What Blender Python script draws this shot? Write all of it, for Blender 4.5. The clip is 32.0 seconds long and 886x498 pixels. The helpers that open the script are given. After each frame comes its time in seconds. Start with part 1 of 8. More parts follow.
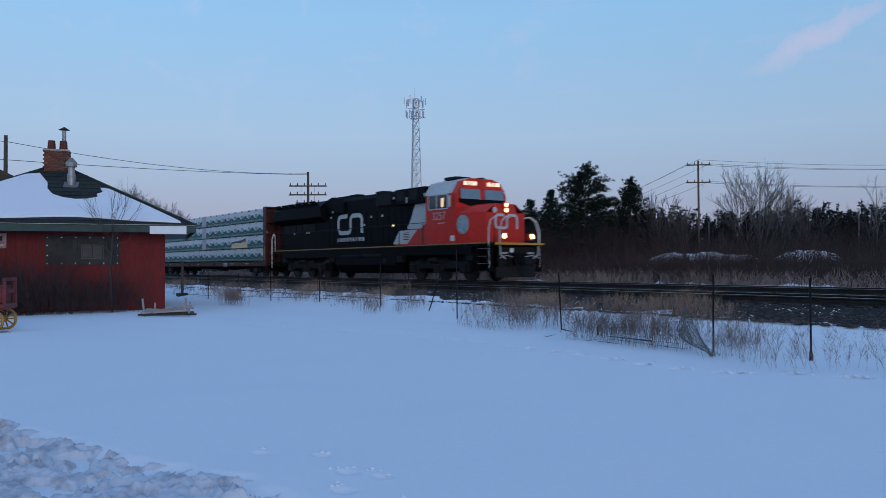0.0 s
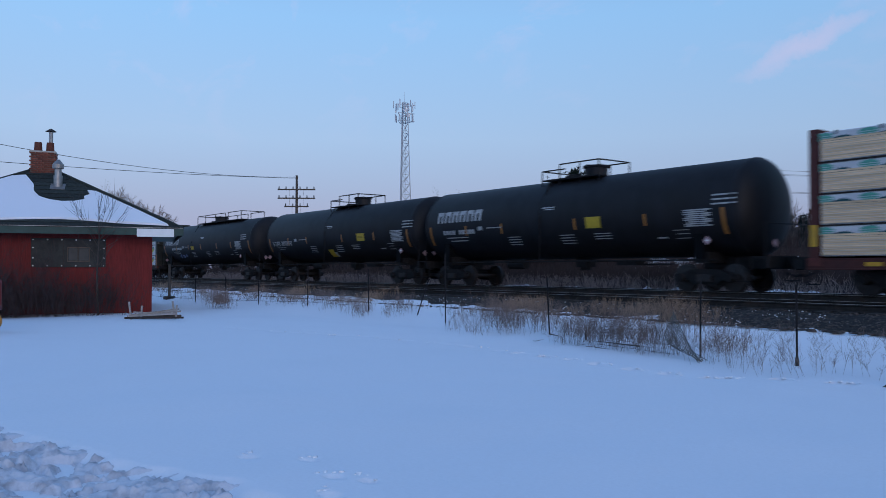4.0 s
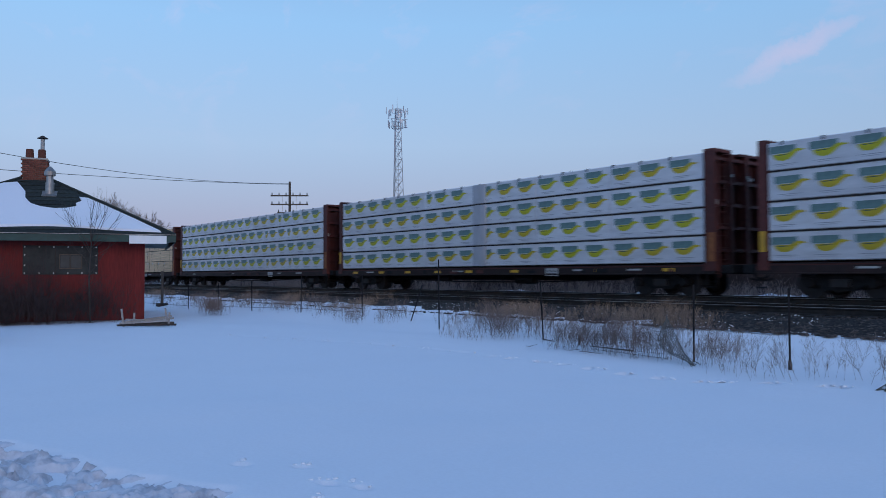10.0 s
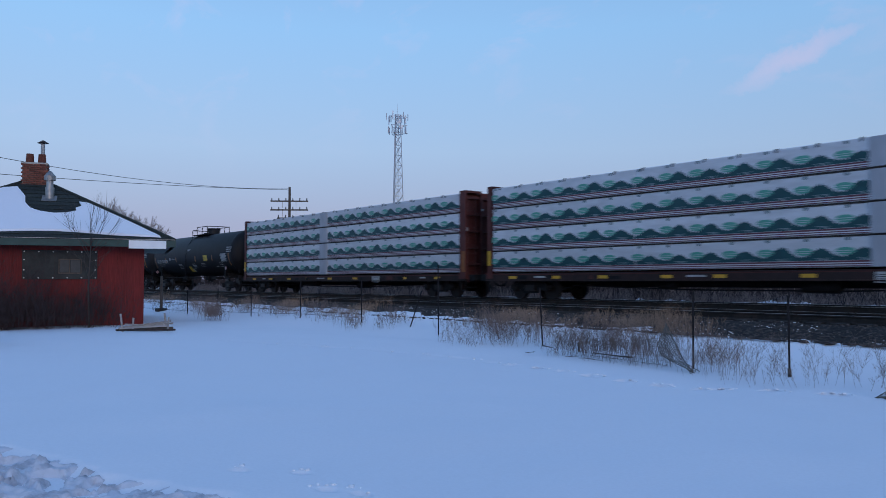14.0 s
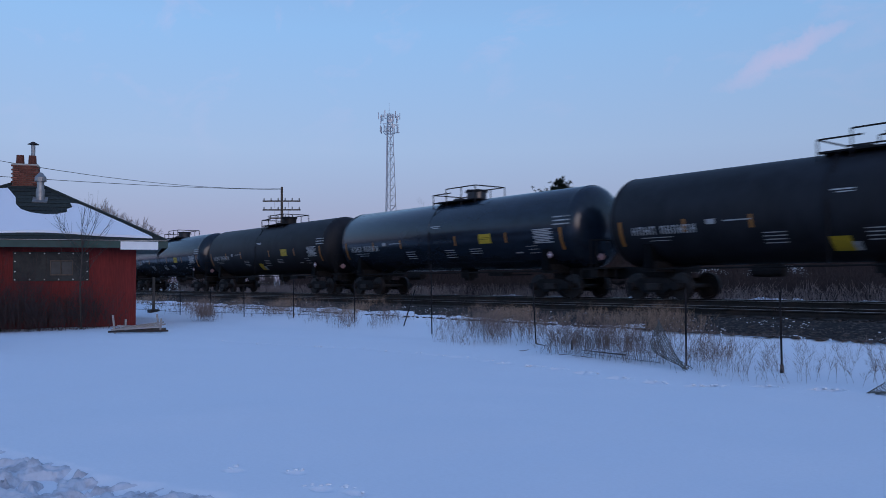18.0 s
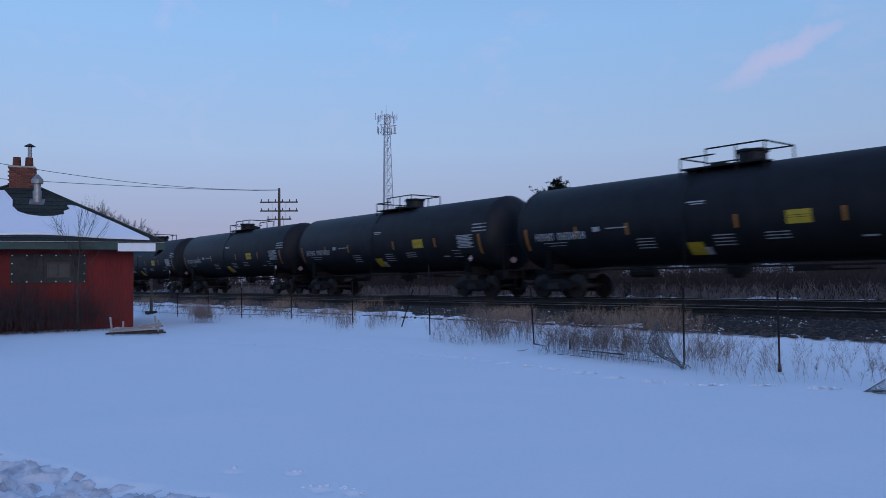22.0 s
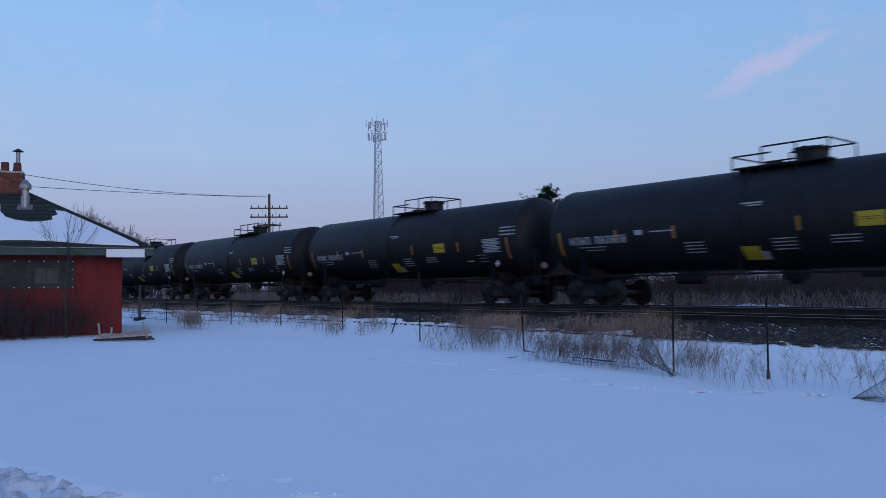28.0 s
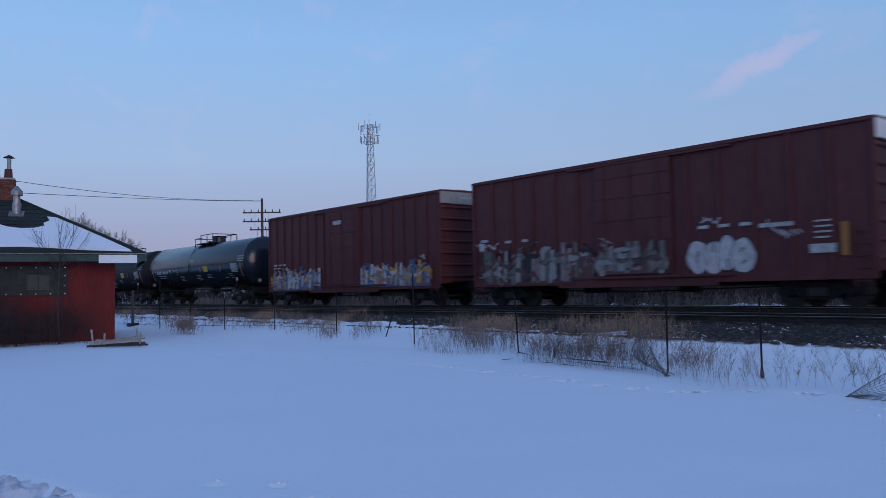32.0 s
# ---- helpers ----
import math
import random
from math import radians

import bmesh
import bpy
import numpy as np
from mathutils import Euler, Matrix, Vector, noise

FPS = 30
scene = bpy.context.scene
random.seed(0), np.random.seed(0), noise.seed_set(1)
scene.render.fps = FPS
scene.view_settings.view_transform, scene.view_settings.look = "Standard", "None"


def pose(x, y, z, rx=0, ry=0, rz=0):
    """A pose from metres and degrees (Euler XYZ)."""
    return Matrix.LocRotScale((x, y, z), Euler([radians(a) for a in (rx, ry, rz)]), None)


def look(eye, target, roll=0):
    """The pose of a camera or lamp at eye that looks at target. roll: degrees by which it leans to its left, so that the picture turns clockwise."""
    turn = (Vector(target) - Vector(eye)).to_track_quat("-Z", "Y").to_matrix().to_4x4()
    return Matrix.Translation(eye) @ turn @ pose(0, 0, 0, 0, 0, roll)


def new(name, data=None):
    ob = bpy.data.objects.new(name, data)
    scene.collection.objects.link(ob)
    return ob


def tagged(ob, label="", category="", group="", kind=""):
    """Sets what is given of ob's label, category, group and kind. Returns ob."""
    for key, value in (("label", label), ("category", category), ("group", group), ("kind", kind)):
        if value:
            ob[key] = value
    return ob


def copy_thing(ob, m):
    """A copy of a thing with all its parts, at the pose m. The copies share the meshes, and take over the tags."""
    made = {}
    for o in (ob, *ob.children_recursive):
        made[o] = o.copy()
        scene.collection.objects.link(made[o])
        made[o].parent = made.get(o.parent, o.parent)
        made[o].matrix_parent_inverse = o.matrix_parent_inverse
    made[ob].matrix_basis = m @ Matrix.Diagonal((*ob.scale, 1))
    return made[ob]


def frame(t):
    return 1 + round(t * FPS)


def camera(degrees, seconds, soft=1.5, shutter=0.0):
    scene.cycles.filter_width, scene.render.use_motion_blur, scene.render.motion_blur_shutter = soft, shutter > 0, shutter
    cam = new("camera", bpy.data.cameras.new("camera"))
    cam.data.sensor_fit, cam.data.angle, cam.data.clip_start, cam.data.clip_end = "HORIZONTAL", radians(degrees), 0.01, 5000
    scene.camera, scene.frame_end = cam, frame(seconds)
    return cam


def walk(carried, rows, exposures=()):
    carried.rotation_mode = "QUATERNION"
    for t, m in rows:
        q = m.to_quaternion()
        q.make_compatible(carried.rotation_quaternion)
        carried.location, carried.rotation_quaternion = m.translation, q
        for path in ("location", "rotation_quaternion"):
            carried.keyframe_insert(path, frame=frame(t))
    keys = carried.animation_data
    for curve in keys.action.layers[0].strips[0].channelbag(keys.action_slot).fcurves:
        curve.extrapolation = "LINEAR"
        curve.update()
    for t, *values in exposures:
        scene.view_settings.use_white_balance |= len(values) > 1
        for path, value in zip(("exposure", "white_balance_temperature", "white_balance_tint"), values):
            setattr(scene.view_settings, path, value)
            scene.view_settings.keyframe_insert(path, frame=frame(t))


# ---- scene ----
# ---- the camera: held by hand at one spot, panning a little to the right ----
EYE = (0.0, 0.0, 1.55)
PATH = (
    (0, 53.62, 1.18, -0.24), (0.5, 53.46, 1.11, -0.33), (1, 53.19, 1.11, -0.23), (1.5, 52.97, 1.16, -0.03), (2, 52.99, 1.26, 0.14),
    (2.5, 53.04, 1.36, 0.17), (3, 52.98, 1.43, 0.08), (3.5, 52.81, 1.43, 0.02), (5.5, 52.84, 1.70, 0.10), (6, 52.68, 1.65, -0.02),
    (6.5, 52.53, 1.62, 0.03), (7, 52.49, 1.64, 0.12), (7.5, 52.61, 1.73, 0.19), (8, 52.74, 1.84, 0.03), (8.5, 52.69, 1.85, -0.22),
    (9, 52.46, 1.85, -0.27), (9.5, 52.34, 1.82, -0.24), (10, 52.33, 1.89, -0.22), (10.5, 52.38, 2.04, -0.04), (11, 52.52, 2.14, -0.04),
    (11.5, 52.54, 2.11, -0.11), (12, 52.51, 2.10, -0.23), (12.5, 52.43, 2.11, -0.26), (13, 52.33, 2.16, -0.17), (13.5, 52.27, 2.24, -0.09),
    (14, 52.30, 2.32, -0.02), (14.5, 52.36, 2.33, -0.20), (16.5, 51.94, 2.21, -0.51), (17, 51.89, 2.23, -0.43), (17.5, 51.89, 2.26, -0.33),
    (18, 51.79, 2.24, -0.44), (18.5, 51.67, 2.15, -0.54), (19, 51.65, 2.13, -0.58), (19.5, 51.62, 2.14, -0.48), (20, 51.61, 2.15, -0.43),
    (20.5, 51.62, 2.17, -0.40), (21, 51.64, 2.23, -0.43), (21.5, 51.61, 2.27, -0.56), (22, 51.62, 2.27, -0.68), (22.5, 51.59, 2.30, -0.60),
    (23, 51.58, 2.29, -0.60), (23.5, 51.55, 2.32, -0.51), (24, 51.49, 2.33, -0.52), (24.5, 51.41, 2.33, -0.67), (25, 51.35, 2.36, -0.74),
    (25.5, 51.34, 2.50, -0.79), (27.5, 51.02, 2.70, -0.48), (28, 50.92, 2.74, -0.57), (28.5, 50.76, 2.82, -0.61), (29, 50.63, 2.87, -0.59),
    (29.5, 50.67, 2.99, -0.59), (30, 50.66, 3.34, -0.60), (30.5, 50.49, 3.46, -0.80), (31, 50.40, 3.29, -0.98), (31.5, 50.42, 3.06, -1.08),
    (32, 50.45, 2.92, -1.14),
)
cam = camera(58.0, 32.0, soft=0.6, shutter=0.25)


def gaze(yaw, pitch, roll):
    a, b = radians(yaw), radians(pitch)
    way = Vector((-math.sin(a) * math.cos(b), math.cos(a) * math.cos(b), math.sin(b)))
    return look(EYE, Vector(EYE) + way * 10, roll)


EXPOSURES = ((0, 0.02, 6840, 5), (1, 0.11, 6460, 3), (2.5, 0.06, 6440, 7), (6, 0.10, 6740, 9), (12, 0.07, 6740, 9), (14, 0.06, 6600, 9), (17, -0.07, 6540, 14), (25, -0.07, 6540, 14), (31, -0.08, 6540, 14), (32, -0.13, 6520, 14))
walk(cam, [(t, gaze(a, b, c)) for t, a, b, c in PATH], EXPOSURES)

# ---- the plan: x along the railway, y away from the camera, metres ----
RAIL_Z = 0.85          # top of the rails
FAR_Y = 23.11          # middle of the track the train runs on
NEAR_Y = 17.2          # middle of the empty track
SPEED = 21.2           # metres a second

# ---- dusk sky ----
world = bpy.data.worlds.new("dusk_sky")
scene.world = world
world.use_nodes = True
wn, wl_ = world.node_tree.nodes, world.node_tree.links
wn.clear()


def wnode(kind, **values):
    n = wn.new(kind)
    for k, v in values.items():
        n.inputs[k].default_value = v
    return n


sky = wn.new("ShaderNodeTexSky")
sky.sky_type = "NISHITA"
sky.sun_disc = False
sky.sun_elevation = radians(1.0)
sky.sun_rotation = radians(107)
sky.air_density, sky.dust_density, sky.ozone_density = 1.0, 0.6, 2.0
coord = wn.new("ShaderNodeTexCoord")
sep = wn.new("ShaderNodeSeparateXYZ")
wl_.new(coord.outputs["Generated"], sep.inputs[0])
ramp = wn.new("ShaderNodeValToRGB")
wl_.new(sep.outputs["Z"], ramp.inputs[0])
ramp.color_ramp.elements[0].position = 0.0
ramp.color_ramp.elements[0].color = (0.305, 0.35, 0.565, 1)
ramp.color_ramp.elements[1].position = 1.0
ramp.color_ramp.elements[1].color = (0.14, 0.275, 0.60, 1)
for pos, col in ((0.07, (0.315, 0.39, 0.63)), (0.16, (0.345, 0.505, 0.785)), (0.30, (0.28, 0.53, 0.90)), (0.5, (0.195, 0.385, 0.75))):
    e = ramp.color_ramp.elements.new(pos)
    e.color = (*col, 1)
# thin pink clouds, high up over the right-hand horizon
mapn = wn.new("ShaderNodeMapping")
mapn.inputs["Rotation"].default_value = (radians(-20), radians(24), radians(30))
mapn.inputs["Scale"].default_value = (2.2, 9.0, 11.0)
wl_.new(coord.outputs["Generated"], mapn.inputs[0])
cn = wnode("ShaderNodeTexNoise", Scale=1.5, Detail=5.0, Roughness=0.6, Distortion=0.5)
wl_.new(mapn.outputs[0], cn.inputs["Vector"])
cr = wn.new("ShaderNodeValToRGB")
cr.color_ramp.elements[0].position, cr.color_ramp.elements[1].position = 0.55, 0.80
wl_.new(cn.outputs["Fac"], cr.inputs[0])
spread = wn.new("ShaderNodeMath")
spread.operation = "MULTIPLY"
spread.inputs[1].default_value = 0.30
wl_.new(cr.outputs["Color"], spread.inputs[0])
# one longer streak


def sky_way(az, el):
    a0, b0 = radians(az), radians(el)
    return Vector((-math.sin(a0) * math.cos(b0), math.cos(a0) * math.cos(b0), math.sin(b0)))


streak = sky_way(28.6, 14.4)
along = (sky_way(24.6, 16.2) - sky_way(32.3, 12.7)).normalized()
side = streak.cross(along).normalized()
dots = []
for v in (along, side):
    d = wn.new("ShaderNodeVectorMath")
    d.operation = "DOT_PRODUCT"
    d.inputs[1].default_value = v
    dots.append(d)
off = wn.new("ShaderNodeVectorMath")
off.operation = "SUBTRACT"
off.inputs[1].default_value = streak
wl_.new(coord.outputs["Generated"], off.inputs[0])
warp = wnode("ShaderNodeTexNoise", Scale=19.0, Detail=6.0, Roughness=0.65)
wl_.new(coord.outputs["Generated"], warp.inputs["Vector"])
wsub = wn.new("ShaderNodeVectorMath")
wsub.operation = "MULTIPLY_ADD"
wsub.inputs[1].default_value = (0.046, 0.046, 0.046)
wl_.new(warp.outputs["Color"], wsub.inputs[0])
wl_.new(off.outputs[0], wsub.inputs[2])
shift = wn.new("ShaderNodeVectorMath")
shift.operation = "SUBTRACT"
shift.inputs[1].default_value = (0.023, 0.023, 0.023)
wl_.new(wsub.outputs[0], shift.inputs[0])
squares = []
for d, wide in zip(dots, (0.066, 0.0125)):
    wl_.new(shift.outputs[0], d.inputs[0])
    m = wn.new("ShaderNodeMath")
    m.operation = "DIVIDE"
    m.inputs[1].default_value = wide
    wl_.new(d.outputs["Value"], m.inputs[0])
    s = wn.new("ShaderNodeMath")
    s.operation = "MULTIPLY"
    wl_.new(m.outputs[0], s.inputs[0])
    wl_.new(m.outputs[0], s.inputs[1])
    squares.append(s)
add = wn.new("ShaderNodeMath")
wl_.new(squares[0].outputs[0], add.inputs[0])
wl_.new(squares[1].outputs[0], add.inputs[1])
fall = wn.new("ShaderNodeMapRange")
fall.inputs["From Min"].default_value, fall.inputs["From Max"].default_value = 1.6, 0.0
fall.inputs["To Min"].default_value, fall.inputs["To Max"].default_value = 0.0, 0.62
wl_.new(add.outputs[0], fall.inputs["Value"])
both = wn.new("ShaderNodeMath")
both.operation = "MAXIMUM"
wl_.new(fall.outputs[0], both.inputs[0])
wl_.new(spread.outputs[0], both.inputs[1])
up = wn.new("ShaderNodeMapRange")
up.inputs["From Min"].default_value, up.inputs["From Max"].default_value = 0.12, 0.3
wl_.new(sep.outputs["Z"], up.inputs["Value"])
gate = wn.new("ShaderNodeMath")
gate.operation = "MULTIPLY"
wl_.new(both.outputs[0], gate.inputs[0])
wl_.new(up.outputs[0], gate.inputs[1])
pink = wn.new("ShaderNodeMixRGB")
pink.inputs[2].default_value = (0.70, 0.58, 0.82, 1)
wl_.new(gate.outputs[0], pink.inputs[0])
wl_.new(ramp.outputs[0], pink.inputs[1])
bg = wnode("ShaderNodeBackground", Strength=1.0)
wl_.new(pink.outputs[0], bg.inputs[0])
west = wn.new("ShaderNodeMapRange")
west.inputs["From Min"].default_value, west.inputs["From Max"].default_value = -0.3, -0.95
west.inputs["To Min"].default_value, west.inputs["To Max"].default_value = 0.83, 0.94
wl_.new(sep.outputs["X"], west.inputs["Value"])
wl_.new(west.outputs[0], bg.inputs["Strength"])
bg2 = wnode("ShaderNodeBackground", Strength=0.06)
wl_.new(sky.outputs[0], bg2.inputs[0])
mixw = wn.new("ShaderNodeAddShader")
wl_.new(bg.outputs[0], mixw.inputs[0])
wl_.new(bg2.outputs[0], mixw.inputs[1])
wout = wn.new("ShaderNodeOutputWorld")
wl_.new(mixw.outputs[0], wout.inputs[0])

# the last glow of the set sun, low along the railway and behind the camera
sun = new("sun", bpy.data.lights.new("sun", "SUN"))
sun.data.energy, sun.data.angle, sun.data.color = 0.66, radians(30), (1.0, 0.86, 0.84)
sun.matrix_world = look((95, -30, 18), (0, 0, 0))

# ---- materials ----


def material(name, col, rough=0.6, metal=0.0, var=0.25, scale=6.0, bump=0.15, stain=0.25, stain_col=None, stain_scale=0.9, stretch=(1, 1, 1), each=0.0, emit=0.0, gloss=0.35):
    """Grain and stains at two scales over a base colour. each: how much single pieces differ."""
    m = bpy.data.materials.new(name)
    m.use_nodes = True
    n, l = m.node_tree.nodes, m.node_tree.links
    b = n["Principled BSDF"]
    b.inputs["Roughness"].default_value, b.inputs["Metallic"].default_value = rough, metal
    b.inputs["Specular IOR Level"].default_value = gloss
    tc = n.new("ShaderNodeTexCoord")
    mp = n.new("ShaderNodeMapping")
    mp.inputs["Scale"].default_value = stretch
    l.new(tc.outputs["Object"], mp.inputs[0])
    fine = n.new("ShaderNodeTexNoise")
    fine.inputs["Scale"].default_value, fine.inputs["Detail"].default_value = scale, 6
    big = n.new("ShaderNodeTexNoise")
    big.inputs["Scale"].default_value, big.inputs["Detail"].default_value, big.inputs["Roughness"].default_value = stain_scale, 5, 0.65
    l.new(mp.outputs[0], fine.inputs["Vector"])
    l.new(mp.outputs[0], big.inputs["Vector"])
    r = n.new("ShaderNodeValToRGB")
    r.color_ramp.elements[0].position, r.color_ramp.elements[1].position = 0.3, 0.7
    r.color_ramp.elements[0].color = (*[c * (1 - var) for c in col], 1)
    r.color_ramp.elements[1].color = (*[min(1, c * (1 + var)) for c in col], 1)
    l.new(fine.outputs["Fac"], r.inputs[0])
    sr = n.new("ShaderNodeValToRGB")
    sr.color_ramp.elements[0].position, sr.color_ramp.elements[1].position = 0.48, 0.72
    sr.color_ramp.elements[1].color = (stain, stain, stain, 1)
    l.new(big.outputs["Fac"], sr.inputs[0])
    mix = n.new("ShaderNodeMixRGB")
    mix.inputs[2].default_value = (*(stain_col or [c * 0.45 for c in col]), 1)
    l.new(sr.outputs[0], mix.inputs[0])
    l.new(r.outputs[0], mix.inputs[1])
    last = mix.outputs[0]
    if each:
        oi = n.new("ShaderNodeObjectInfo")
        mr = n.new("ShaderNodeMapRange")
        mr.inputs["To Min"].default_value, mr.inputs["To Max"].default_value = 1 - each, 1 + each
        l.new(oi.outputs["Random"], mr.inputs["Value"])
        hs = n.new("ShaderNodeHueSaturation")
        l.new(mr.outputs[0], hs.inputs["Value"])
        l.new(last, hs.inputs["Color"])
        last = hs.outputs[0]
    l.new(last, b.inputs["Base Color"])
    if bump:
        bp = n.new("ShaderNodeBump")
        bp.inputs["Strength"].default_value, bp.inputs["Distance"].default_value = bump, 0.02
        l.new(fine.outputs["Fac"], bp.inputs["Height"])
        l.new(bp.outputs[0], b.inputs["Normal"])
    if emit:
        b.inputs["Emission Color"].default_value = (*col, 1)
        b.inputs["Emission Strength"].default_value = emit
    return m


def snow_material():
    m = material("snow", (0.885, 0.91, 0.97), 0.75, 0, 0.02, 30, 0.0, 0.10, (0.74, 0.77, 0.82), 0.35)
    n, l = m.node_tree.nodes, m.node_tree.links
    b = n["Principled BSDF"]
    tc = n.new("ShaderNodeTexCoord")
    n1 = n.new("ShaderNodeTexNoise")
    n1.inputs["Scale"].default_value, n1.inputs["Detail"].default_value = 2.2, 7
    l.new(tc.outputs["Object"], n1.inputs["Vector"])
    bp = n.new("ShaderNodeBump")
    bp.inputs["Strength"].default_value, bp.inputs["Distance"].default_value = 0.25, 0.05
    l.new(n1.outputs["Fac"], bp.inputs["Height"])
    l.new(bp.outputs[0], b.inputs["Normal"])
    b.inputs["Specular IOR Level"].default_value = 0.2
    return m


SNOW = snow_material()
# the grey blotches paint trodden dirt together with the shade of the pits
TRAMPLED = material("trampled_snow", (0.68, 0.70, 0.77), 0.85, 0, 0.06, 14, 0.35, 1.0, (0.33, 0.32, 0.355), 3.6, gloss=0.1)
BALLAST = material("ballast_stone", (0.036, 0.033, 0.032), 0.9, 0, 0.5, 14, 0.8, 0.5, (0.012, 0.011, 0.0105), 1.2, gloss=0.15)
STONE = material("stone", (0.07, 0.06, 0.057), 0.9, 0, 0.75, 11, 0.5, 0.6, (0.10, 0.075, 0.062), 5, gloss=0.15)
RAIL_STEEL = material("rail_steel", (0.022, 0.020, 0.019), 0.7, 0.2, 0.3, 8, 0.1, 0.5, (0.09, 0.05, 0.035), 2)
RAIL_HEAD = material("rail_head_steel", (0.42, 0.43, 0.45), 0.32, 1.0, 0.15, 20, 0.03, 0.3, (0.25, 0.22, 0.2), 1.5)
TIE = material("tie_wood", (0.028, 0.025, 0.023), 0.9, 0, 0.4, 10, 0.4, 0.5, each=0.3, stretch=(6, 1, 6))
BLACK_PAINT = material("black_paint", (0.0024, 0.003, 0.0044), 0.65, 0, 0.3, 5, 0.04, 0.5, (0.008, 0.008, 0.009), 0.8, stretch=(0.6, 1, 1), gloss=0.1)
TANK_BLACK = material("tank_black", (0.016, 0.0175, 0.0225), 0.55, 0, 0.3, 3, 0.02, 0.55, (0.021, 0.019, 0.019), 0.5, stretch=(0.5, 1, 0.3), each=0.25, gloss=0.2)
TANK_BLUE = material("tank_blue_black", (0.014, 0.023, 0.037), 0.2, 0, 0.25, 3, 0.02, 0.4, (0.017, 0.023, 0.031), 0.6, stretch=(0.4, 1, 1), gloss=0.45)
UNDER = material("underframe_black", (0.015, 0.0148, 0.0165), 0.7, 0.0, 0.4, 9, 0.2, 0.5, (0.019, 0.0165, 0.017), 1.5, gloss=0.15)
WHEEL = material("wheel_steel", (0.028, 0.027, 0.029), 0.5, 0.3, 0.3, 8, 0.1, 0.5, (0.07, 0.04, 0.03), 3)
SILL = material("sooty_oxide_paint", (0.022, 0.0115, 0.011), 0.7, 0, 0.3, 5, 0.08, 0.6, (0.05, 0.018, 0.015), 1.6, each=0.2)
OXIDE = material("oxide_red_paint", (0.085, 0.021, 0.018), 0.6, 0, 0.25, 5, 0.08, 0.55, (0.05, 0.018, 0.017), 0.8, each=0.25)
BOX_RED = material("boxcar_red", (0.275, 0.038, 0.035), 0.58, 0, 0.15, 5, 0.05, 0.4, (0.10, 0.022, 0.022), 0.5, stretch=(1, 1, 0.35))
BOX_BROWN = material("boxcar_brown", (0.105, 0.026, 0.028), 0.62, 0, 0.2, 5, 0.05, 0.5, (0.055, 0.018, 0.02), 0.5, stretch=(1, 1, 0.35))
DARK_GREEN_BULK = material("dark_green_paint", (0.028, 0.033, 0.030), 0.6, 0, 0.25, 5, 0.08, 0.5, (0.045, 0.03, 0.022), 0.8)
LOCO_RED = material("locomotive_red", (0.60, 0.024, 0.014), 0.32, 0, 0.08, 4, 0.02, 0.18, (0.36, 0.02, 0.015), 0.8)
LOCO_GREY = material("locomotive_light_grey", (0.55, 0.56, 0.56), 0.45, 0, 0.08, 4, 0.02, 0.3, (0.35, 0.35, 0.34), 0.8)
WHITE = material("white_paint", (0.78, 0.78, 0.76), 0.5, 0, 0.08, 8, 0.02, 0.3, (0.55, 0.53, 0.5), 1.2)
LETTER = material("white_lettering", (0.43, 0.44, 0.45), 0.55, 0, 0.2, 9, 0, 0.6, (0.14, 0.14, 0.15), 2.5)
YELLOW = material("yellow_paint", (0.62, 0.34, 0.03), 0.5, 0, 0.15, 8, 0.02, 0.4, (0.3, 0.2, 0.05), 1.5)
PLACARD = material("yellow_placard", (0.54, 0.375, 0.035), 0.5, 0, 0.1, 8, 0, 0.2, (0.4, 0.32, 0.05), 1.5)
ORANGE = material("amber_reflector", (0.36, 0.15, 0.035), 0.4, 0, 0.1, 8, 0, 0.25, (0.35, 0.15, 0.03), 1.5)
WRAP = material("white_lumber_wrap", (0.60, 0.615, 0.65), 0.38, 0, 0.10, 3.2, 0.6, 0.25, (0.40, 0.41, 0.44), 1.2, stretch=(0.5, 1, 2), each=0.07)
SPACER = material("spacer_wood", (0.30, 0.165, 0.08), 0.8, 0, 0.3, 6, 0.2, 0.5, (0.18, 0.10, 0.06), 2.0)
BARE = material("bare_lumber", (0.80, 0.57, 0.37), 0.75, 0, 0.28, 3, 0.2, 0.5, (0.42, 0.29, 0.17), 1.0, stretch=(0.25, 1, 14), each=0.12)
PRINT_GOLD = material("golden_print", (0.52, 0.39, 0.025), 0.45, 0, 0.1, 5, 0, 0.15, None, 1.2)
PRINT_YELLOW = material("yellow_print", (0.46, 0.44, 0.02), 0.45, 0, 0.1, 5, 0, 0.15, None, 1.2)
PRINT_GREEN = material("grey_green_print", (0.115, 0.205, 0.20), 0.45, 0, 0.2, 5, 0, 0.5, (0.20, 0.31, 0.29), 3)
# white wrap again, with the shade of the folds put into a greyer colour
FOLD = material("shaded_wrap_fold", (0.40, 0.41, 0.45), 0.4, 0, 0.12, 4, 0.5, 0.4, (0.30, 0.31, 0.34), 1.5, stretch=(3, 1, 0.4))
PRINT_INK = material("dark_ink_print", (0.30, 0.32, 0.36), 0.5, 0, 0.1, 5, 0, 0.1)
PRINT_STRIPE = material("green_stripe_print", (0.02, 0.17, 0.115), 0.45, 0, 0.15, 5, 0, 0.25)
PRINT_TEAL = material("dark_teal_print", (0.009, 0.062, 0.072), 0.45, 0, 0.2, 5, 0, 0.3, (0.03, 0.13, 0.13), 2)
PRINT_MINT = material("mint_print", (0.10, 0.36, 0.28), 0.45, 0, 0.1, 5, 0, 0.2)
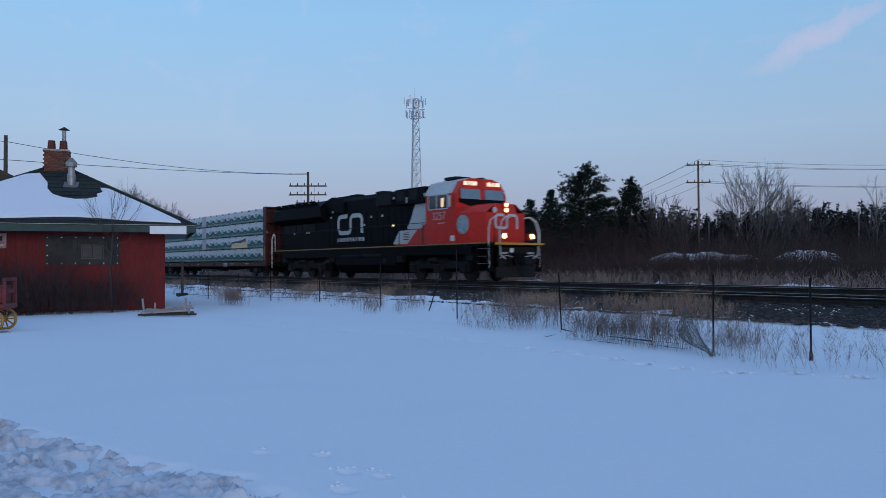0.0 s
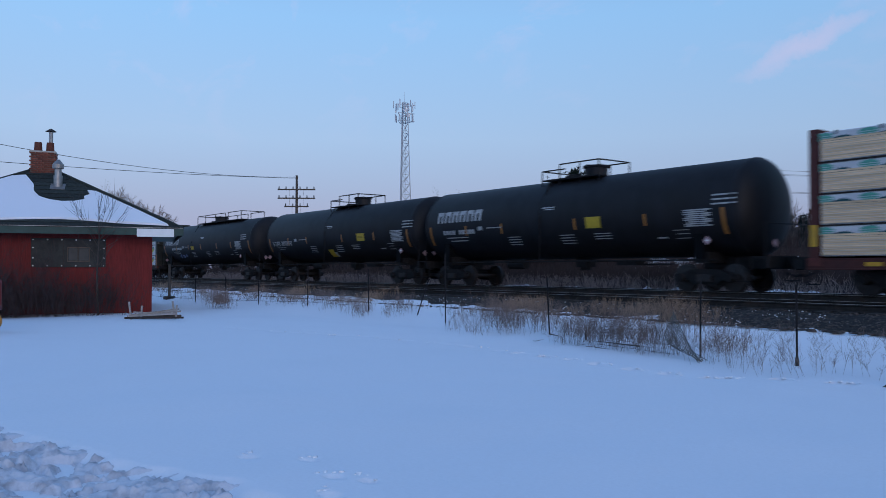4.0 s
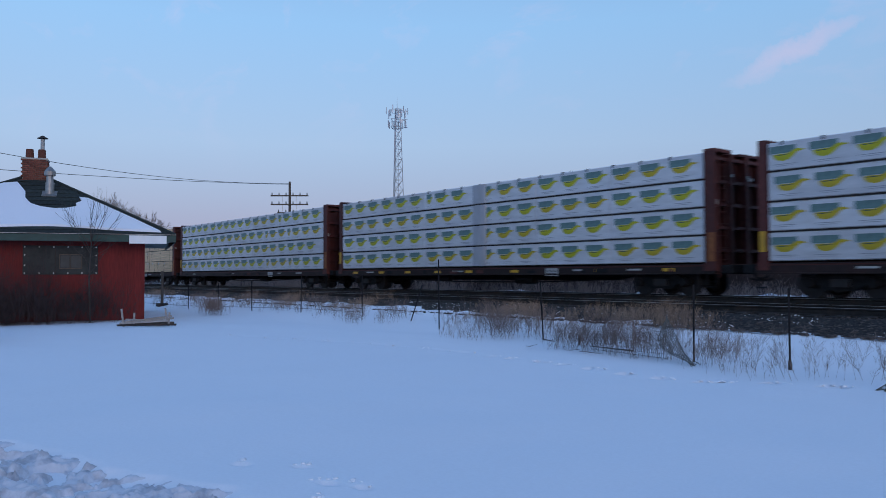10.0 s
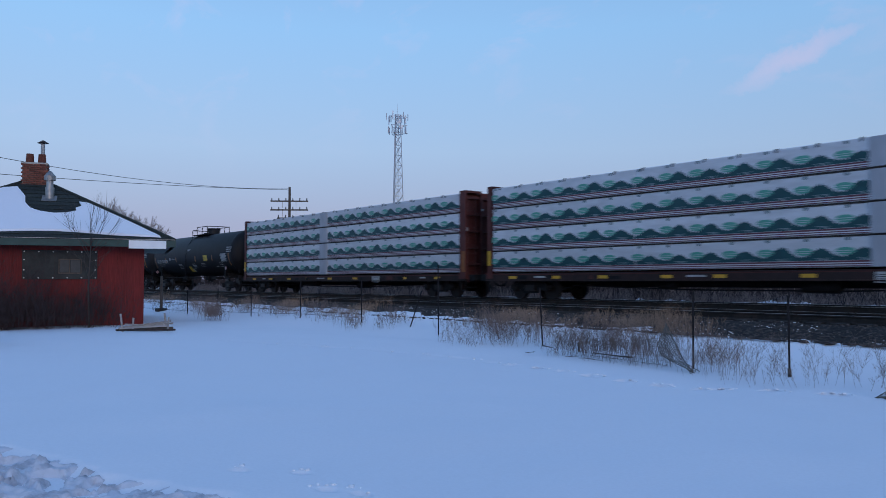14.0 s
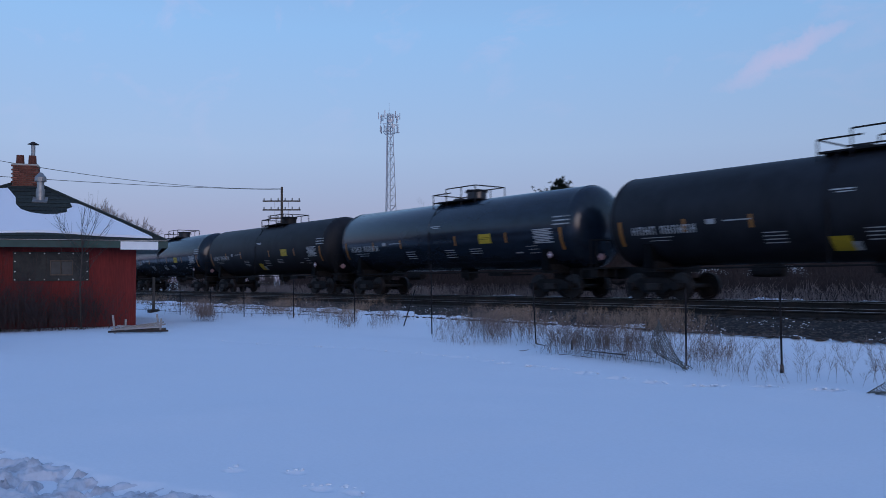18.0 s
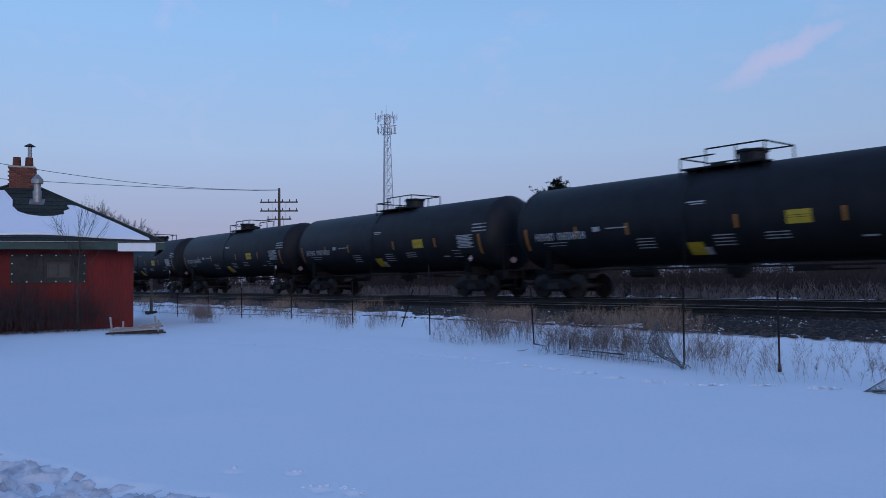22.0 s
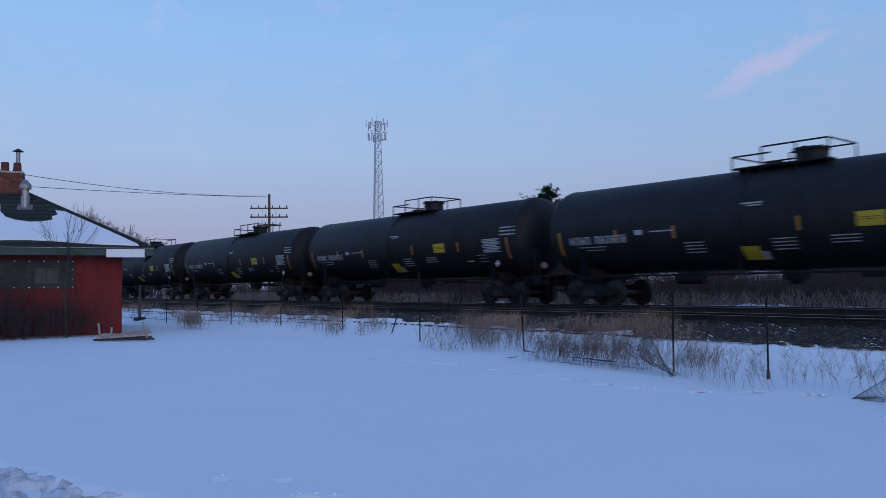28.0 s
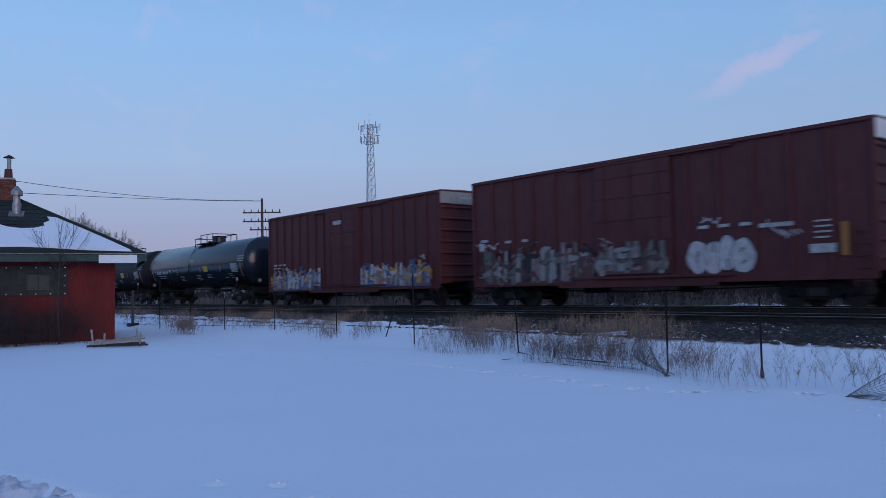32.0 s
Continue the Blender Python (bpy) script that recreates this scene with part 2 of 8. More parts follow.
PRINT_PALE = material("pale_print", (0.26, 0.34, 0.36), 0.5, 0, 0.1, 5, 0, 0.1)
PRINT_MAROON = material("maroon_print", (0.14, 0.05, 0.065), 0.45, 0, 0.15, 5, 0, 0.2)
DARK_GAP = material("dark_dunnage", (0.035, 0.03, 0.028), 0.85, 0, 0.3, 8, 0.1, 0.2)
GLASS = material("cab_glass", (0.05, 0.06, 0.07), 0.1, 0.0, 0.05, 3, 0, 0.1, gloss=0.5)
WINDSCREEN = material("windscreen_glass", (0.22, 0.27, 0.31), 0.15, 0.7, 0.05, 3, 0, 0.1)
CREST = material("grey_blue_crest", (0.30, 0.38, 0.42), 0.5, 0, 0.35, 9, 0, 0.4, (0.5, 0.55, 0.58), 4)
LAMP = material("lit_lamp", (1.0, 0.74, 0.36), 0.4, 0, 0, 5, 0, 0, emit=3.2)
WARM = material("lit_cab", (1.0, 0.62, 0.36), 0.5, 0, 0, 5, 0, 0, emit=0.9)
BOARD = material("lit_number_board", (1.0, 0.88, 0.62), 0.4, 0, 0, 5, 0, 0, emit=0.75)
RED_WALL = material("barn_red_boards", (0.165, 0.017, 0.0155), 0.75, 0, 0.25, 7, 0.15, 0.5, (0.12, 0.014, 0.014), 1.0, stretch=(4, 1, 0.4), each=0.14)
HOUSE_ROOF = material("brown_shingle", (0.07, 0.055, 0.045), 0.9, 0, 0.4, 12, 0.4, 0.4)
SHINGLE = material("green_black_shingle", (0.026, 0.034, 0.032), 0.9, 0, 0.4, 12, 0.5, 0.4, None, 1.2, each=0.3)
GREEN_TRIM = material("dark_green_trim", (0.022, 0.060, 0.052), 0.55, 0, 0.2, 6, 0.05, 0.4, (0.03, 0.04, 0.04), 1.2, stretch=(0.5, 1, 1))
BOARDED = material("weathered_panel", (0.022, 0.027, 0.029), 0.5, 0, 0.3, 5, 0.08, 0.6, (0.05, 0.058, 0.058), 1.6, gloss=0.2)
BRICK = material("red_brick", (0.19, 0.062, 0.042), 0.85, 0, 0.3, 14, 0.3, 0.4, (0.12, 0.05, 0.04), 3, each=0.35)
MORTAR = material("mortar", (0.17, 0.14, 0.12), 0.95, 0, 0.2, 14, 0.3, 0.4)
CONCRETE = material("concrete_cap", (0.42, 0.38, 0.33), 0.9, 0, 0.2, 9, 0.3, 0.4)
GALV = material("galvanised_metal", (0.34, 0.34, 0.34), 0.5, 0.75, 0.2, 6, 0.05, 0.5, (0.18, 0.13, 0.10), 2.2)
DARK_METAL = material("dark_rusted_metal", (0.05, 0.045, 0.044), 0.7, 0.5, 0.3, 9, 0.1, 0.6, (0.11, 0.05, 0.03), 2.5)
POLE_WOOD = material("pole_wood", (0.105, 0.085, 0.07), 0.9, 0, 0.3, 6, 0.3, 0.4, None, 1.0, stretch=(5, 5, 0.4))
GREY_WOOD = material("weathered_wood", (0.32, 0.29, 0.27), 0.85, 0, 0.25, 6, 0.2, 0.4, (0.5, 0.5, 0.52), 1.0, stretch=(1, 6, 6))
INSULATOR = material("insulator", (0.05, 0.055, 0.06), 0.3, 0, 0.1, 5, 0, 0.1)
TWIG = material("dry_twig", (0.22, 0.17, 0.152), 0.9, 0, 0.35, 5, 0, 0.4, (0.11, 0.08, 0.07), 0.6, gloss=0.06)
BRUSH_TWIG = material("brush_twig", (0.062, 0.045, 0.042), 0.9, 0, 0.4, 5, 0, 0.5, (0.036, 0.025, 0.024), 0.3, gloss=0.06)
MAST_STEEL = material("mast_steel", (0.46, 0.47, 0.50), 0.6, 0.2, 0.15, 6, 0, 0.3, (0.2, 0.2, 0.2), 1.5)
DULL_PANE = material("dull_pane", (0.05, 0.056, 0.06), 0.45, 0, 0.2, 5, 0, 0.4, gloss=0.25)
STRIPE = material("dull_sill_stripe", (0.36, 0.22, 0.07), 0.55, 0, 0.3, 6, 0, 0.6, (0.12, 0.08, 0.04), 2.0)
# grey bark made paler, with haze over the thin far twigs in the colour
TREE_GREY = material("hazed_grey_bark", (0.19, 0.165, 0.16), 0.9, 0, 0.3, 8, 0, 0.4, None, 1.2, gloss=0.06)
POST_METAL = material("dark_post_steel", (0.017, 0.0155, 0.017), 0.8, 0, 0.3, 9, 0.1, 0.5, (0.034, 0.022, 0.019), 2.5, gloss=0.15)
NET_WIRE = material("dull_net_wire", (0.15, 0.145, 0.13), 0.6, 0.3, 0.3, 9, 0, 0.4)
HAZARD = material("faded_hazard_card", (0.50, 0.33, 0.36), 0.5, 0, 0.1, 9, 0, 0.3)
RUST_STRIPE = material("rusty_orange_stripe", (0.25, 0.085, 0.028), 0.6, 0, 0.3, 9, 0, 0.6, (0.12, 0.03, 0.02), 2.5)
PALE_WEED = material("pale_weed", (0.34, 0.262, 0.235), 0.9, 0, 0.35, 5, 0, 0.5, (0.16, 0.12, 0.105), 0.5, gloss=0.06)
STRAW = material("dry_straw", (0.34, 0.25, 0.19), 0.9, 0, 0.3, 5, 0, 0.4, (0.12, 0.085, 0.065), 0.6, gloss=0.06)
RED_TWIG = material("red_brown_twig", (0.036, 0.024, 0.023), 0.9, 0, 0.35, 5, 0, 0.4, (0.05, 0.033, 0.03), 0.6, gloss=0.06)
SHRUB_TWIG = material("grey_brown_twig", (0.06, 0.044, 0.045), 0.9, 0, 0.35, 5, 0, 0.4, (0.10, 0.078, 0.075), 0.6, gloss=0.06)
BARK = material("bark", (0.075, 0.062, 0.055), 0.9, 0, 0.3, 8, 0.4, 0.4, None, 1.2)
NEEDLE = material("pine_needles", (0.014, 0.024, 0.019), 0.85, 0, 0.5, 3, 0, 0.5, (0.010, 0.018, 0.012), 0.5, gloss=0.06)
FAR_NEEDLE = material("far_wood", (0.010, 0.016, 0.017), 0.9, 0, 0.5, 0.8, 0, 0.4, (0.018, 0.018, 0.018), 0.15, gloss=0.06)
CART_RED = material("cart_red_paint", (0.16, 0.025, 0.028), 0.55, 0, 0.2, 6, 0.05, 0.4)
CART_YELLOW = material("cart_yellow_paint", (0.42, 0.21, 0.05), 0.5, 0, 0.15, 6, 0.02, 0.3)
SIGN_PANEL = material("white_sign_panel", (0.80, 0.80, 0.79), 0.5, 0, 0.03, 6, 0, 0.08)
PINK_SIGN = material("faded_pink_sign", (0.45, 0.28, 0.28), 0.6, 0, 0.1, 6, 0, 0.3)
GRAFFITI = {n: material(n + "_spray_paint", c, 0.5, 0, 0.2, 6, 0, 0.3, None, 1.8) for n, c in (
    ("green", (0.075, 0.19, 0.06)), ("turquoise", (0.03, 0.19, 0.16)), ("amber", (0.50, 0.25, 0.06)),
    ("blue", (0.09, 0.13, 0.24)), ("pale", (0.48, 0.47, 0.50)), ("pinkish", (0.24, 0.18, 0.19)), ("sage", (0.13, 0.15, 0.14)), ("worn", (0.11, 0.055, 0.058)), ("grey", (0.27, 0.27, 0.28)))}

# ---- building blocks ----


def bm_box(bm, c, s, rx=0, ry=0, rz=0, bevel=0.0):
    """A box with centre c and size s, turned by degrees, optionally with chamfered edges."""
    made = bmesh.ops.create_cube(bm, size=1.0, matrix=pose(*c, rx, ry, rz) @ Matrix.Diagonal((*s, 1)))
    if bevel:
        edges = list({e for v in made["verts"] for e in v.link_edges})
        bmesh.ops.bevel(bm, geom=edges, offset=bevel, segments=1, affect="EDGES")


def bm_cyl(bm, a, b, r, r2=None, seg=12, caps=True):
    """A cylinder or cone from a to b."""
    a, b = Vector(a), Vector(b)
    d = b - a
    q = d.to_track_quat("Z", "Y").to_matrix().to_4x4()
    bmesh.ops.create_cone(bm, cap_ends=caps, segments=seg, radius1=r, radius2=r if r2 is None else r2, depth=d.length, matrix=Matrix.Translation((a + b) / 2) @ q)


def bm_prism(bm, outline, axis, lo, hi):
    """An outline of 2D points pushed out along an axis: 'x' takes (y, z), 'y' takes (x, z), 'z' takes (x, y)."""
    def at(p, w):
        return {"x": (w, p[0], p[1]), "y": (p[0], w, p[1]), "z": (p[0], p[1], w)}[axis]
    a = [bm.verts.new(at(p, lo)) for p in outline]
    b = [bm.verts.new(at(p, hi)) for p in outline]
    n = len(outline)
    bm.faces.new(a)
    bm.faces.new(b[::-1])
    for i in range(n):
        bm.faces.new((a[i], b[i], b[(i + 1) % n], a[(i + 1) % n]))


def bm_lathe(bm, rings, seg=24, axis="x"):
    """Rings of (place along the axis, radius) joined to a round body with closed ends."""
    loops = []
    for w, r in rings:
        loop = []
        for i in range(seg):
            a = 2 * math.pi * i / seg
            p = (w, r * math.cos(a), r * math.sin(a)) if axis == "x" else (r * math.cos(a), r * math.sin(a), w)
            loop.append(bm.verts.new(p))
        loops.append(loop)
    for u, v in zip(loops, loops[1:]):
        for i in range(seg):
            bm.faces.new((u[i], u[(i + 1) % seg], v[(i + 1) % seg], v[i]))
    bm.faces.new(loops[0])
    bm.faces.new(loops[-1])


def mesh_of(name, bm, mat, smooth=False):
    bmesh.ops.recalc_face_normals(bm, faces=bm.faces[:])
    me = bpy.data.meshes.new(name)
    bm.to_mesh(me)
    bm.free()
    me.materials.append(mat)
    if smooth:
        for p in me.polygons:
            p.use_smooth = True
        me.set_sharp_from_angle(angle=radians(35))
    return me


def part(name, bm, mat, parent, label="", at=None, smooth=False, kind=""):
    """One mesh object under a thing or a part; bm is a bmesh or a mesh that is shared."""
    me = bm if isinstance(bm, bpy.types.Mesh) else mesh_of(name, bm, mat, smooth)
    ob = new(name, me)
    ob.parent = parent
    if at is not None:
        ob.matrix_basis = at
    return tagged(ob, label, kind=kind)


def thing(name, bm, mat, label, category, group="", kind="", at=None, smooth=False):
    me = bm if isinstance(bm, bpy.types.Mesh) or bm is None else mesh_of(name, bm, mat, smooth)
    ob = new(name, me)
    if at is not None:
        ob.matrix_basis = at
    return tagged(ob, label, category, group, kind)


def box(c, s, rx=0, ry=0, rz=0, bevel=0.0):
    bm = bmesh.new()
    bm_box(bm, c, s, rx, ry, rz, bevel)
    return bm


def boxes(rows, bevel=0.0):
    bm = bmesh.new()
    for c, s in rows:
        bm_box(bm, c, s, bevel=bevel)
    return bm


def cyl(a, b, r, r2=None, seg=12):
    bm = bmesh.new()
    bm_cyl(bm, a, b, r, r2, seg)
    return bm


def pipe(points, r, seg=6):
    bm = bmesh.new()
    for a, b in zip(points, points[1:]):
        bm_cyl(bm, a, b, r, seg=seg)
    return bm


def prism(outline, axis, lo, hi):
    bm = bmesh.new()
    bm_prism(bm, outline, axis, lo, hi)
    return bm


def quads(rows, y, proud=0.004):
    """Thin flat shapes on a side that faces -y: rows of outlines in (x, z)."""
    bm = bmesh.new()
    for outline in rows:
        bm_prism(bm, outline, "y", y - proud, y + 0.002)
    return bm


def rect(x0, z0, x1, z1):
    return ((x0, z0), (x1, z0), (x1, z1), (x0, z1))


SHARED = {}


def shared(key, make):
    if key not in SHARED:
        SHARED[key] = make()
    return SHARED[key]


# ---- the ground: one sheet of snow, rising to the railway ----


_rng = random.Random(4)
PRINTS = []
for _i in range(330):
    _x = _rng.uniform(-11.0, -2.2)
    _y = 2.42 + 0.28 * (_x + 5.1) - abs(_rng.gauss(0, 1.1))
    _a = _rng.gauss(0.35, 0.9)
    PRINTS.append((_x, _y, math.cos(_a), math.sin(_a), _rng.uniform(0.08, 0.18), _rng.uniform(0.6, 1.0)))
for _x, _y in ((-5.9, 3.1), (-5.3, 3.0), (-5.05, 3.15), (-4.9, 2.75), (-4.3, 3.0), (-6.3, 2.75), (-4.1, 2.6)):
    PRINTS.append((_x, _y, 0.9, 0.43, 0.05, 0.55))


TRAIL = ((-21.2, 8.25), (-18.3, 8.9), (-15.2, 9.8), (-12.7, 10.25), (-10.6, 10.1), (-9.5, 10.1), (-8.0, 9.85), (-6.9, 10.05), (-6.4, 10.57), (-4.85, 11.0))


def trampled(x, y):
    """How far a place lies inside the trodden band, 0 to 1."""
    edge = 2.45 + 0.28 * (x + 5.1) + 0.35 * noise.noise((x * 0.8, 2.0, 5.0)) + 0.12 * noise.noise((x * 3.1, 4.0, 1.0))
    return max(0.0, min(1.0, (edge - y) / 0.16, (x + 11.2) / 0.6, (-2.5 - x) / 0.8, (y - 0.4) / 0.6))


def ground_height(x, y):
    h = 0.0
    if 12.4 < y <= 15.2:
        t = (y - 12.4) / 2.8
        h += 0.36 * t * t * (3 - 2 * t)
    elif 15.2 < y <= 27.0:
        h += 0.36
    if 14.3 < y < 16.4 and x < -2:
        lap = max(0.0, min(1.0, (y - 14.3) / 0.95)) * max(0.0, min(1.0, (16.4 - y) / 0.6))
        h += lap * (0.06 + 0.09 * max(0.0, min(1.0, (-8 - x) / 14)) + 0.05 * noise.noise((x * 0.7, y, 6.0)) + 0.045 * noise.noise((x * 2.3, y * 2, 9.0)) + 0.03 * noise.noise((x * 5.1, y * 5, 2.0)))
    elif y > 27.0:
        h += 0.36 + 0.10 * min(1, (y - 27) / 4)
    if y < 14:
        h += 0.05 * noise.noise((x * 0.16, y * 0.22, 3.1)) + 0.022 * noise.noise((x * 0.8, y * 0.8, 7.7))
        h += 0.05 * max(0, 1 - abs(y - 11.2) / 1.6) * (0.5 + noise.noise((x * 0.4, y * 0.5, 1.0)))
    # trampled snow beside the camera
    if -11.5 < x < -1 and -2 < y < 3.8:
        h -= 0.07 * trampled(x, y)
        lumps = noise.noise((x * 5.5, y * 5.5, 1.3))
        for px, py, c, s, deep, size in PRINTS[-7:]:
            dx, dy = x - px, y - py
            if abs(dx) < 0.35 and abs(dy) < 0.35:
                u, v = (dx * c + dy * s) / (0.19 * size), (dy * c - dx * s) / (0.115 * size)
                q = (u * u + v * v) * (1 + 0.5 * lumps)
                if q < 1:
                    h -= deep * (1 - q) * (1 - q) * (1 + 2 * q)
    # a line of paw prints across the field
    for (ax, ay), (bx, by) in zip(TRAIL, TRAIL[1:]):
        if min(ax, bx) < x < max(ax, bx) and y < 12:
            t = (x - ax) / (bx - ax)
            off = abs(y - (ay + (by - ay) * t))
            if off < 0.12 and math.sin(x * 9 + 3 * noise.noise((x * 0.9, 0.0, 0.0))) > 0.35:
                h -= 0.05
    return h


def make_ground():
    def steps(lo, hi, near_lo, near_hi, fine, coarse):
        out, v = [], near_lo
        while v < near_hi:
            out.append(v)
            v += fine
        out.append(near_hi)
        step, v = fine, near_hi
        while v < hi:
            step = min(step * 1.5, coarse)
            v += step
            out.append(v)
        step, v = fine, near_lo
        while v > lo:
            step = min(step * 1.5, coarse)
            v -= step
            out.insert(0, v)
        return out
    xs = steps(-4200, 4200, -11.5, -2.0, 0.036, 600)
    xs = sorted(set(xs + [-46 + 0.25 * i for i in range(138)]))
    ys = steps(-4200, 4200, 0.9, 16.5, 0.06, 600)
    ys = sorted(set(ys + [0.93 + 0.06 * i for i in range(48)]))
    verts = [(x, y, ground_height(x, y)) for y in ys for x in xs]
    w = len(xs)
    faces = [(j * w + i, j * w + i + 1, (j + 1) * w + i + 1, (j + 1) * w + i) for j in range(len(ys) - 1) for i in range(w - 1)]
    me = bpy.data.meshes.new("ground")
    me.from_pydata(verts, [], faces)
    me.materials.append(SNOW)
    for p in me.polygons:
        p.use_smooth = True
    tagged(new("ground", me), "deep blue-white snow field with trampled footprints", "ground", kind="structure")


make_ground()

# ---- the railway: a ballast bed, two tracks ----
bed = prism(((14.75, 0.18), (15.0, 0.42), (15.9, 0.67), (25.3, 0.68), (26.6, 0.44), (27.0, 0.2)), "x", -1000, 1000)
tagged(new("railway_bed", mesh_of("railway_bed", bed, BALLAST)), "dark grey crushed stone railway bed with patches of snow", "railway bed", kind="structure")


def rail_profile(y):
    return ((y - 0.07, 0.68), (y + 0.07, 0.68), (y + 0.07, 0.70), (y + 0.012, 0.72), (y + 0.012, 0.80), (y + 0.036, 0.82), (y + 0.036, 0.845), (y - 0.036, 0.845), (y - 0.036, 0.82), (y - 0.012, 0.80), (y - 0.012, 0.72), (y - 0.07, 0.70))


for name, mid in (("near_track", NEAR_Y), ("far_track", FAR_Y)):
    track = tagged(new(name), "pair of steel rails on dark wooden ties", "railway track", "railway tracks", "structure")
    for k in (-0.7535, 0.7535):
        part("rail", prism(rail_profile(mid + k), "x", -1000, 1000), RAIL_STEEL, track, "dark weathered rail")
        part("rail_head", prism(rect(mid + k - 0.034, 0.8455, mid + k + 0.034, RAIL_Z), "x", -1000, 1000), RAIL_HEAD, track, "polished steel running surface")
    tie = shared("tie", lambda: mesh_of("tie", box((0, 0, 0), (0.22, 2.55, 0.16), bevel=0.015), TIE))
    for i in range(150):
        part("tie", tie, None, track, at=pose(-72 + i * 0.53, mid, 0.625, rz=random.uniform(-0.8, 0.8)))

# ---- rolling stock; a car's own space: x ahead, -y to the camera, z up from the rail top ----


def bogie(car, x, r=0.44, base=1.78, name="bogie"):
    """A three-piece freight truck: bolster > side frames, wheelsets, springs, bearing caps."""
    key = f"{r}{base}"
    bolster = part(name, shared("bolster", lambda: mesh_of("bogie", boxes((((0, 0, 0.52), (0.42, 2.1, 0.26)), ((0, 0, 0.70), (0.6, 0.6, 0.14))), 0.02), UNDER)), None, car, at=pose(x, 0, 0))

    def frame_mesh():
        h = base / 2
        bm = bmesh.new()
        bm_prism(bm, ((-h - 0.22, r + 0.12), (-h - 0.22, r - 0.04), (-h + 0.2, r - 0.04), (-0.42, 0.24), (0.42, 0.24), (h - 0.2, r - 0.04), (h + 0.22, r - 0.04), (h + 0.22, r + 0.12), (h - 0.1, r + 0.17), (0.55, 0.72), (-0.55, 0.72), (-h + 0.1, r + 0.17)), "y", -0.07, 0.07)
        return mesh_of("side_frame", bm, UNDER)

    def wheel_mesh():
        bm = bmesh.new()
        rings = [(-0.075, r * 0.30), (-0.075, r * 0.86), (-0.065, r), (0.055, r - 0.005), (0.06, r + 0.026), (0.075, r + 0.026), (0.075, r * 0.86), (0.03, r * 0.8), (0.03, r * 0.3)]
        loops = []
        for w, q in rings:
            loops.append([bm.verts.new((q * math.cos(a), w, q * math.sin(a))) for a in [2 * math.pi * i / 24 for i in range(24)]])
        for u, v in zip(loops, loops[1:]):
            for i in range(24):
                bm.faces.new((u[i], u[(i + 1) % 24], v[(i + 1) % 24], v[i]))
        bm.faces.new(loops[0])
        bm.faces.new(loops[-1])
        return mesh_of("wheel", bm, WHEEL, True)
    fm, wm = shared("fm" + key, frame_mesh), shared("wm" + key, wheel_mesh)
    am = shared("axle", lambda: mesh_of("axle", cyl((0, -1.05, 0), (0, 1.05, 0), 0.08, seg=10), WHEEL))
    cm = shared("cap", lambda: mesh_of("bearing_cap", cyl((0, -0.09, 0), (0, 0.06, 0), 0.13, 0.15, seg=12), UNDER))
    sm = shared("spring", lambda: mesh_of("spring", prism([(sx * (0.28 - 0.03 * (k % 2)), 0.33 + 0.025 * (k if sx > 0 else 9 - k)) for sx in (1, -1) for k in range(10)], "y", -0.06, 0.06), WHEEL))
    for s in (-1, 1):
        part("side_frame", fm, None, bolster, at=pose(0, s * 0.99, 0))
        part("spring", sm, None, bolster, at=pose(0, s * 1.08, 0))
        for k in (-1, 1):
            part("wheel", wm, None, bolster, "steel wheel with a worn tread", at=pose(k * base / 2, s * 0.76, r, rz=0 if s < 0 else 180))
            part("bearing_cap", cm, None, bolster, at=pose(k * base / 2, s * 1.09, r, rz=0 if s < 0 else 180))
    for k in (-1, 1):
        part("axle", am, None, bolster, at=pose(k * base / 2, 0, r))
    return bolster


def coupler(car, x, way):
    def make():
        bm = bmesh.new()
        bm_box(bm, (0.0, 0, 0), (0.75, 0.18, 0.20), bevel=0.02)
        bm_box(bm, (0.42, 0, 0), (0.26, 0.32, 0.28), bevel=0.05)
        return mesh_of("coupler", bm, UNDER)
    ob = part("coupler", shared("coupler", make), None, car, at=pose(x, 0, 0.84, rz=0 if way > 0 else 180))
    hose = shared("hose", lambda: mesh_of("air_hose", pipe([(0, -0.30, 0.10), (0.22, -0.32, -0.22), (0.45, -0.22, -0.34), (0.62, -0.06, -0.28)], 0.03), UNDER))
    part("air_hose", hose, None, ob)


def ladder(car, x, y, z0, z1, mat, along=True, width=0.42, n=6):
    """Grab irons on two stiles."""
    bm = bmesh.new()
    for k in (-1, 1):
        p = (x + k * width / 2, y, 0) if along else (x, y + k * width / 2, 0)
        bm_cyl(bm, (p[0], p[1], z0), (p[0], p[1], z1), 0.018, seg=5)
    for i in range(n):
        z = z0 + (z1 - z0) * (i + 0.5) / n
        a, b = ((x - width / 2, y, z), (x + width / 2, y, z)) if along else ((x, y - width / 2, z), (x, y + width / 2, z))
        bm_cyl(bm, a, b, 0.014, seg=5)
    return part("ladder", bm, mat, car)


TIER_Z = (1.04, 1.915, 2.79, 3.665, 4.52)
HALF = 11.05


def pack_cuts(rng, lengths):
    out, x = [-HALF], -HALF
    for w in lengths:
        x += w
        out.append(min(x, HALF))
    out[-1] = HALF
    return out


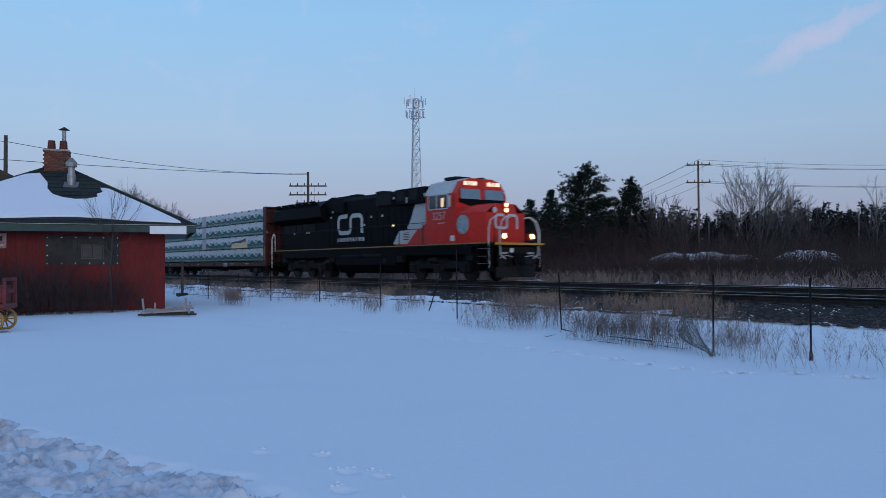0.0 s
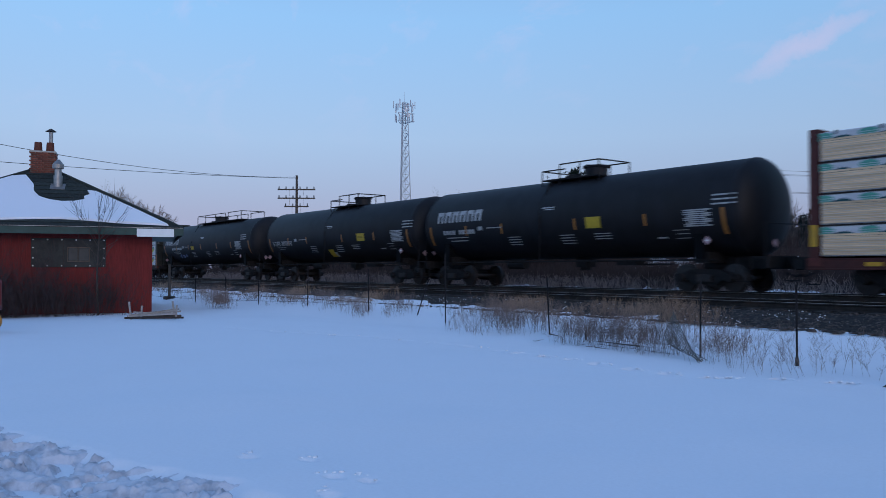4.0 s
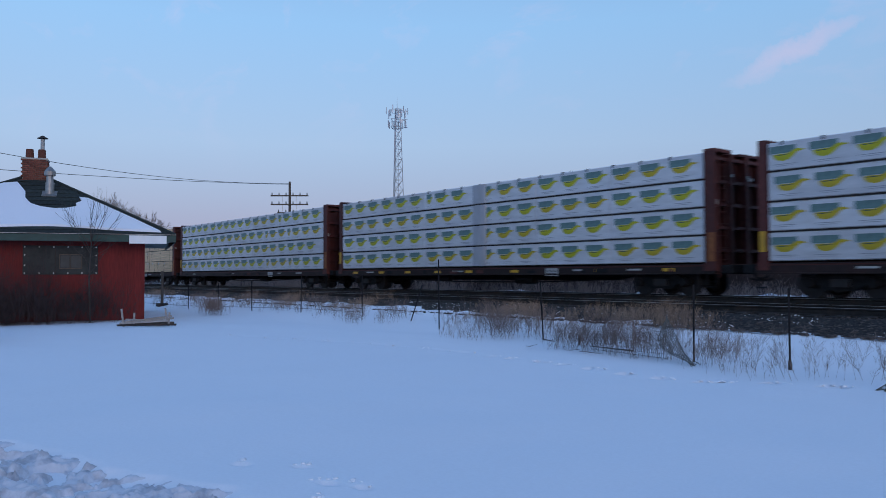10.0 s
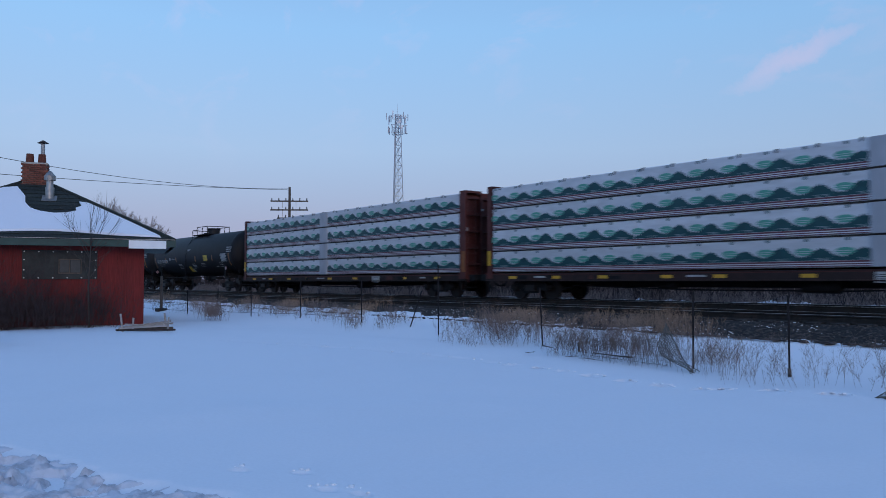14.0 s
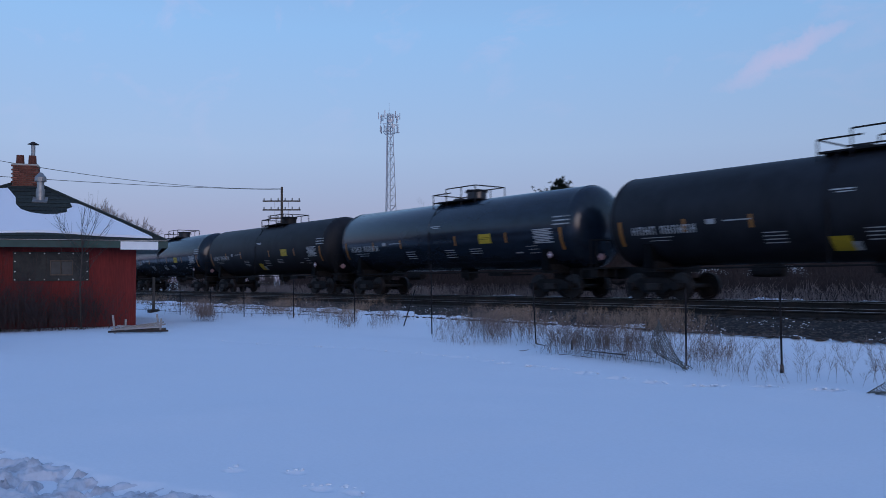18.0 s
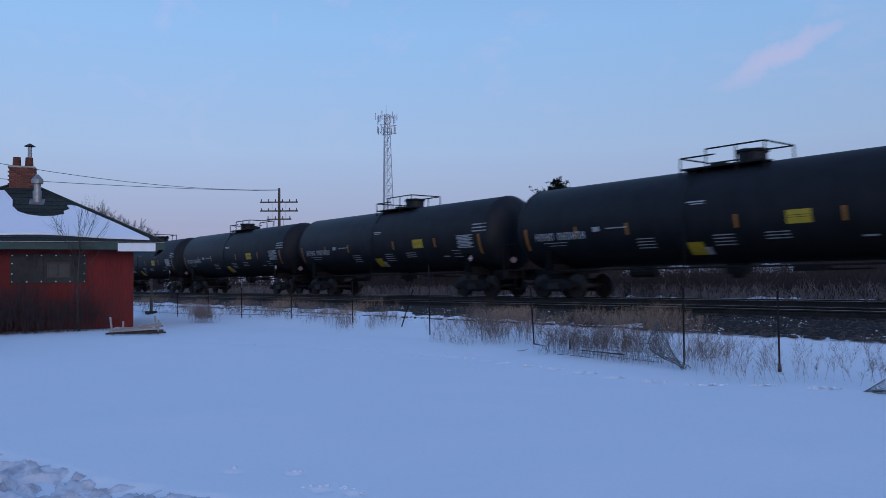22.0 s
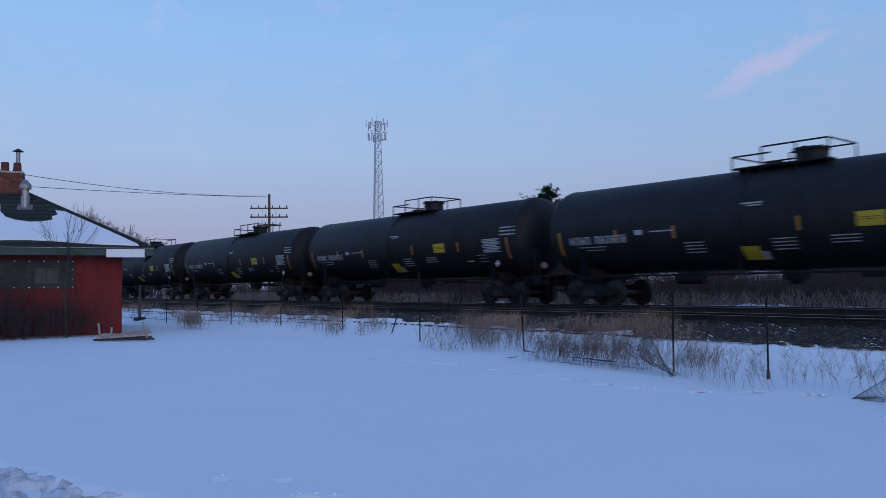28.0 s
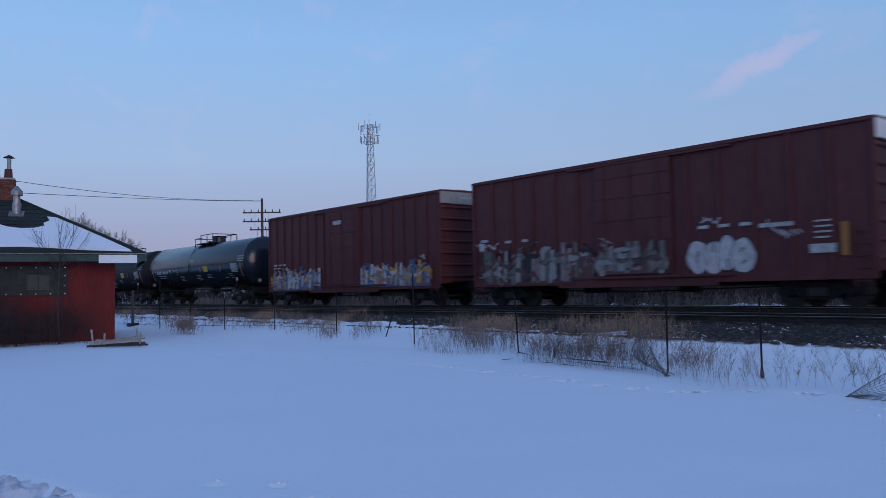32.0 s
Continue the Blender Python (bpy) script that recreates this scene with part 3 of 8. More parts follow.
def yellow_shapes(w, h, gold):
    """The panel, the ladle bowl and its dark rim of one print, w wide on a pack h high, from its lower left corner."""
    k = w / 0.80
    bowl = [(0.10, 0.53), (0.13, 0.44), (0.20, 0.36), (0.32, 0.31), (0.46, 0.30), (0.60, 0.34), (0.71, 0.42), (0.80, 0.52), (0.88, 0.585), (1.0, 0.60), (1.09, 0.615), (1.0, 0.655), (0.86, 0.685), (0.76, 0.66), (0.64, 0.575), (0.48, 0.545), (0.30, 0.56)]
    rim = [(0.14, 0.50), (0.34, 0.525), (0.52, 0.52), (0.66, 0.55), (0.50, 0.50), (0.32, 0.495)]
    return (mesh_of("printed_panel", quads((rect(0, h * 0.57, w, h * 0.83),), 0), PRINT_GREEN),
            mesh_of("printed_bowl", quads(([(x * k, z * h) for x, z in bowl],), -0.004), PRINT_GOLD if gold else PRINT_YELLOW),
            mesh_of("printed_rim", quads(([(x * k, z * h) for x, z in rim],), -0.008), PRINT_TEAL))


def print_yellow(pack, x0, x1, z0, z1, y, rng):
    """Printed wrap: grey-green panels with yellow ladle shapes at an even step, and ink bars for the small print."""
    h, ink = z1 - z0, []
    gold = rng.random() < 0.35
    x = x0 + rng.choice((0.06, 0.12, 0.2))
    cut_first = rng.random() < 0.08
    while x < x1 - 0.35:
        w = 0.36 if cut_first or x + 0.9 > x1 else 0.80
        if w < 0.5 and x > x0 + 1 and rng.random() < 0.5:
            break
        cut_first = False
        panel, bowl, rim = shared(f"print{w}{gold}", lambda: yellow_shapes(w, 0.83, gold))
        part("printed_panel", panel, None, pack, at=pose(x, y, z0))
        part("printed_bowl", bowl, None, pack, at=pose(x, y, z0))
        if w > 0.5:
            part("printed_rim", rim, None, pack, at=pose(x, y, z0))
        ink.append(rect(x + w * 0.15, z0 + h * 0.185, x + w * 1.02, z0 + h * 0.205))
        ink.append(rect(x + w * 0.3, z0 + h * 0.13, x + w * 0.85, z0 + h * 0.145))
        ink.append(rect(x + w * 0.02, z0 + h * 0.545, x + w * 0.5, z0 + h * 0.558))
        x += w + (0.40 if w > 0.5 else 0.26)
    if ink:
        part("fine_print", quads(ink, y), PRINT_INK, pack, kind="stuff")


def emblem_mesh():
    """A flat oval with a roof-like top, cut by two gaps."""
    def slab(z0, z1):
        def half(z):
            return 0.27 * math.sqrt(max(0.0, 1 - (z / 0.115) ** 2))
        return [(-half(z0), z0), (half(z0), z0), (half(z1), z1), (-half(z1), z1)]
    rows = [slab(-0.105, -0.05), slab(-0.035, 0.005), slab(0.02, 0.06), slab(0.06, 0.105)]
    return mesh_of("printed_emblem", quads(rows, -0.006), PRINT_MINT)


def print_teal(pack, x0, x1, z0, z1, y, rng, stripe, pale=False):
    """Printed wrap: a dark teal wooded hill line over bands of colour, with small mint emblems in its dips."""
    h, ink, words = z1 - z0, [], []
    full = stripe is PRINT_STRIPE and not pale
    n = max(1, round((x1 - x0) / 1.22))
    step = (x1 - x0) / n
    low = z0 + h * (0.62 if pale else 0.15 if full else 0.235)
    rise = 0.06 if full else 0.0
    tops = []
    for i in range(n):
        a = x0 + i * step
        tall = rng.uniform(0.78, 1.1)
        zz = [0.10, 0.12, 0.10, 0.14, 0.13, 0.19, 0.22, 0.25, 0.29, 0.28, 0.33, 0.34, 0.32, 0.35, 0.33, 0.30, 0.28, 0.23, 0.20, 0.18, 0.14, 0.15, 0.11, 0.12]
        tops += [(a + step * k / len(zz), low + h * (rise + v * (1.08 if full else 0.6 if pale else 1.25) * (1.0 if 4 > k or k > 19 else tall) + (0.032 if k % 2 else -0.03) * rng.uniform(0.3, 1.2))) for k, v in enumerate(zz)]
        part("printed_emblem", shared("emblem", emblem_mesh), None, pack, at=pose(a + step * 0.08, y, low + h * (rise + (0.22 if pale else 0.30))))
        ink.append(rect(a + 0.1 * step, z1 - 0.10, a + 0.18 * step, z1 - 0.02))
        words += [rect(a + 0.36 * step, low + h * (rise + 0.07), a + 0.74 * step, low + h * (rise + 0.085)), rect(a + 0.42 * step, low + h * (rise + 0.03), a + 0.7 * step, low + h * (rise + 0.042))]
    part("printed_hill_line", quads(([(x0, low), (x1, low)] + tops[::-1],), y), PRINT_TEAL, pack, "dark teal printed line of wooded hills")
    part("small_print", quads(words, y - 0.005), PRINT_PALE, pack, kind="stuff")
    if not pale:
        for u, v in (((0.015, 0.075), (0.085, 0.135)) if full else ((0.165, 0.225), (0.095, 0.13), (0.03, 0.06))):
            part("printed_band", quads((rect(x0, z0 + h * u, x1, z0 + h * v),), y), stripe, pack)
    part("fine_print", quads(ink, y - 0.004), PRINT_TEAL, pack, kind="stuff")


def lumber_car(kind, seed, steel, label, bulk=None, stripe=None, lengths=(3.66, 3.66, 3.66, 3.66, 3.66, 3.75), torn=False, bare_end=False, splice=None, marks=True, sill=None):
    rng = random.Random(seed)
    car = thing("centerbeam_flatcar", None, None, label, "railway car", "lumber cars")
    bulk = bulk or steel
    # frame
    part("deck", box((0, 0, 0.985), (22.1, 2.86, 0.07)), steel, car)
    part("centre_sill", prism(((-11.6, 0.98), (-11.6, 0.70), (-7.6, 0.70), (-6.2, 0.50), (6.2, 0.50), (7.6, 0.70), (11.6, 0.70), (11.6, 0.98)), "y", -0.3, 0.3), UNDER, car)
    for s in (-1, 1):
        part("side_sill", prism([(s * a, b) for a, b in ((1.44, 0.705), (1.44, 0.735), (1.425, 0.74), (1.425, 0.985), (1.44, 0.99), (1.44, 1.02), (1.32, 1.02), (1.32, 0.99), (1.375, 0.985), (1.375, 0.74), (1.32, 0.735), (1.32, 0.705))], "x", -11.45, 11.45), sill or SILL, car)
    for i in range(15):
        part("cross_bearer", shared("bearer", lambda: mesh_of("cross_bearer", box((0, 0, 0), (0.1, 2.7, 0.2)), UNDER)), None, car, at=pose(-10.5 + i * 1.5, 0, 0.83))
    part("brake_rod", pipe([(-7.2, -0.7, 0.55), (-2, -0.75, 0.42), (3, -0.75, 0.42), (7.4, -0.7, 0.55)], 0.025, 5), UNDER, car)
    part("brake_reservoir", cyl((1.8, -0.75, 0.55), (2.9, -0.75, 0.55), 0.2), UNDER, car)
    part("brake_cylinder", cyl((-3.2, -0.8, 0.58), (-2.5, -0.8, 0.58), 0.15), UNDER, car)
    part("data_panel", quads((rect(4.1, 0.66, 4.75, 0.95),), -1.43), LETTER, car, "grey lettered data panel")
    part("panel_lettering", quads([rect(4.16, 0.69 + 0.06 * k, 4.69, 0.71 + 0.06 * k) for k in range(4)], -1.436), UNDER, car, kind="stuff")
    if marks:
        for x in (-9.8, -7.4, -5.0, -2.6, -0.3, 2.3, 6.8, 9.6):
            part("reflector", shared("reflector", lambda: mesh_of("reflector", quads((rect(-0.22, 0.80, 0.22, 0.91),), -1.427), YELLOW)), None, car, "yellow reflector", at=pose(x + rng.uniform(-0.2, 0.2), 0, 0))
    for x in (-8.4, -1.3, 5.6, 8.2):
        part("stencil", quads([rect(x + rng.uniform(-0.4, 0), 0.84, x + rng.uniform(0.2, 0.5), 0.90)], -1.427), LETTER, car)
    for i in range(9):
        x = rng.uniform(-10.8, 10.2)
        part("sill_patch", quads((rect(x, 0.78, x + rng.uniform(0.15, 0.6), rng.uniform(0.86, 0.96)),), -1.4275), rng.choice((RUST_STRIPE, UNDER, OXIDE) if sill else (UNDER, UNDER, OXIDE)), car)
    # the centre beam
    part("centre_beam", boxes([((0, 0, 4.44), (22.1, 0.5, 0.12)), ((0, 0, 1.10), (22.1, 0.12, 0.12))] + [((-10.4 + 1.6 * i, 0, 2.75), (0.14, 0.14, 3.3)) for i in range(14)]), steel, car)
    # bulkheads: deep at the leading end, shallow at the trailing one
    for s in (-1, 1):
        deep = 0.38 if s > 0 else 0.28
        x, face = s * (HALF + 0.02 + deep / 2), s * (HALF + 0.02 + deep)
        b = part("bulkhead", box((s * (HALF + 0.05), 0, 2.78), (0.06, 2.86, 3.62)), bulk, car, "tall ribbed steel bulkhead")
        for k in (-1, 1):
            part("corner_post", box((x, k * 1.38, 2.74), (deep, 0.09, 3.66), bevel=0.008), bulk, b)
            part("inner_post", box((x, k * 0.45, 2.7), (deep - 0.06, 0.12, 3.6), bevel=0.008), bulk, b)
        for i in range(5):
            part("rib", box((s * (HALF + 0.02 + deep * 0.4), 0, 1.45 + 0.72 * i), (deep * 0.7, 2.66, 0.10)), bulk, b)
        part("top_rail", box((x, -0.95, 4.57), (deep, 0.92, 0.10)), bulk, b)
        part("top_rail", box((x - s * 0.03, 0.75, 4.53), (deep - 0.08, 1.2, 0.08)), bulk, b)
        part("bulkhead_foot", box((x, 0, 0.92), (deep + 0.08, 2.9, 0.22)), steel, b)
        part("corner_stripe", quads((rect(x - 0.09, 1.1, x + deep / 2 - 0.01, 2.0),) if s > 0 else (rect(x - 0.12, 1.35, x + 0.08, 1.95),), -1.432), RUST_STRIPE if s > 0 else YELLOW, b, "rusty orange reflective stripe" if s > 0 else "yellow reflective stripe")
        part("edge_plate", box((face, -1.30, 2.95), (0.03, 0.10, 0.16)), LETTER, b)
        part("end_stencil", boxes([((face, 0.45, 3.82), (0.012, 0.10, 0.10)), ((face, -0.45, 3.82), (0.012, 0.11, 0.09)), ((s * (HALF + 0.09), 0.9, 3.82), (0.012, 0.7, 0.10)), ((s * (HALF + 0.09), 0.75, 3.3), (0.012, 0.3, 0.07)), ((s * (HALF + 0.09), 0.75, 2.5), (0.012, 0.4, 0.3))]), LETTER, b)
        ladder(car, face + s * 0.05, -1.1 if s > 0 else 1.1, 0.6, 4.3, bulk, False, n=10)
        part("sill_step", pipe([(s * 11.45, -1.38, 0.7), (s * 11.45, -1.38, 0.3), (s * 11.1, -1.38, 0.3), (s * 11.1, -1.38, 0.7)], 0.02, 5), UNDER, car)
        part("end_platform", box((s * 11.75, 0, 0.86), (0.35, 2.6, 0.26)), UNDER, car)
        bogie(car, s * 9.15)
        coupler(car, s * 11.92, s)
    # the load: four tiers of packs on both sides of the beam
    for tier in range(4):
        z0, z1 = TIER_Z[tier] + 0.035, TIER_Z[tier + 1] - 0.012
        if tier:
            part("dunnage", box((0, -0.75, TIER_Z[tier] + 0.012), (22.0, 1.3, 0.046)), DARK_GAP, car)
        part("far_packs", box((0, 0.78, (z0 + z1) / 2), (22.06, 1.25, z1 - z0), bevel=0.02), BARE if kind == "bare" else WRAP, car)
        cuts = pack_cuts(rng, lengths)
        if tier % 2 and splice is None:
            cuts = [-HALF] + [c + 1.83 for c in cuts[:-2]] + [HALF]
        for i, (a, b) in enumerate(zip(cuts, cuts[1:])):
            if b - a < 0.3:
                continue
            yf = -1.40 + rng.uniform(0, 0.018)
            if kind == "bare":
                pack = part("lumber_pack", box(((a + b) / 2, (yf - 0.12) / 2, (z0 + z1) / 2), (b - a - 0.02, -0.12 - yf, z1 - z0)), BARE, car, "bare sawn lumber pack")
                layers = 11
                bd = bmesh.new()
                for k in range(layers):
                    zz = z0 + (z1 - z0) * k / layers
                    x = a + rng.uniform(0, 0.05)
                    while x < b - 0.1:
                        e = min(b - 0.02 - rng.uniform(0, 0.05), x + rng.choice((1.22, 1.83, 2.44, 3.66)))
                        bm_box(bd, ((x + e) / 2, yf - 0.03 * rng.random(), zz + (z1 - z0) / layers / 2), (e - x - 0.015, 0.03, (z1 - z0) / layers * rng.uniform(0.84, 0.97)))
                        x = e + 0.015
                part("board_layer", bd, BARE, pack, kind="stuff")
                part("strap", boxes([((a + (b - a) * u, yf - 0.05, (z0 + z1) / 2), (0.02, 0.01, z1 - z0)) for u in (0.12, 0.5, 0.88)]), DARK_GAP, pack)
                for k in range(2):
                    if rng.random() < 0.55:
                        x = rng.uniform(a + 0.3, b - 0.4)
                        part("tag", quads((rect(x, z1 - 0.22, x + 0.16, z1 - 0.06),), yf - 0.03), WRAP, pack, "small white tag")
                continue
            pack = part("wrapped_pack", box(((a + b) / 2, (yf - 0.12) / 2, (z0 + z1) / 2), (b - a - 0.008, -0.12 - yf, z1 - z0), bevel=0.025), WRAP, car, "wrapped lumber pack")
            if kind == "yellow":
                print_yellow(pack, a, b, z0, z1, yf - 0.001, rng)
            else:
                pale = bare_end and b < -HALF + 6.6
                if pale:
                    for k in range(9):
                        part("bare_board", quads((rect(a + 0.04, z0 + 0.03 + 0.066 * k, b - 0.04, z0 + 0.088 + 0.066 * k),), yf - 0.001, 0.012), BARE, pack, "bare board below a torn wrap")
                print_teal(pack, a + 0.01, b - 0.01, z0, z1, yf - 0.001, rng, stripe or PRINT_MINT, pale)
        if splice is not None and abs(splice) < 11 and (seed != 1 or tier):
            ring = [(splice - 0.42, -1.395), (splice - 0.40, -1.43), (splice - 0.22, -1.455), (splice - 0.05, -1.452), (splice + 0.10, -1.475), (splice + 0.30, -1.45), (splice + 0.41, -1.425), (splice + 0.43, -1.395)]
            part("wrap_fold", prism(ring, "z", z0 + 0.01, z1 - 0.005), FOLD, car, "folded end of a white wrap, its shade in the grey colour", smooth=True)
    if kind == "bare":
        for x, tier in ((-0.9, 2), (-0.9, 3), (0.6, 1), (3.4, 1)):
            part("spacer_post", box((x, -1.40, (TIER_Z[tier] + TIER_Z[tier + 1]) / 2), (0.42 if tier > 1 else 0.26, 0.09, 0.80)), SPACER, car, "orange-brown wooden spacer between packs")
    if seed == 4:
        part("top_boards", box((0, -0.76, 4.535), (22.0, 1.30, 0.05)), BARE, car, "bare boards along the top")
        for x0, x1, z0, z1 in ((3.6, 8.9, 1.36, 1.62), (-6.0, -3.2, 1.2, 1.34), (6.2, 7.1, 3.75, 3.95)):
            part("torn_wrap", quads((((x0, z0), (x1, z0 - 0.03), (x1 - 0.2, z1), ((x0 + x1) / 2, z1 - 0.08), (x0 + 0.1, z1)),), -1.41), BARE, car, "bare boards through a torn wrap")
    if torn:
        part("torn_hole", prism(((5.6, 1.98), (8.4, 1.98), (8.4, 2.32), (7.9, 2.42), (7.2, 2.3), (6.4, 2.34), (5.6, 2.26)), "y", -1.43, -1.40), BARE, car, "bare boards through a torn wrap")
        part("torn_flap", prism(((5.6, 2.26), (6.4, 2.34), (7.2, 2.3), (7.9, 2.42), (8.1, 2.62), (7.6, 2.52), (6.6, 2.46), (5.8, 2.44)), "y", -1.45, -1.41), PRINT_TEAL, car, "dark torn flap of wrap")
    if kind != "bare":
        part("top_straps", boxes([((-10.6 + 1.2 * i, -0.75, 4.525), (0.05, 1.33, 0.012)) for i in range(18)] + [((-10.6 + 1.2 * i, -1.412, 4.47), (0.06, 0.012, 0.11)) for i in range(18)]), UNDER, car)
    return car


def tank_car(mat, label, kind="plain", length=8.45, radius=1.56, mid_z=2.68, seed=1, manway_ahead=True):
    """A black tank car: shell, platform, manway, fittings, stub sills, trucks and markings."""
    rng = random.Random(seed)
    car = thing("tank_car", None, None, label, "tank car", "tank cars")
    long = kind == "long"
    head = 0.62
    left = [(-length + head * (1 - math.cos(t)), radius * max(0.03, math.sin(t))) for t in [math.pi / 2 * k / 8 for k in range(9)]]
    body = left + [(-0.05, radius)] + [(0.05, radius)] + [(-x, r) for x, r in left[::-1]]

    def shell_mesh():
        bm = bmesh.new()
        bm_lathe(bm, body, 40)
        bmesh.ops.translate(bm, verts=bm.verts[:], vec=(0, 0, mid_z))
        return mesh_of("tank_shell", bm, mat, True)
    shell = part("tank_shell", shell_mesh(), None, car)

    def band_mesh():
        bm = bmesh.new()
        bm_lathe(bm, [(-0.035, radius + 0.002), (-0.03, radius + 0.012), (0.03, radius + 0.012), (0.035, radius + 0.002)], 40)
        return mesh_of("seam", bm, mat, True)
    for x in ((-length + head, length - head) if long else (-length + head, -0.55, length - head)):
        part("seam", shared(f"seam{radius}{mat.name}", band_mesh), None, shell, at=pose(x, 0, mid_z))
    # sills, bolsters, running gear
    for s in (-1, 1):
        part("stub_sill", boxes((((s * (length - 1.0), 0, 0.93), (3.0, 0.5, 0.40)), ((s * (length - 1.9), 0, 1.10), (0.5, 2.5, 0.34)))), UNDER, car)
        part("saddle", prism(((-1.35, 1.05), (1.35, 1.05), (1.35, 1.85), (0.9, 1.52), (0, 1.3), (-0.9, 1.52), (-1.35, 1.85)), "x", s * (length - 1.9) - 0.16, s * (length - 1.9) + 0.16), BLACK_PAINT, car)
        part("end_platform", boxes((((s * (length + 0.18), 0, 1.08), (0.5, 2.7, 0.05)), ((s * (length + 0.38), 0, 0.92), (0.12, 2.7, 0.3)))), UNDER, car)
        part("end_handrail", pipe([(s * (length + 0.35), -1.32, 1.08), (s * (length + 0.35), -1.32, 2.1), (s * (length + 0.35), 1.32, 2.1), (s * (length + 0.35), 1.32, 1.08)], 0.022, 5), UNDER, car)
        for k in (-1, 1):
            part("sill_step", pipe([(s * (length - 0.1), k * 1.35, 1.05), (s * (length - 0.1), k * 1.38, 0.35), (s * (length - 0.55), k * 1.38, 0.35), (s * (length - 0.55), k * 1.35, 1.05)], 0.022, 5), UNDER, car)
        bogie(car, s * (length - 1.9))
        coupler(car, s * (length + 0.22), s)
    part("lower_pipe", pipe([(-length + 1.4, -1.18, 1.02), (length - 1.4, -1.18, 1.02)], 0.03, 6), UNDER, car)
    part("bottom_outlet", boxes((((0.5, 0, 0.98), (0.55, 0.55, 0.36)), ((0.5, 0, 0.78), (0.3, 0.3, 0.2)))), UNDER, car)
    part("air_reservoir", cyl((-3.2, -0.6, 0.92), (-2.2, -0.6, 0.92), 0.19), UNDER, car)
    part("brake_gear", boxes((((3.1, -0.5, 0.94), (0.9, 0.5, 0.16)), ((4.1, -0.2, 0.9), (1.2, 0.06, 0.05)))), UNDER, car)
    # top platform, rail and manway
    t0, t1 = (-2.7, 5.6) if long else (-1.0, 1.95)
    top = mid_z + radius
    part("top_platform", boxes((((t0 / 2 + t1 / 2, -0.62, top - 0.03), (t1 - t0, 0.5, 0.05)), ((t0 / 2 + t1 / 2, 0.62, top - 0.03), (t1 - t0, 0.5, 0.05)))), UNDER, car)
    rail = bmesh.new()
    for y in (-0.86, 0.86):
        posts = (t0, t0 + 0.95, t1 - 0.95, t1) if not long else (t0, t0 + 1.6, t0 + 3.6, t0 + 5.5, t0 + 6.0, t1)
        zr = top + 0.54
        for x in posts:
            bm_cyl(rail, (x, y, top - 0.3), (x, y, zr if long or x > t0 else zr - 0.20), 0.026, seg=6)
        for xa, xb, z in (((t0, t0 + 5.5, zr), (t0 + 6.0, t1, zr)) if long else ((t0, t0 + 1.25, zr - 0.20), (t0 + 0.95, t1, zr))):
            bm_cyl(rail, (xa, y, z), (xb, y, z), 0.026, seg=6)
    for x, z in ((t0, top + (0.54 if long else 0.34)), (t1, top + 0.54)):
        bm_cyl(rail, (x, -0.86, z), (x, 0.86, z), 0.026, seg=6)
    part("safety_rail", rail, UNDER, car, "thin pipe safety rail")
    mx = t0 + 2.6 if long else (1.05 if manway_ahead else -0.15)
    vx = mx - 1.15 if manway_ahead else mx + 1.25
    man = part("manway", cyl((mx, 0, top - 0.15), (mx, 0, top + 0.36), 0.44, seg=20), mat, car)
    part("manway_lid", cyl((mx, 0, top + 0.36), (mx, 0, top + 0.44), 0.52, 0.48, seg=20), UNDER, man)
    part("lid_bolts", boxes([((mx + 0.46 * math.cos(a), 0.46 * math.sin(a), top + 0.4), (0.07, 0.07, 0.12)) for a in [0.5 + 1.05 * i for i in range(6)]]), UNDER, man)
    part("valve_housing", cyl((vx, 0, top - 0.12), (vx, 0, top + 0.16), 0.30, seg=14), mat, car)
    part("side_ladder", pipe([(t0 + 0.6, -1.62, 1.0), (t0 + 0.6, -1.60, 2.7), (t0 + 0.6, -1.2, 3.75), (t0 + 0.6, -0.86, top)], 0.02, 5), UNDER, car)

    # markings lie on the shell
    def skin(x0, x1, z0, z1, proud=0.006):
        def on(z):
            return -math.sqrt(max(0.01, (radius + proud) ** 2 - (z - mid_z) ** 2))
        n = max(1, round(abs(z1 - z0) / 0.12))
        vs, fs = [], []
        for i in range(n + 1):
            z = z0 + (z1 - z0) * i / n
            vs += [(x0, on(z), z), (x1, on(z), z)]
        for i in range(n):
            fs.append((2 * i, 2 * i + 1, 2 * i + 3, 2 * i + 2))
        return vs, fs

    def marks(name, rows, mt, lab="", kind=""):
        vs, fs = [], []
        for row in rows:
            v, f = skin(*row)
            fs += [tuple(k + len(vs) for k in q) for q in f]
            vs += v
        me = bpy.data.meshes.new(name)
        me.from_pydata(vs, [], fs)
        me.materials.append(mt)
        part(name, me, None, shell, lab, kind=kind)
    for k in (-1, 1):
        marks("reflective_stripe", [(k * (length - 0.92) - 0.065, k * (length - 0.92) + 0.065, 1.8, 2.62)], ORANGE, "amber reflective stripe")
    for x in ((-5.0, -2.7, 1.35, 4.55) if not long else (-5.6, -2.9, -0.3, 2.8, 5.4)):
        marks("reflector", [(x - 0.055, x + 0.055, 2.18, 2.58)], ORANGE, "amber reflector")
    marks("data_panel", [(6.1 + (0.12 if i in (2, 5) else 0), 7.12 - (0.2 if i % 3 == 1 else 0), 2.08 + 0.062 * i, 2.122 + 0.062 * i) for i in range(9)], LETTER, "grey stencilled data panel", "stuff")
    n_bar = 0.18
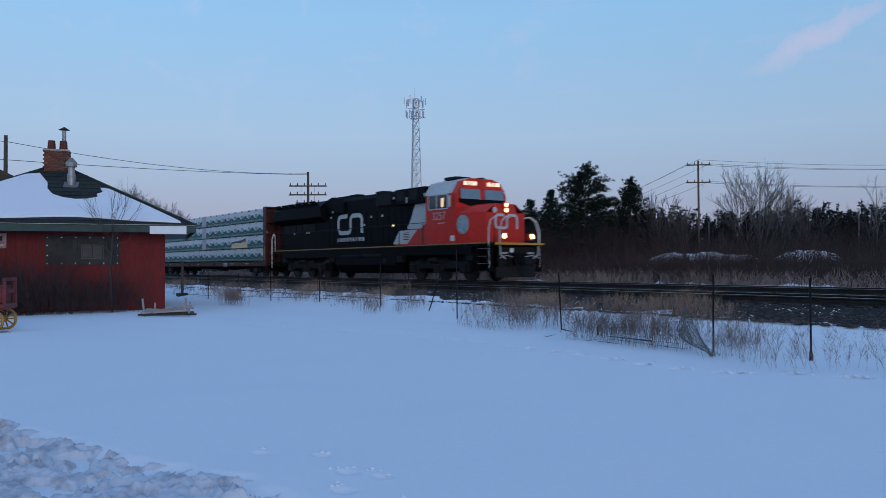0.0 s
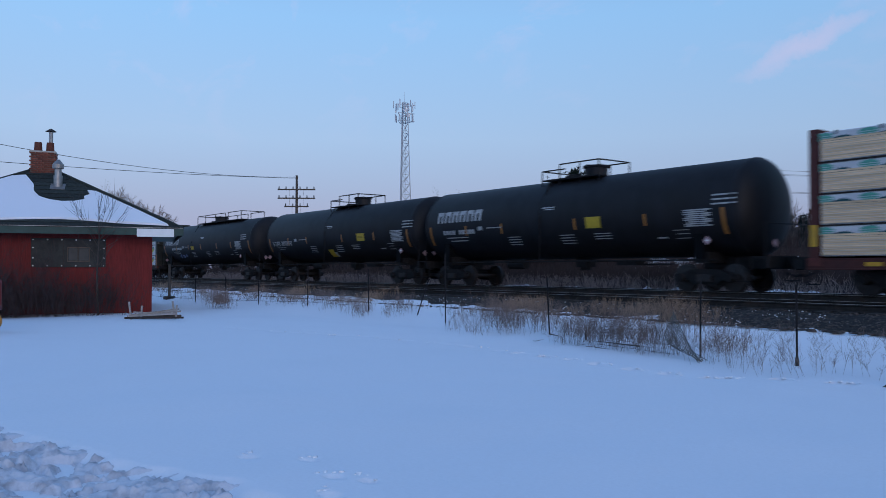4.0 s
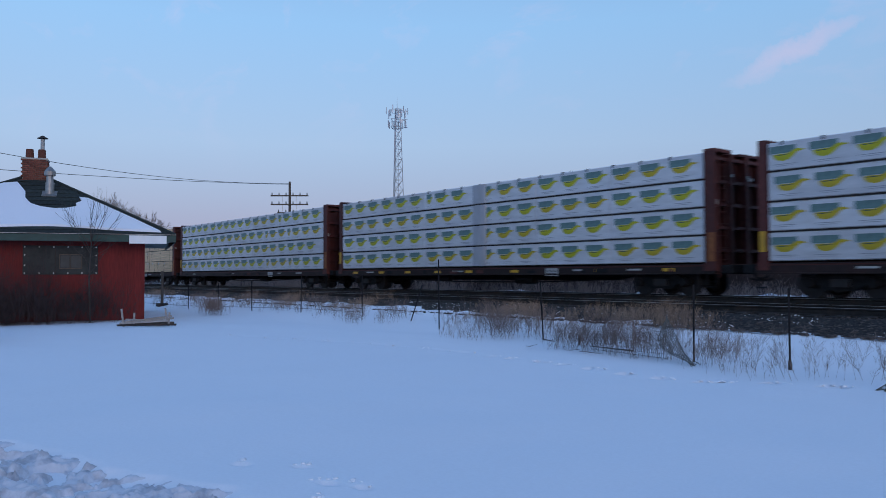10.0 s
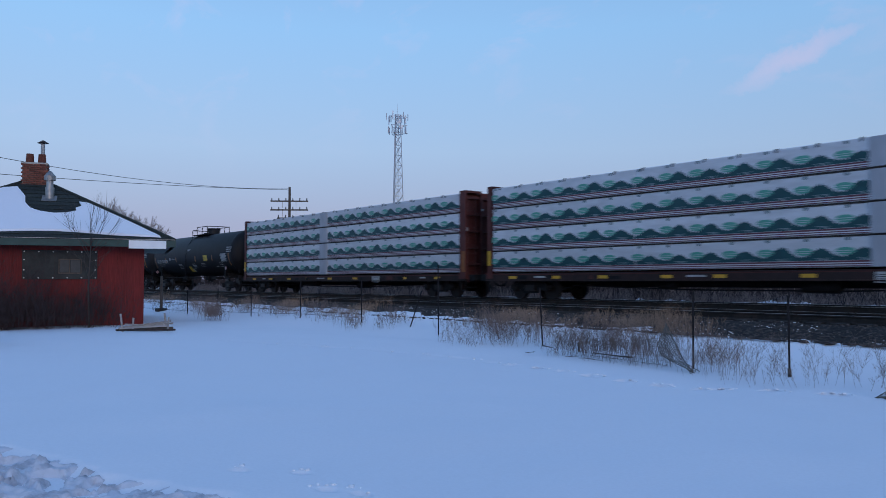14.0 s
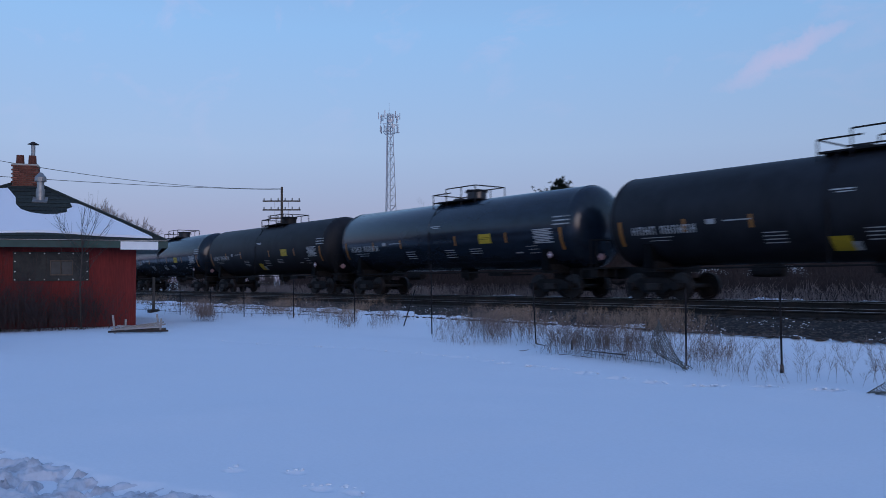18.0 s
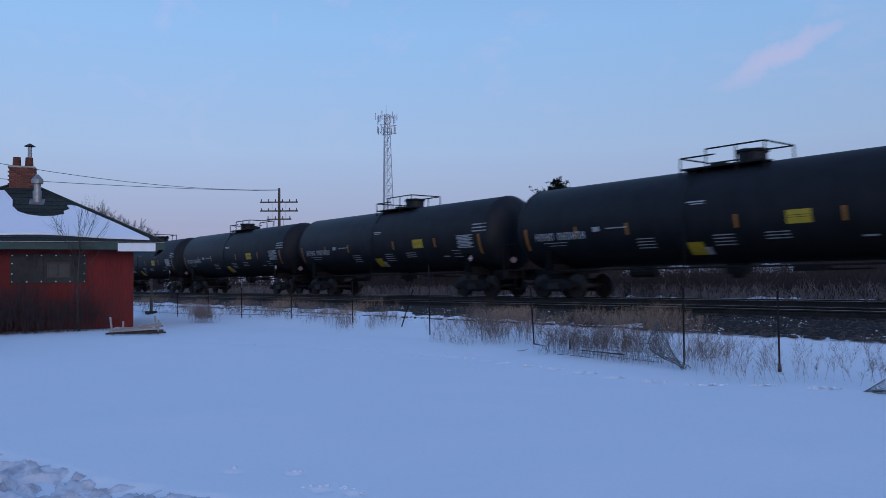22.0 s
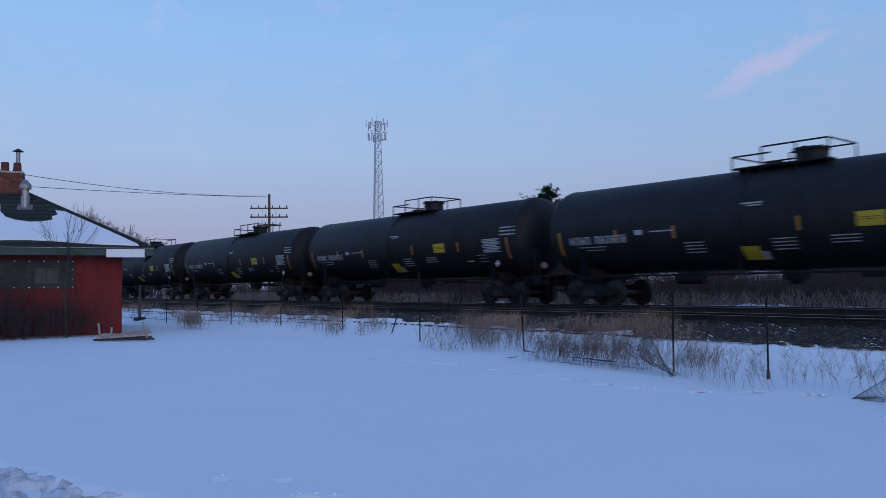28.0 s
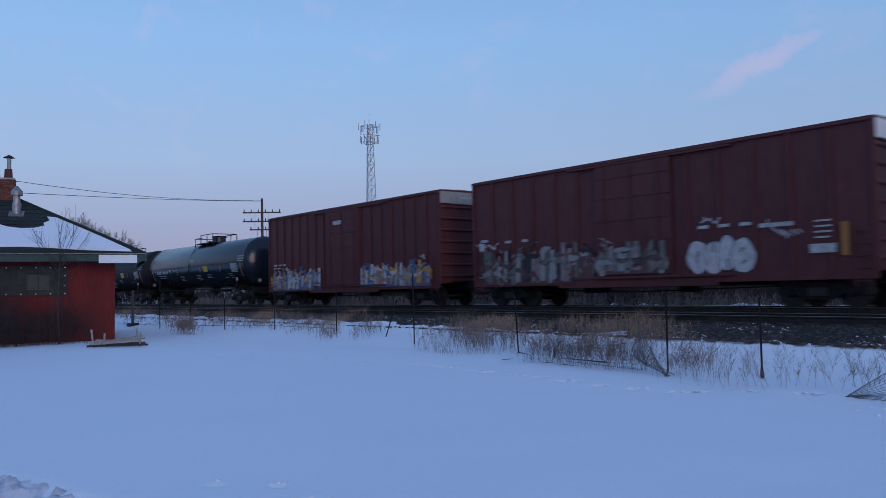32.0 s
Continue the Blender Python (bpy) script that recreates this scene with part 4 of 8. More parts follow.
    if kind == "plain":
        marks("yellow_placard", [(2.92, 3.66, 2.19, 2.58)], PLACARD, "yellow rectangular placard")
        marks("placard_lettering", [(2.99, 3.59, 2.36 + 0.06 * i, 2.372 + 0.06 * i, 0.010) for i in range(2)], UNDER, kind='stuff')
        if mat is not TANK_BLUE:
            marks("low_placard", [(-0.55, 0.05, 1.42, 1.82)], PLACARD, "yellow card low on the shell")
            marks("low_card", [(0.05, 0.28, 1.42, 1.66)], LETTER)
    else:
        marks("yellow_placard", [(-2.4, -1.75, 2.22, 2.48)] if long else [(1.9, 2.6, 2.2, 2.6)], PLACARD, "yellow rectangular placard")
    # reporting marks and stencils as plain bars
    bars = []
    if kind == "plain":
        x = -7.05
        for i, w in enumerate((0.25, 0.25, 0.25, 0.25, 0, 0.23, 0.23, 0.23, 0.23, 0.23, 0.23)):
            if w:
                # small open blocks: two stems and a crossbar each
                bars += [(x, x + 0.05, 2.14, 2.41), (x + w - 0.12, x + w - 0.07, 2.14, 2.41), (x, x + w - 0.07, 2.36 if i % 2 else 2.25, 2.41 if i % 2 else 2.30)]
            x += w or 0.14
        bars += [(-6.7, -5.5, 2.03, 2.055), (-6.4, -5.6, 1.93, 1.95)]
    else:
        x = -8.1 if long else -7.0
        big = 2.62 if long else 2.75
        if kind == "long" or kind == "branded":
            for w in (0.52,) * 6:
                # plain slit blocks in place of the big lettering
                bars += [(x, x + 0.14, big + 0.02, big + 0.50), (x + 0.14, x + w - 0.10, big + 0.34, big + 0.50), (x + 0.28, x + w - 0.10, big + 0.02, big + 0.34)]
                x += w
        for i, w in enumerate((0.22,) * 10):
            if i != 4:
                bars.append((-6.6 + w * i, -6.6 + w * i + 0.17, 2.24, 2.42))
        bars += [(-6.4, -4.9, 2.08, 2.12), (-6.2, -5.0, 1.94, 1.98)]
    bars += [(-3.6, -2.7, 2.42, 2.46), (-4.2, -3.9, 2.36, 2.52), (-0.35, 0.3, 3.05, 3.09), (-0.2, 0.3, 2.98, 3.01), (7.6, 8.0, 3.0, 3.05)]
    bars += [(-2.4, -1.7, 2.0 - 0.1 * i, 2.03 - 0.1 * i) for i in range(4)] + [(0.5, 1.2, 1.98 - 0.1 * i, 2.01 - 0.1 * i) for i in range(4)]
    bars += [(2.2, 2.95, 1.98 - 0.09 * i, 2.01 - 0.09 * i) for i in range(3)] + [(4.9, 5.3, 1.74, 1.79), (5.6, 6.2, 1.98, 2.0), (5.65, 6.2, 1.72, 1.74), (5.7, 6.2, 1.86, 1.88)]
    bars += [(7.15, 8.0, 3.00 - 0.14 * i, 3.05 - 0.14 * i) for i in range(3)]
    marks("stencil_lettering", bars, LETTER, "white stencilled bars", "stuff")
    part("hazard_diamond", prism(((6.78, 1.62), (6.92, 1.76), (7.06, 1.62), (6.92, 1.48)), "y", -1.47, -1.45), HAZARD, car, "faded pink hazard diamond")
    part("diamond_bar", quads((rect(6.85, 1.60, 6.99, 1.645),), -1.471), WHITE, car)
    for s in (-1, 1):
        part("end_diamond", box((s * (length + 0.42), -0.9, 1.5), (0.02, 0.19, 0.19), rx=45), HAZARD, car, "faded pink hazard diamond")
    if kind == "long":
        part("spray_scrawl", pipe([(-5.0 + 0.22 * i, -1.40, 1.75 + 0.16 * math.sin(i * 2.3)) for i in range(9)], 0.022, 5), GRAFFITI["blue"], car, "blue spray scrawl")
    return car


def spray_fade(name, low, high, z0=0.8, z1=2.0):
    """Spray paint that fades from one colour to another up the wall."""
    m = material(name, low, 0.55, 0, 0.2, 7, 0, 0.3, None, 2.2)
    n, l = m.node_tree.nodes, m.node_tree.links
    b = n["Principled BSDF"]
    first = b.inputs["Base Color"].links[0].from_socket
    tc, sp, mr, nz, ad, mx = [n.new("ShaderNode" + k) for k in ("TexCoord", "SeparateXYZ", "MapRange", "TexNoise", "Math", "MixRGB")]
    l.new(tc.outputs["Object"], sp.inputs[0])
    nz.inputs["Scale"].default_value = 1.7
    l.new(tc.outputs["Object"], nz.inputs["Vector"])
    l.new(sp.outputs["Z"], ad.inputs[0])
    l.new(nz.outputs["Fac"], ad.inputs[1])
    mr.inputs["From Min"].default_value, mr.inputs["From Max"].default_value = z0 + 0.45, z1 + 0.45
    l.new(ad.outputs[0], mr.inputs["Value"])
    mx.inputs[2].default_value = (*high, 1)
    l.new(mr.outputs[0], mx.inputs[0])
    l.new(first, mx.inputs[1])
    l.new(mx.outputs[0], b.inputs["Base Color"])
    return m


FADES = {"purple": spray_fade("purple_spray_fade", (0.095, 0.022, 0.062), (0.33, 0.125, 0.23)), "turquoise": spray_fade("turquoise_spray_fade", (0.015, 0.17, 0.135), (0.30, 0.42, 0.42), 0.95, 1.7)}
ROSE = material("pale_rose_spray_paint", (0.62, 0.50, 0.55), 0.5, 0, 0.2, 6, 0, 0.35, (0.42, 0.28, 0.34), 2.4)
DARK_SPRAY = material("dark_spray_paint", (0.03, 0.026, 0.036), 0.6, 0, 0.3, 6, 0, 0.4, (0.08, 0.05, 0.06), 2)


def blob(rng, cx, cz, rx, rz, n=14, rough=0.22):
    return [(cx + rx * math.cos(t) * rng.uniform(1 - rough, 1 + rough), cz + rz * math.sin(t) * rng.uniform(1 - rough, 1 + rough)) for t in [6.2832 * i / n for i in range(n)]]


def stroke(pts, w):
    """A band along points, as one outline; w is one half width or one for each point."""
    pts = [Vector(p) for p in pts]
    ws = w if isinstance(w, (list, tuple)) else [w] * len(pts)
    left, right = [], []
    for i, p in enumerate(pts):
        d = (pts[min(i + 1, len(pts) - 1)] - pts[max(i - 1, 0)]).normalized()
        n = Vector((-d.y, d.x)) * ws[i]
        left.append(tuple(p + n))
        right.append(tuple(p - n))
    return left + right[::-1]


def swell(rng, pts, ws, extra=0.0, n=9):
    """A curved tapered stroke with slightly uneven edges."""
    pts = [Vector(p) for p in pts]
    out, wide = [], []
    for i in range(n):
        t = i / (n - 1) * (len(pts) - 1)
        k = min(int(t), len(pts) - 2)
        f = t - k
        f2 = f * f * (3 - 2 * f)
        out.append(pts[k].lerp(pts[k + 1], f))
        wide.append((ws[k] + (ws[k + 1] - ws[k]) * f2) * rng.uniform(0.9, 1.1) + extra)
    if extra:
        out[0] = out[0] + (out[0] - out[1]).normalized() * extra
        out[-1] = out[-1] + (out[-1] - out[-2]).normalized() * extra
    return stroke(out, wide)


class Mural:
    """Flat shapes of paint on a side that faces -y, each a hair in front of the one before."""

    def __init__(self, car, y, label):
        self.car, self.y, self.label, self.k, self.layers = car, y, label, 0, {}

    def add(self, mat, outline):
        bm = self.layers.setdefault(mat.name, (mat, bmesh.new()))[1]
        self.k += 1
        bm_prism(bm, outline, "y", self.y - 0.003 - 0.0005 * self.k, self.y + 0.002)

    def done(self):
        piece = None
        for mat, bm in self.layers.values():
            if piece is None:
                piece = part("graffiti", bm, mat, self.car, self.label, kind="stuff")
            else:
                part("spray_layer", bm, mat, piece, kind="stuff")


# tapered strokes of a spiky piece: points in parts of its width and height, and half widths in parts of its height
SPIKY = (
    (((0.01, 0.44), (0.12, 0.22), (0.25, 0.10)), (0.015, 0.11, 0.07)),
    (((0.10, 0.88), (0.13, 0.55), (0.20, 0.20)), (0.10, 0.07, 0.10)),
    (((0.21, 0.80), (0.25, 0.50), (0.34, 0.12)), (0.05, 0.13, 0.10)),
    (((0.38, 0.90), (0.36, 0.50), (0.33, 0.12)), (0.03, 0.09, 0.09)),
    (((0.36, 0.40), (0.43, 0.62), (0.47, 0.40), (0.44, 0.10)), (0.05, 0.10, 0.10, 0.10)),
    (((0.53, 0.66), (0.51, 0.32), (0.58, 0.12)), (0.09, 0.13, 0.08)),
    (((0.50, 0.62), (0.60, 0.80), (0.71, 0.45)), (0.05, 0.13, 0.06)),
    (((0.58, 0.12), (0.68, 0.10), (0.75, 0.32)), (0.08, 0.10, 0.05)),
    (((0.80, 1.00), (0.77, 0.60), (0.75, 0.10)), (0.04, 0.08, 0.12)),
    (((0.99, 0.82), (0.90, 0.55), (0.85, 0.15)), (0.015, 0.11, 0.12)),
    (((0.80, 0.12), (0.90, 0.22), (0.995, 0.40)), (0.08, 0.18, 0.10)),
)


def spiky_piece(car, x0, x1, z0, z1, y):
    rng = random.Random(11)
    m = Mural(car, y, "purple lettering-like graffiti with pale edges and a green cloud")
    w, h = x1 - x0, z1 - z0
    for i in range(14):
        u = 0.04 + 0.93 * i / 13
        m.add(GRAFFITI["green"], blob(rng, x0 + w * u, z0 + h * (0.70 + 0.10 * math.sin(i * 1.9) + 0.10 * u), w * 0.06, h * 0.33, 16, 0.14))
    for i in range(11):
        u, top = 0.08 + 0.86 * i / 10, rng.uniform(0.34, 0.54)
        ring = blob(rng, x0 + w * u, z0 + h * top * 0.62, w * 0.07, h * top * 0.62, 12, 0.16)
        m.add(FADES["purple"], ring)
    for u in (0.05, 0.2, 0.45, 0.62, 0.8, 0.95):
        m.add(ROSE, swell(rng, [(x0 + w * (u - 0.05), z0 + h * 0.04), (x0 + w * (u + 0.05), z0 + h * 0.05)], [h * 0.05, h * 0.04]))
    for pts, ws in SPIKY:
        q = [(x0 + w * a, z0 + h * b) for a, b in pts]
        v = [h * k for k in ws]
        m.add(ROSE, swell(rng, q, v, 0.035))
        m.add(FADES["purple"], swell(rng, q, v))
        c = [Vector(a) * 0.7 + Vector(q[len(q) // 2]) * 0.3 for a in q[:2]]
        if rng.random() < 0.6:
            m.add(ROSE, swell(rng, [a + Vector((0.05, 0.02)) for a in c], [0.012, 0.03]))
    for a, b in ((0.23, 0.28), (0.255, 0.27), (0.545, 0.30), (0.575, 0.27)):
        m.add(GRAFFITI["amber"], blob(rng, x0 + w * a, z0 + h * b, 0.13, 0.05, 9))
        m.add(DARK_SPRAY, blob(rng, x0 + w * a, z0 + h * (b - 0.07), 0.10, 0.025, 8))
    m.done()


def bar_piece(car, x0, x1, z0, z1, y, seed, n, cols, outline, label, clutter=0):
    """Crowded upright bars with slanted ends and crossbars, in several colours, partly worn away."""
    rng = random.Random(seed)
    m = Mural(car, y, label)
    w, h = (x1 - x0) / n, z1 - z0
    edge = [(x0 + (x1 - x0) * i / 24, z0 + h * (0.5 + 0.12 * math.sin(i * 1.7) + rng.uniform(-0.08, 0.08))) for i in range(25)]
    m.add(cols[0], [(x0, z0), (x1, z0)] + edge[::-1])
    for i in range(n * 2):
        m.add(rng.choice(cols), blob(rng, x0 + w * (i + 0.5) / 2, z0 + h * rng.uniform(0.25, 0.5), w * 0.36, h * 0.26, 11, 0.3))
    for i in range(n):
        a = x0 + w * i
        for k in range(3):
            u = a + w * (0.15 + 0.32 * k + rng.uniform(-0.06, 0.06))
            lean, top = rng.uniform(-0.12, 0.16) * w, z0 + h * rng.uniform(0.62, 1.0)
            low, half = z0 + h * rng.uniform(0.0, 0.12), w * rng.uniform(0.09, 0.19)
            bar = [(u - half, low), (u + half, low + h * rng.uniform(-0.03, 0.06)), (u + half + lean, top), (u - half * 0.8 + lean, top + h * rng.uniform(-0.1, 0.08))]
            if outline:
                c = Vector((sum(p[0] for p in bar) / 4, sum(p[1] for p in bar) / 4))
                m.add(outline, [tuple(c + (Vector(p) - c) * 1.06) for p in bar])
            m.add(rng.choice(cols), bar)
        for k in range(2):
            z = z0 + h * rng.uniform(0.2, 0.8)
            q = [(a + w * rng.uniform(0.0, 0.2), z), (a + w * 0.5, z + h * rng.uniform(-0.1, 0.1)), (a + w * rng.uniform(0.8, 1.05), z + h * rng.uniform(-0.15, 0.15))]
            m.add(rng.choice(cols), swell(rng, q, [h * 0.05, h * 0.07, h * 0.03]))
    for i in range(clutter):
        x, z = rng.uniform(x0, x1), z0 + h * rng.uniform(0.1, 1.1)
        m.add(rng.choice(cols), swell(rng, [(x, z), (x + rng.uniform(-0.2, 0.2), z + rng.uniform(-0.15, 0.15)), (x + rng.uniform(-0.3, 0.3), z + rng.uniform(-0.1, 0.1))], [0.012, 0.022, 0.010]))
    m.done()


def throw_piece(car, x0, x1, z0, z1, y):
    """A quick piece of three fat rounded forms in pale paint with dark hollows."""
    rng = random.Random(23)
    m = Mural(car, y, "pale rounded throw-up graffiti with dark hollows")
    w, h = x1 - x0, z1 - z0
    for a, b, k in ((0.16, 0.5, 0.17), (0.40, 0.46, 0.14), (0.60, 0.55, 0.14), (0.83, 0.48, 0.17)):
        ring = blob(rng, x0 + w * a, z0 + h * b, w * k, h * 0.47, 14, 0.10)
        c = Vector((x0 + w * a, z0 + h * b))
        m.add(DARK_SPRAY, [tuple(c + (Vector(p) - c) * 1.07) for p in ring])
        m.add(GRAFFITI["pale"], ring)
    for a, b, c, d in ((0.17, 0.68, 0.15, 0.32), (0.40, 0.98, 0.41, 0.62), (0.60, 0.42, 0.61, 0.12), (0.84, 0.70, 0.80, 0.58), (0.86, 0.36, 0.82, 0.26)):
        m.add(DARK_SPRAY, swell(rng, [(x0 + w * a, z0 + h * b), (x0 + w * c, z0 + h * d)], [0.035, 0.02]))
    m.done()


def scribble(car, x, z, y, size, seed, mat):
    """A thin tag of loops."""
    rng = random.Random(seed)
    m = Mural(car, y, "thin pale spray tag")
    p = Vector((x, z))
    for i in range(9):
        q = p + Vector((rng.uniform(0.02, 0.22), rng.uniform(-0.25, 0.25))) * size
        m.add(mat, swell(rng, [p, (p + q) / 2 + Vector((rng.uniform(-0.06, 0.06), rng.uniform(-0.06, 0.06))) * size, q], [0.016, 0.02, 0.016], 0, 5))
        p = Vector((q.x, z + (q.y - z) * 0.4))
    m.done()


def box_car(mat, label, seed, top_white=True, ribs=15):
    """A high-cube boxcar with ribbed sides, a sliding door, corrugated ends and a roof."""
    car = thing("boxcar", None, None, label, "boxcar", "boxcars")
    L, W, z0, z1 = 7.8, 1.42, 0.98, 4.98
    part("body", boxes((((0, 0, (z0 + z1) / 2), (L * 2 - 0.08, W * 2 - 0.06, z1 - z0)),)), mat, car)
    for s in (-1, 1):
        part("side_sill", boxes((((0, s * W, 0.92), (L * 2, 0.06, 0.30)), ((0, s * W, 0.74), (6.4, 0.06, 0.14)))), mat, car)
        part("eave_rail", box((0, s * (W + 0.01), z1 - 0.03), (L * 2, 0.09, 0.10)), mat, car)
        for x in [-L + 0.05 + (2 * L - 0.1) * i / (ribs - 1) for i in range(ribs)]:
            if -1.5 < x < 1.7:
                continue
            part("rib", shared(f"rib{mat.name}", lambda: mesh_of("rib", box((0, 0, 3.0), (0.09, 0.06, 3.86), bevel=0.012), mat)), None, car, at=pose(x, s * (W + 0.005), 0))
        door = part("door", box((0.15, s * (W + 0.05), 2.95), (3.05, 0.07, 3.75)), mat, car, "sliding door")
        for z in (1.45, 2.2, 2.95, 3.7, 4.4):
            part("door_rib", box((0.15, s * (W + 0.095), z), (3.0, 0.035, 0.09)), mat, door)
        for x in (-0.95, 0.15, 1.25):
            part("lock_rod", cyl((x, s * (W + 0.12), 1.15), (x, s * (W + 0.12), 4.7), 0.02, seg=6), mat, door)
        for z in (z1 - 0.14, 0.99):
            part("door_track", box((0.6, s * (W + 0.07), z), (6.4, 0.10, 0.07)), mat, car)
        ladder(car, s * (L - 0.35), -W - 0.05, 0.55, 2.2, mat, True, n=5)
        for i in range(7):
            part("end_corrugation", box((s * (L - 0.01), 0, 1.30 + 0.5 * i), (0.12, 2.7, 0.13), bevel=0.04), mat, car)
        part("end_post", boxes((((s * (L - 0.02), -W + 0.05, 3.0), (0.10, 0.10, 3.96)), ((s * (L - 0.02), W - 0.05, 3.0), (0.10, 0.10, 3.96)))), mat, car)
        if top_white:
            part("height_panel", box((s * (L + 0.055), 0, 4.70), (0.02, 2.74, 0.52)), WHITE if seed != 3 else GREY_WOOD, car, "white painted height warning panel")
            part("panel_lettering", box((s * (L + 0.067), 0, 4.72), (0.01, 0.7, 0.07)), LETTER, car)
        part("end_platform", box((s * (L + 0.22), 0, 1.05), (0.4, 1.6, 0.05)), UNDER, car)
        part("stub_sill", box((s * (L - 0.6), 0, 0.86), (2.2, 0.42, 0.34)), UNDER, car)
        part("sill_step", pipe([(s * (L - 0.1), -W, 0.8), (s * (L - 0.1), -W, 0.34), (s * (L - 0.5), -W, 0.34), (s * (L - 0.5), -W, 0.8)], 0.02, 5), UNDER, car)
        bogie(car, s * 6.05)
        coupler(car, s * (L + 0.62), s)
    part("roof", prism(((-W - 0.02, z1), (W + 0.02, z1), (W - 0.1, z1 + 0.06), (0, z1 + 0.10), (-W + 0.1, z1 + 0.06)), "x", -L, L), mat, car, "shallow ridged roof")
    part("centre_sill", box((0, 0, 0.80), (L * 2 - 1, 0.4, 0.30)), UNDER, car)
    part("brake_gear", boxes((((-2.2, -0.5, 0.62), (0.9, 0.4, 0.3)), ((1.6, -0.5, 0.62), (0.5, 0.4, 0.3)))), UNDER, car)
    part("brake_rod", pipe([(-5.0, -0.9, 0.62), (0, -0.9, 0.5), (5.0, -0.9, 0.62)], 0.025, 5), UNDER, car)
    yf = -W - 0.036
    if seed == 1:
        spiky_piece(car, 1.15, 7.75, 0.74, 2.3, yf - 0.002)
        bar_piece(car, -7.5, -1.45, 0.74, 1.95, yf, 12, 6, (FADES["turquoise"],) * 7 + (GRAFFITI["sage"], GRAFFITI["turquoise"], GRAFFITI["amber"]), DARK_SPRAY, "turquoise and pale block graffiti with amber patches", 18)
        bar_piece(car, -1.3, -0.2, 0.95, 1.7, yf - 0.09, 13, 2, (DARK_SPRAY, GRAFFITI["pinkish"], FADES["turquoise"]), None, "faint dark and turquoise graffiti on the door", 8)
        bar_piece(car, -7.55, -6.6, 3.0, 3.4, yf, 14, 2, (LETTER, GRAFFITI["pinkish"]), None, "worn pale emblem", 3)
        part("corner_mark", quads((rect(-7.72, 1.1, -7.55, 2.1),), yf), ORANGE, car)
        part("stencil", quads((rect(-3.2, 2.75, -2.9, 2.85), rect(-2.7, 2.75, -2.4, 2.85), rect(-7.3, 2.3, -6.9, 2.7)), yf), LETTER, car)
    elif seed == 2:
        faded = (GRAFFITI["worn"], GRAFFITI["sage"], GRAFFITI["pinkish"], GRAFFITI["sage"], GRAFFITI["worn"], GRAFFITI["grey"], DARK_SPRAY)
        bar_piece(car, -7.3, -1.5, 0.85, 2.3, yf, 21, 9, faded, None, "worn grey-green and pale graffiti", 45)
        bar_piece(car, -1.3, 1.5, 1.1, 2.3, yf - 0.09, 22, 4, (GRAFFITI["worn"], GRAFFITI["sage"], GRAFFITI["pinkish"], DARK_SPRAY, GRAFFITI["grey"]), None, "worn pinkish graffiti on the door", 26)
        throw_piece(car, 2.2, 4.45, 1.0, 2.1, yf - 0.002)
        scribble(car, 4.75, 2.3, yf, 1.1, 25, GRAFFITI["pale"])
        scribble(car, -7.6, 2.5, yf, 0.9, 26, GRAFFITI["pale"])
        scribble(car, 2.7, 2.6, yf, 0.7, 27, GRAFFITI["pale"])
        part("stencil", quads([rect(2.6 + 0.7 * i, 2.4, 2.95 + 0.7 * i, 2.5) for i in range(3)] + [rect(4.6, 2.3, 5.6, 2.42), rect(6.2, 1.9, 6.6, 1.95), rect(6.2, 2.05, 6.65, 2.1), rect(6.2, 2.2, 6.65, 2.25), rect(6.2, 2.35, 6.65, 2.4), rect(6.05, 1.5, 6.75, 1.75), rect(-0.4, 3.0, 0.6, 3.15), rect(-7.4, 2.2, -7.1, 2.5), rect(-7.3, 2.55, -6.9, 2.65), rect(-5.0, 2.45, -4.7, 2.55), rect(-5.9, 2.45, -5.6, 2.55)], yf), LETTER, car)
        part("corner_mark", quads((rect(6.9, 1.4, 7.1, 2.3),), yf), ORANGE, car)
    else:
        cool = (GRAFFITI["blue"], GRAFFITI["grey"], GRAFFITI["blue"], GRAFFITI["pinkish"], GRAFFITI["amber"], GRAFFITI["pale"])
        bar_piece(car, -7.3, -2.0, 0.85, 2.0, yf, 31, 9, cool, None, "blue and pale graffiti with amber bits", 30)
        bar_piece(car, 1.75, 7.2, 0.9, 2.05, yf, 32, 9, cool, None, "blue and pale graffiti with amber bits", 30)
        part("stencil", quads((rect(-0.6, 4.1, 0.2, 4.3), rect(-6.9, 2.2, -6.6, 2.3), rect(-6.4, 2.2, -6.1, 2.3), rect(-5.9, 2.2, -5.6, 2.3), rect(-7.0, 2.05, -6.2, 2.1)), yf - 0.09), LETTER, car)
        part("corner_mark", quads((rect(7.0, 1.2, 7.3, 1.65), rect(-7.5, 1.2, -7.3, 1.6)), yf - 0.005), YELLOW, car)
    return car


def lettering(text, size, mat):
    """Figures in the built-in font as a flat mesh, standing on the x axis."""
    cu = bpy.data.curves.new("figures", "FONT")
    cu.body, cu.size, cu.extrude = text, size, 0.003
    ob = bpy.data.objects.new("figures", cu)
    scene.collection.objects.link(ob)
    me = bpy.data.meshes.new_from_object(ob.evaluated_get(bpy.context.evaluated_depsgraph_get()))
    bpy.data.objects.remove(ob)
    me.materials.clear()
    me.materials.append(mat)
    return me


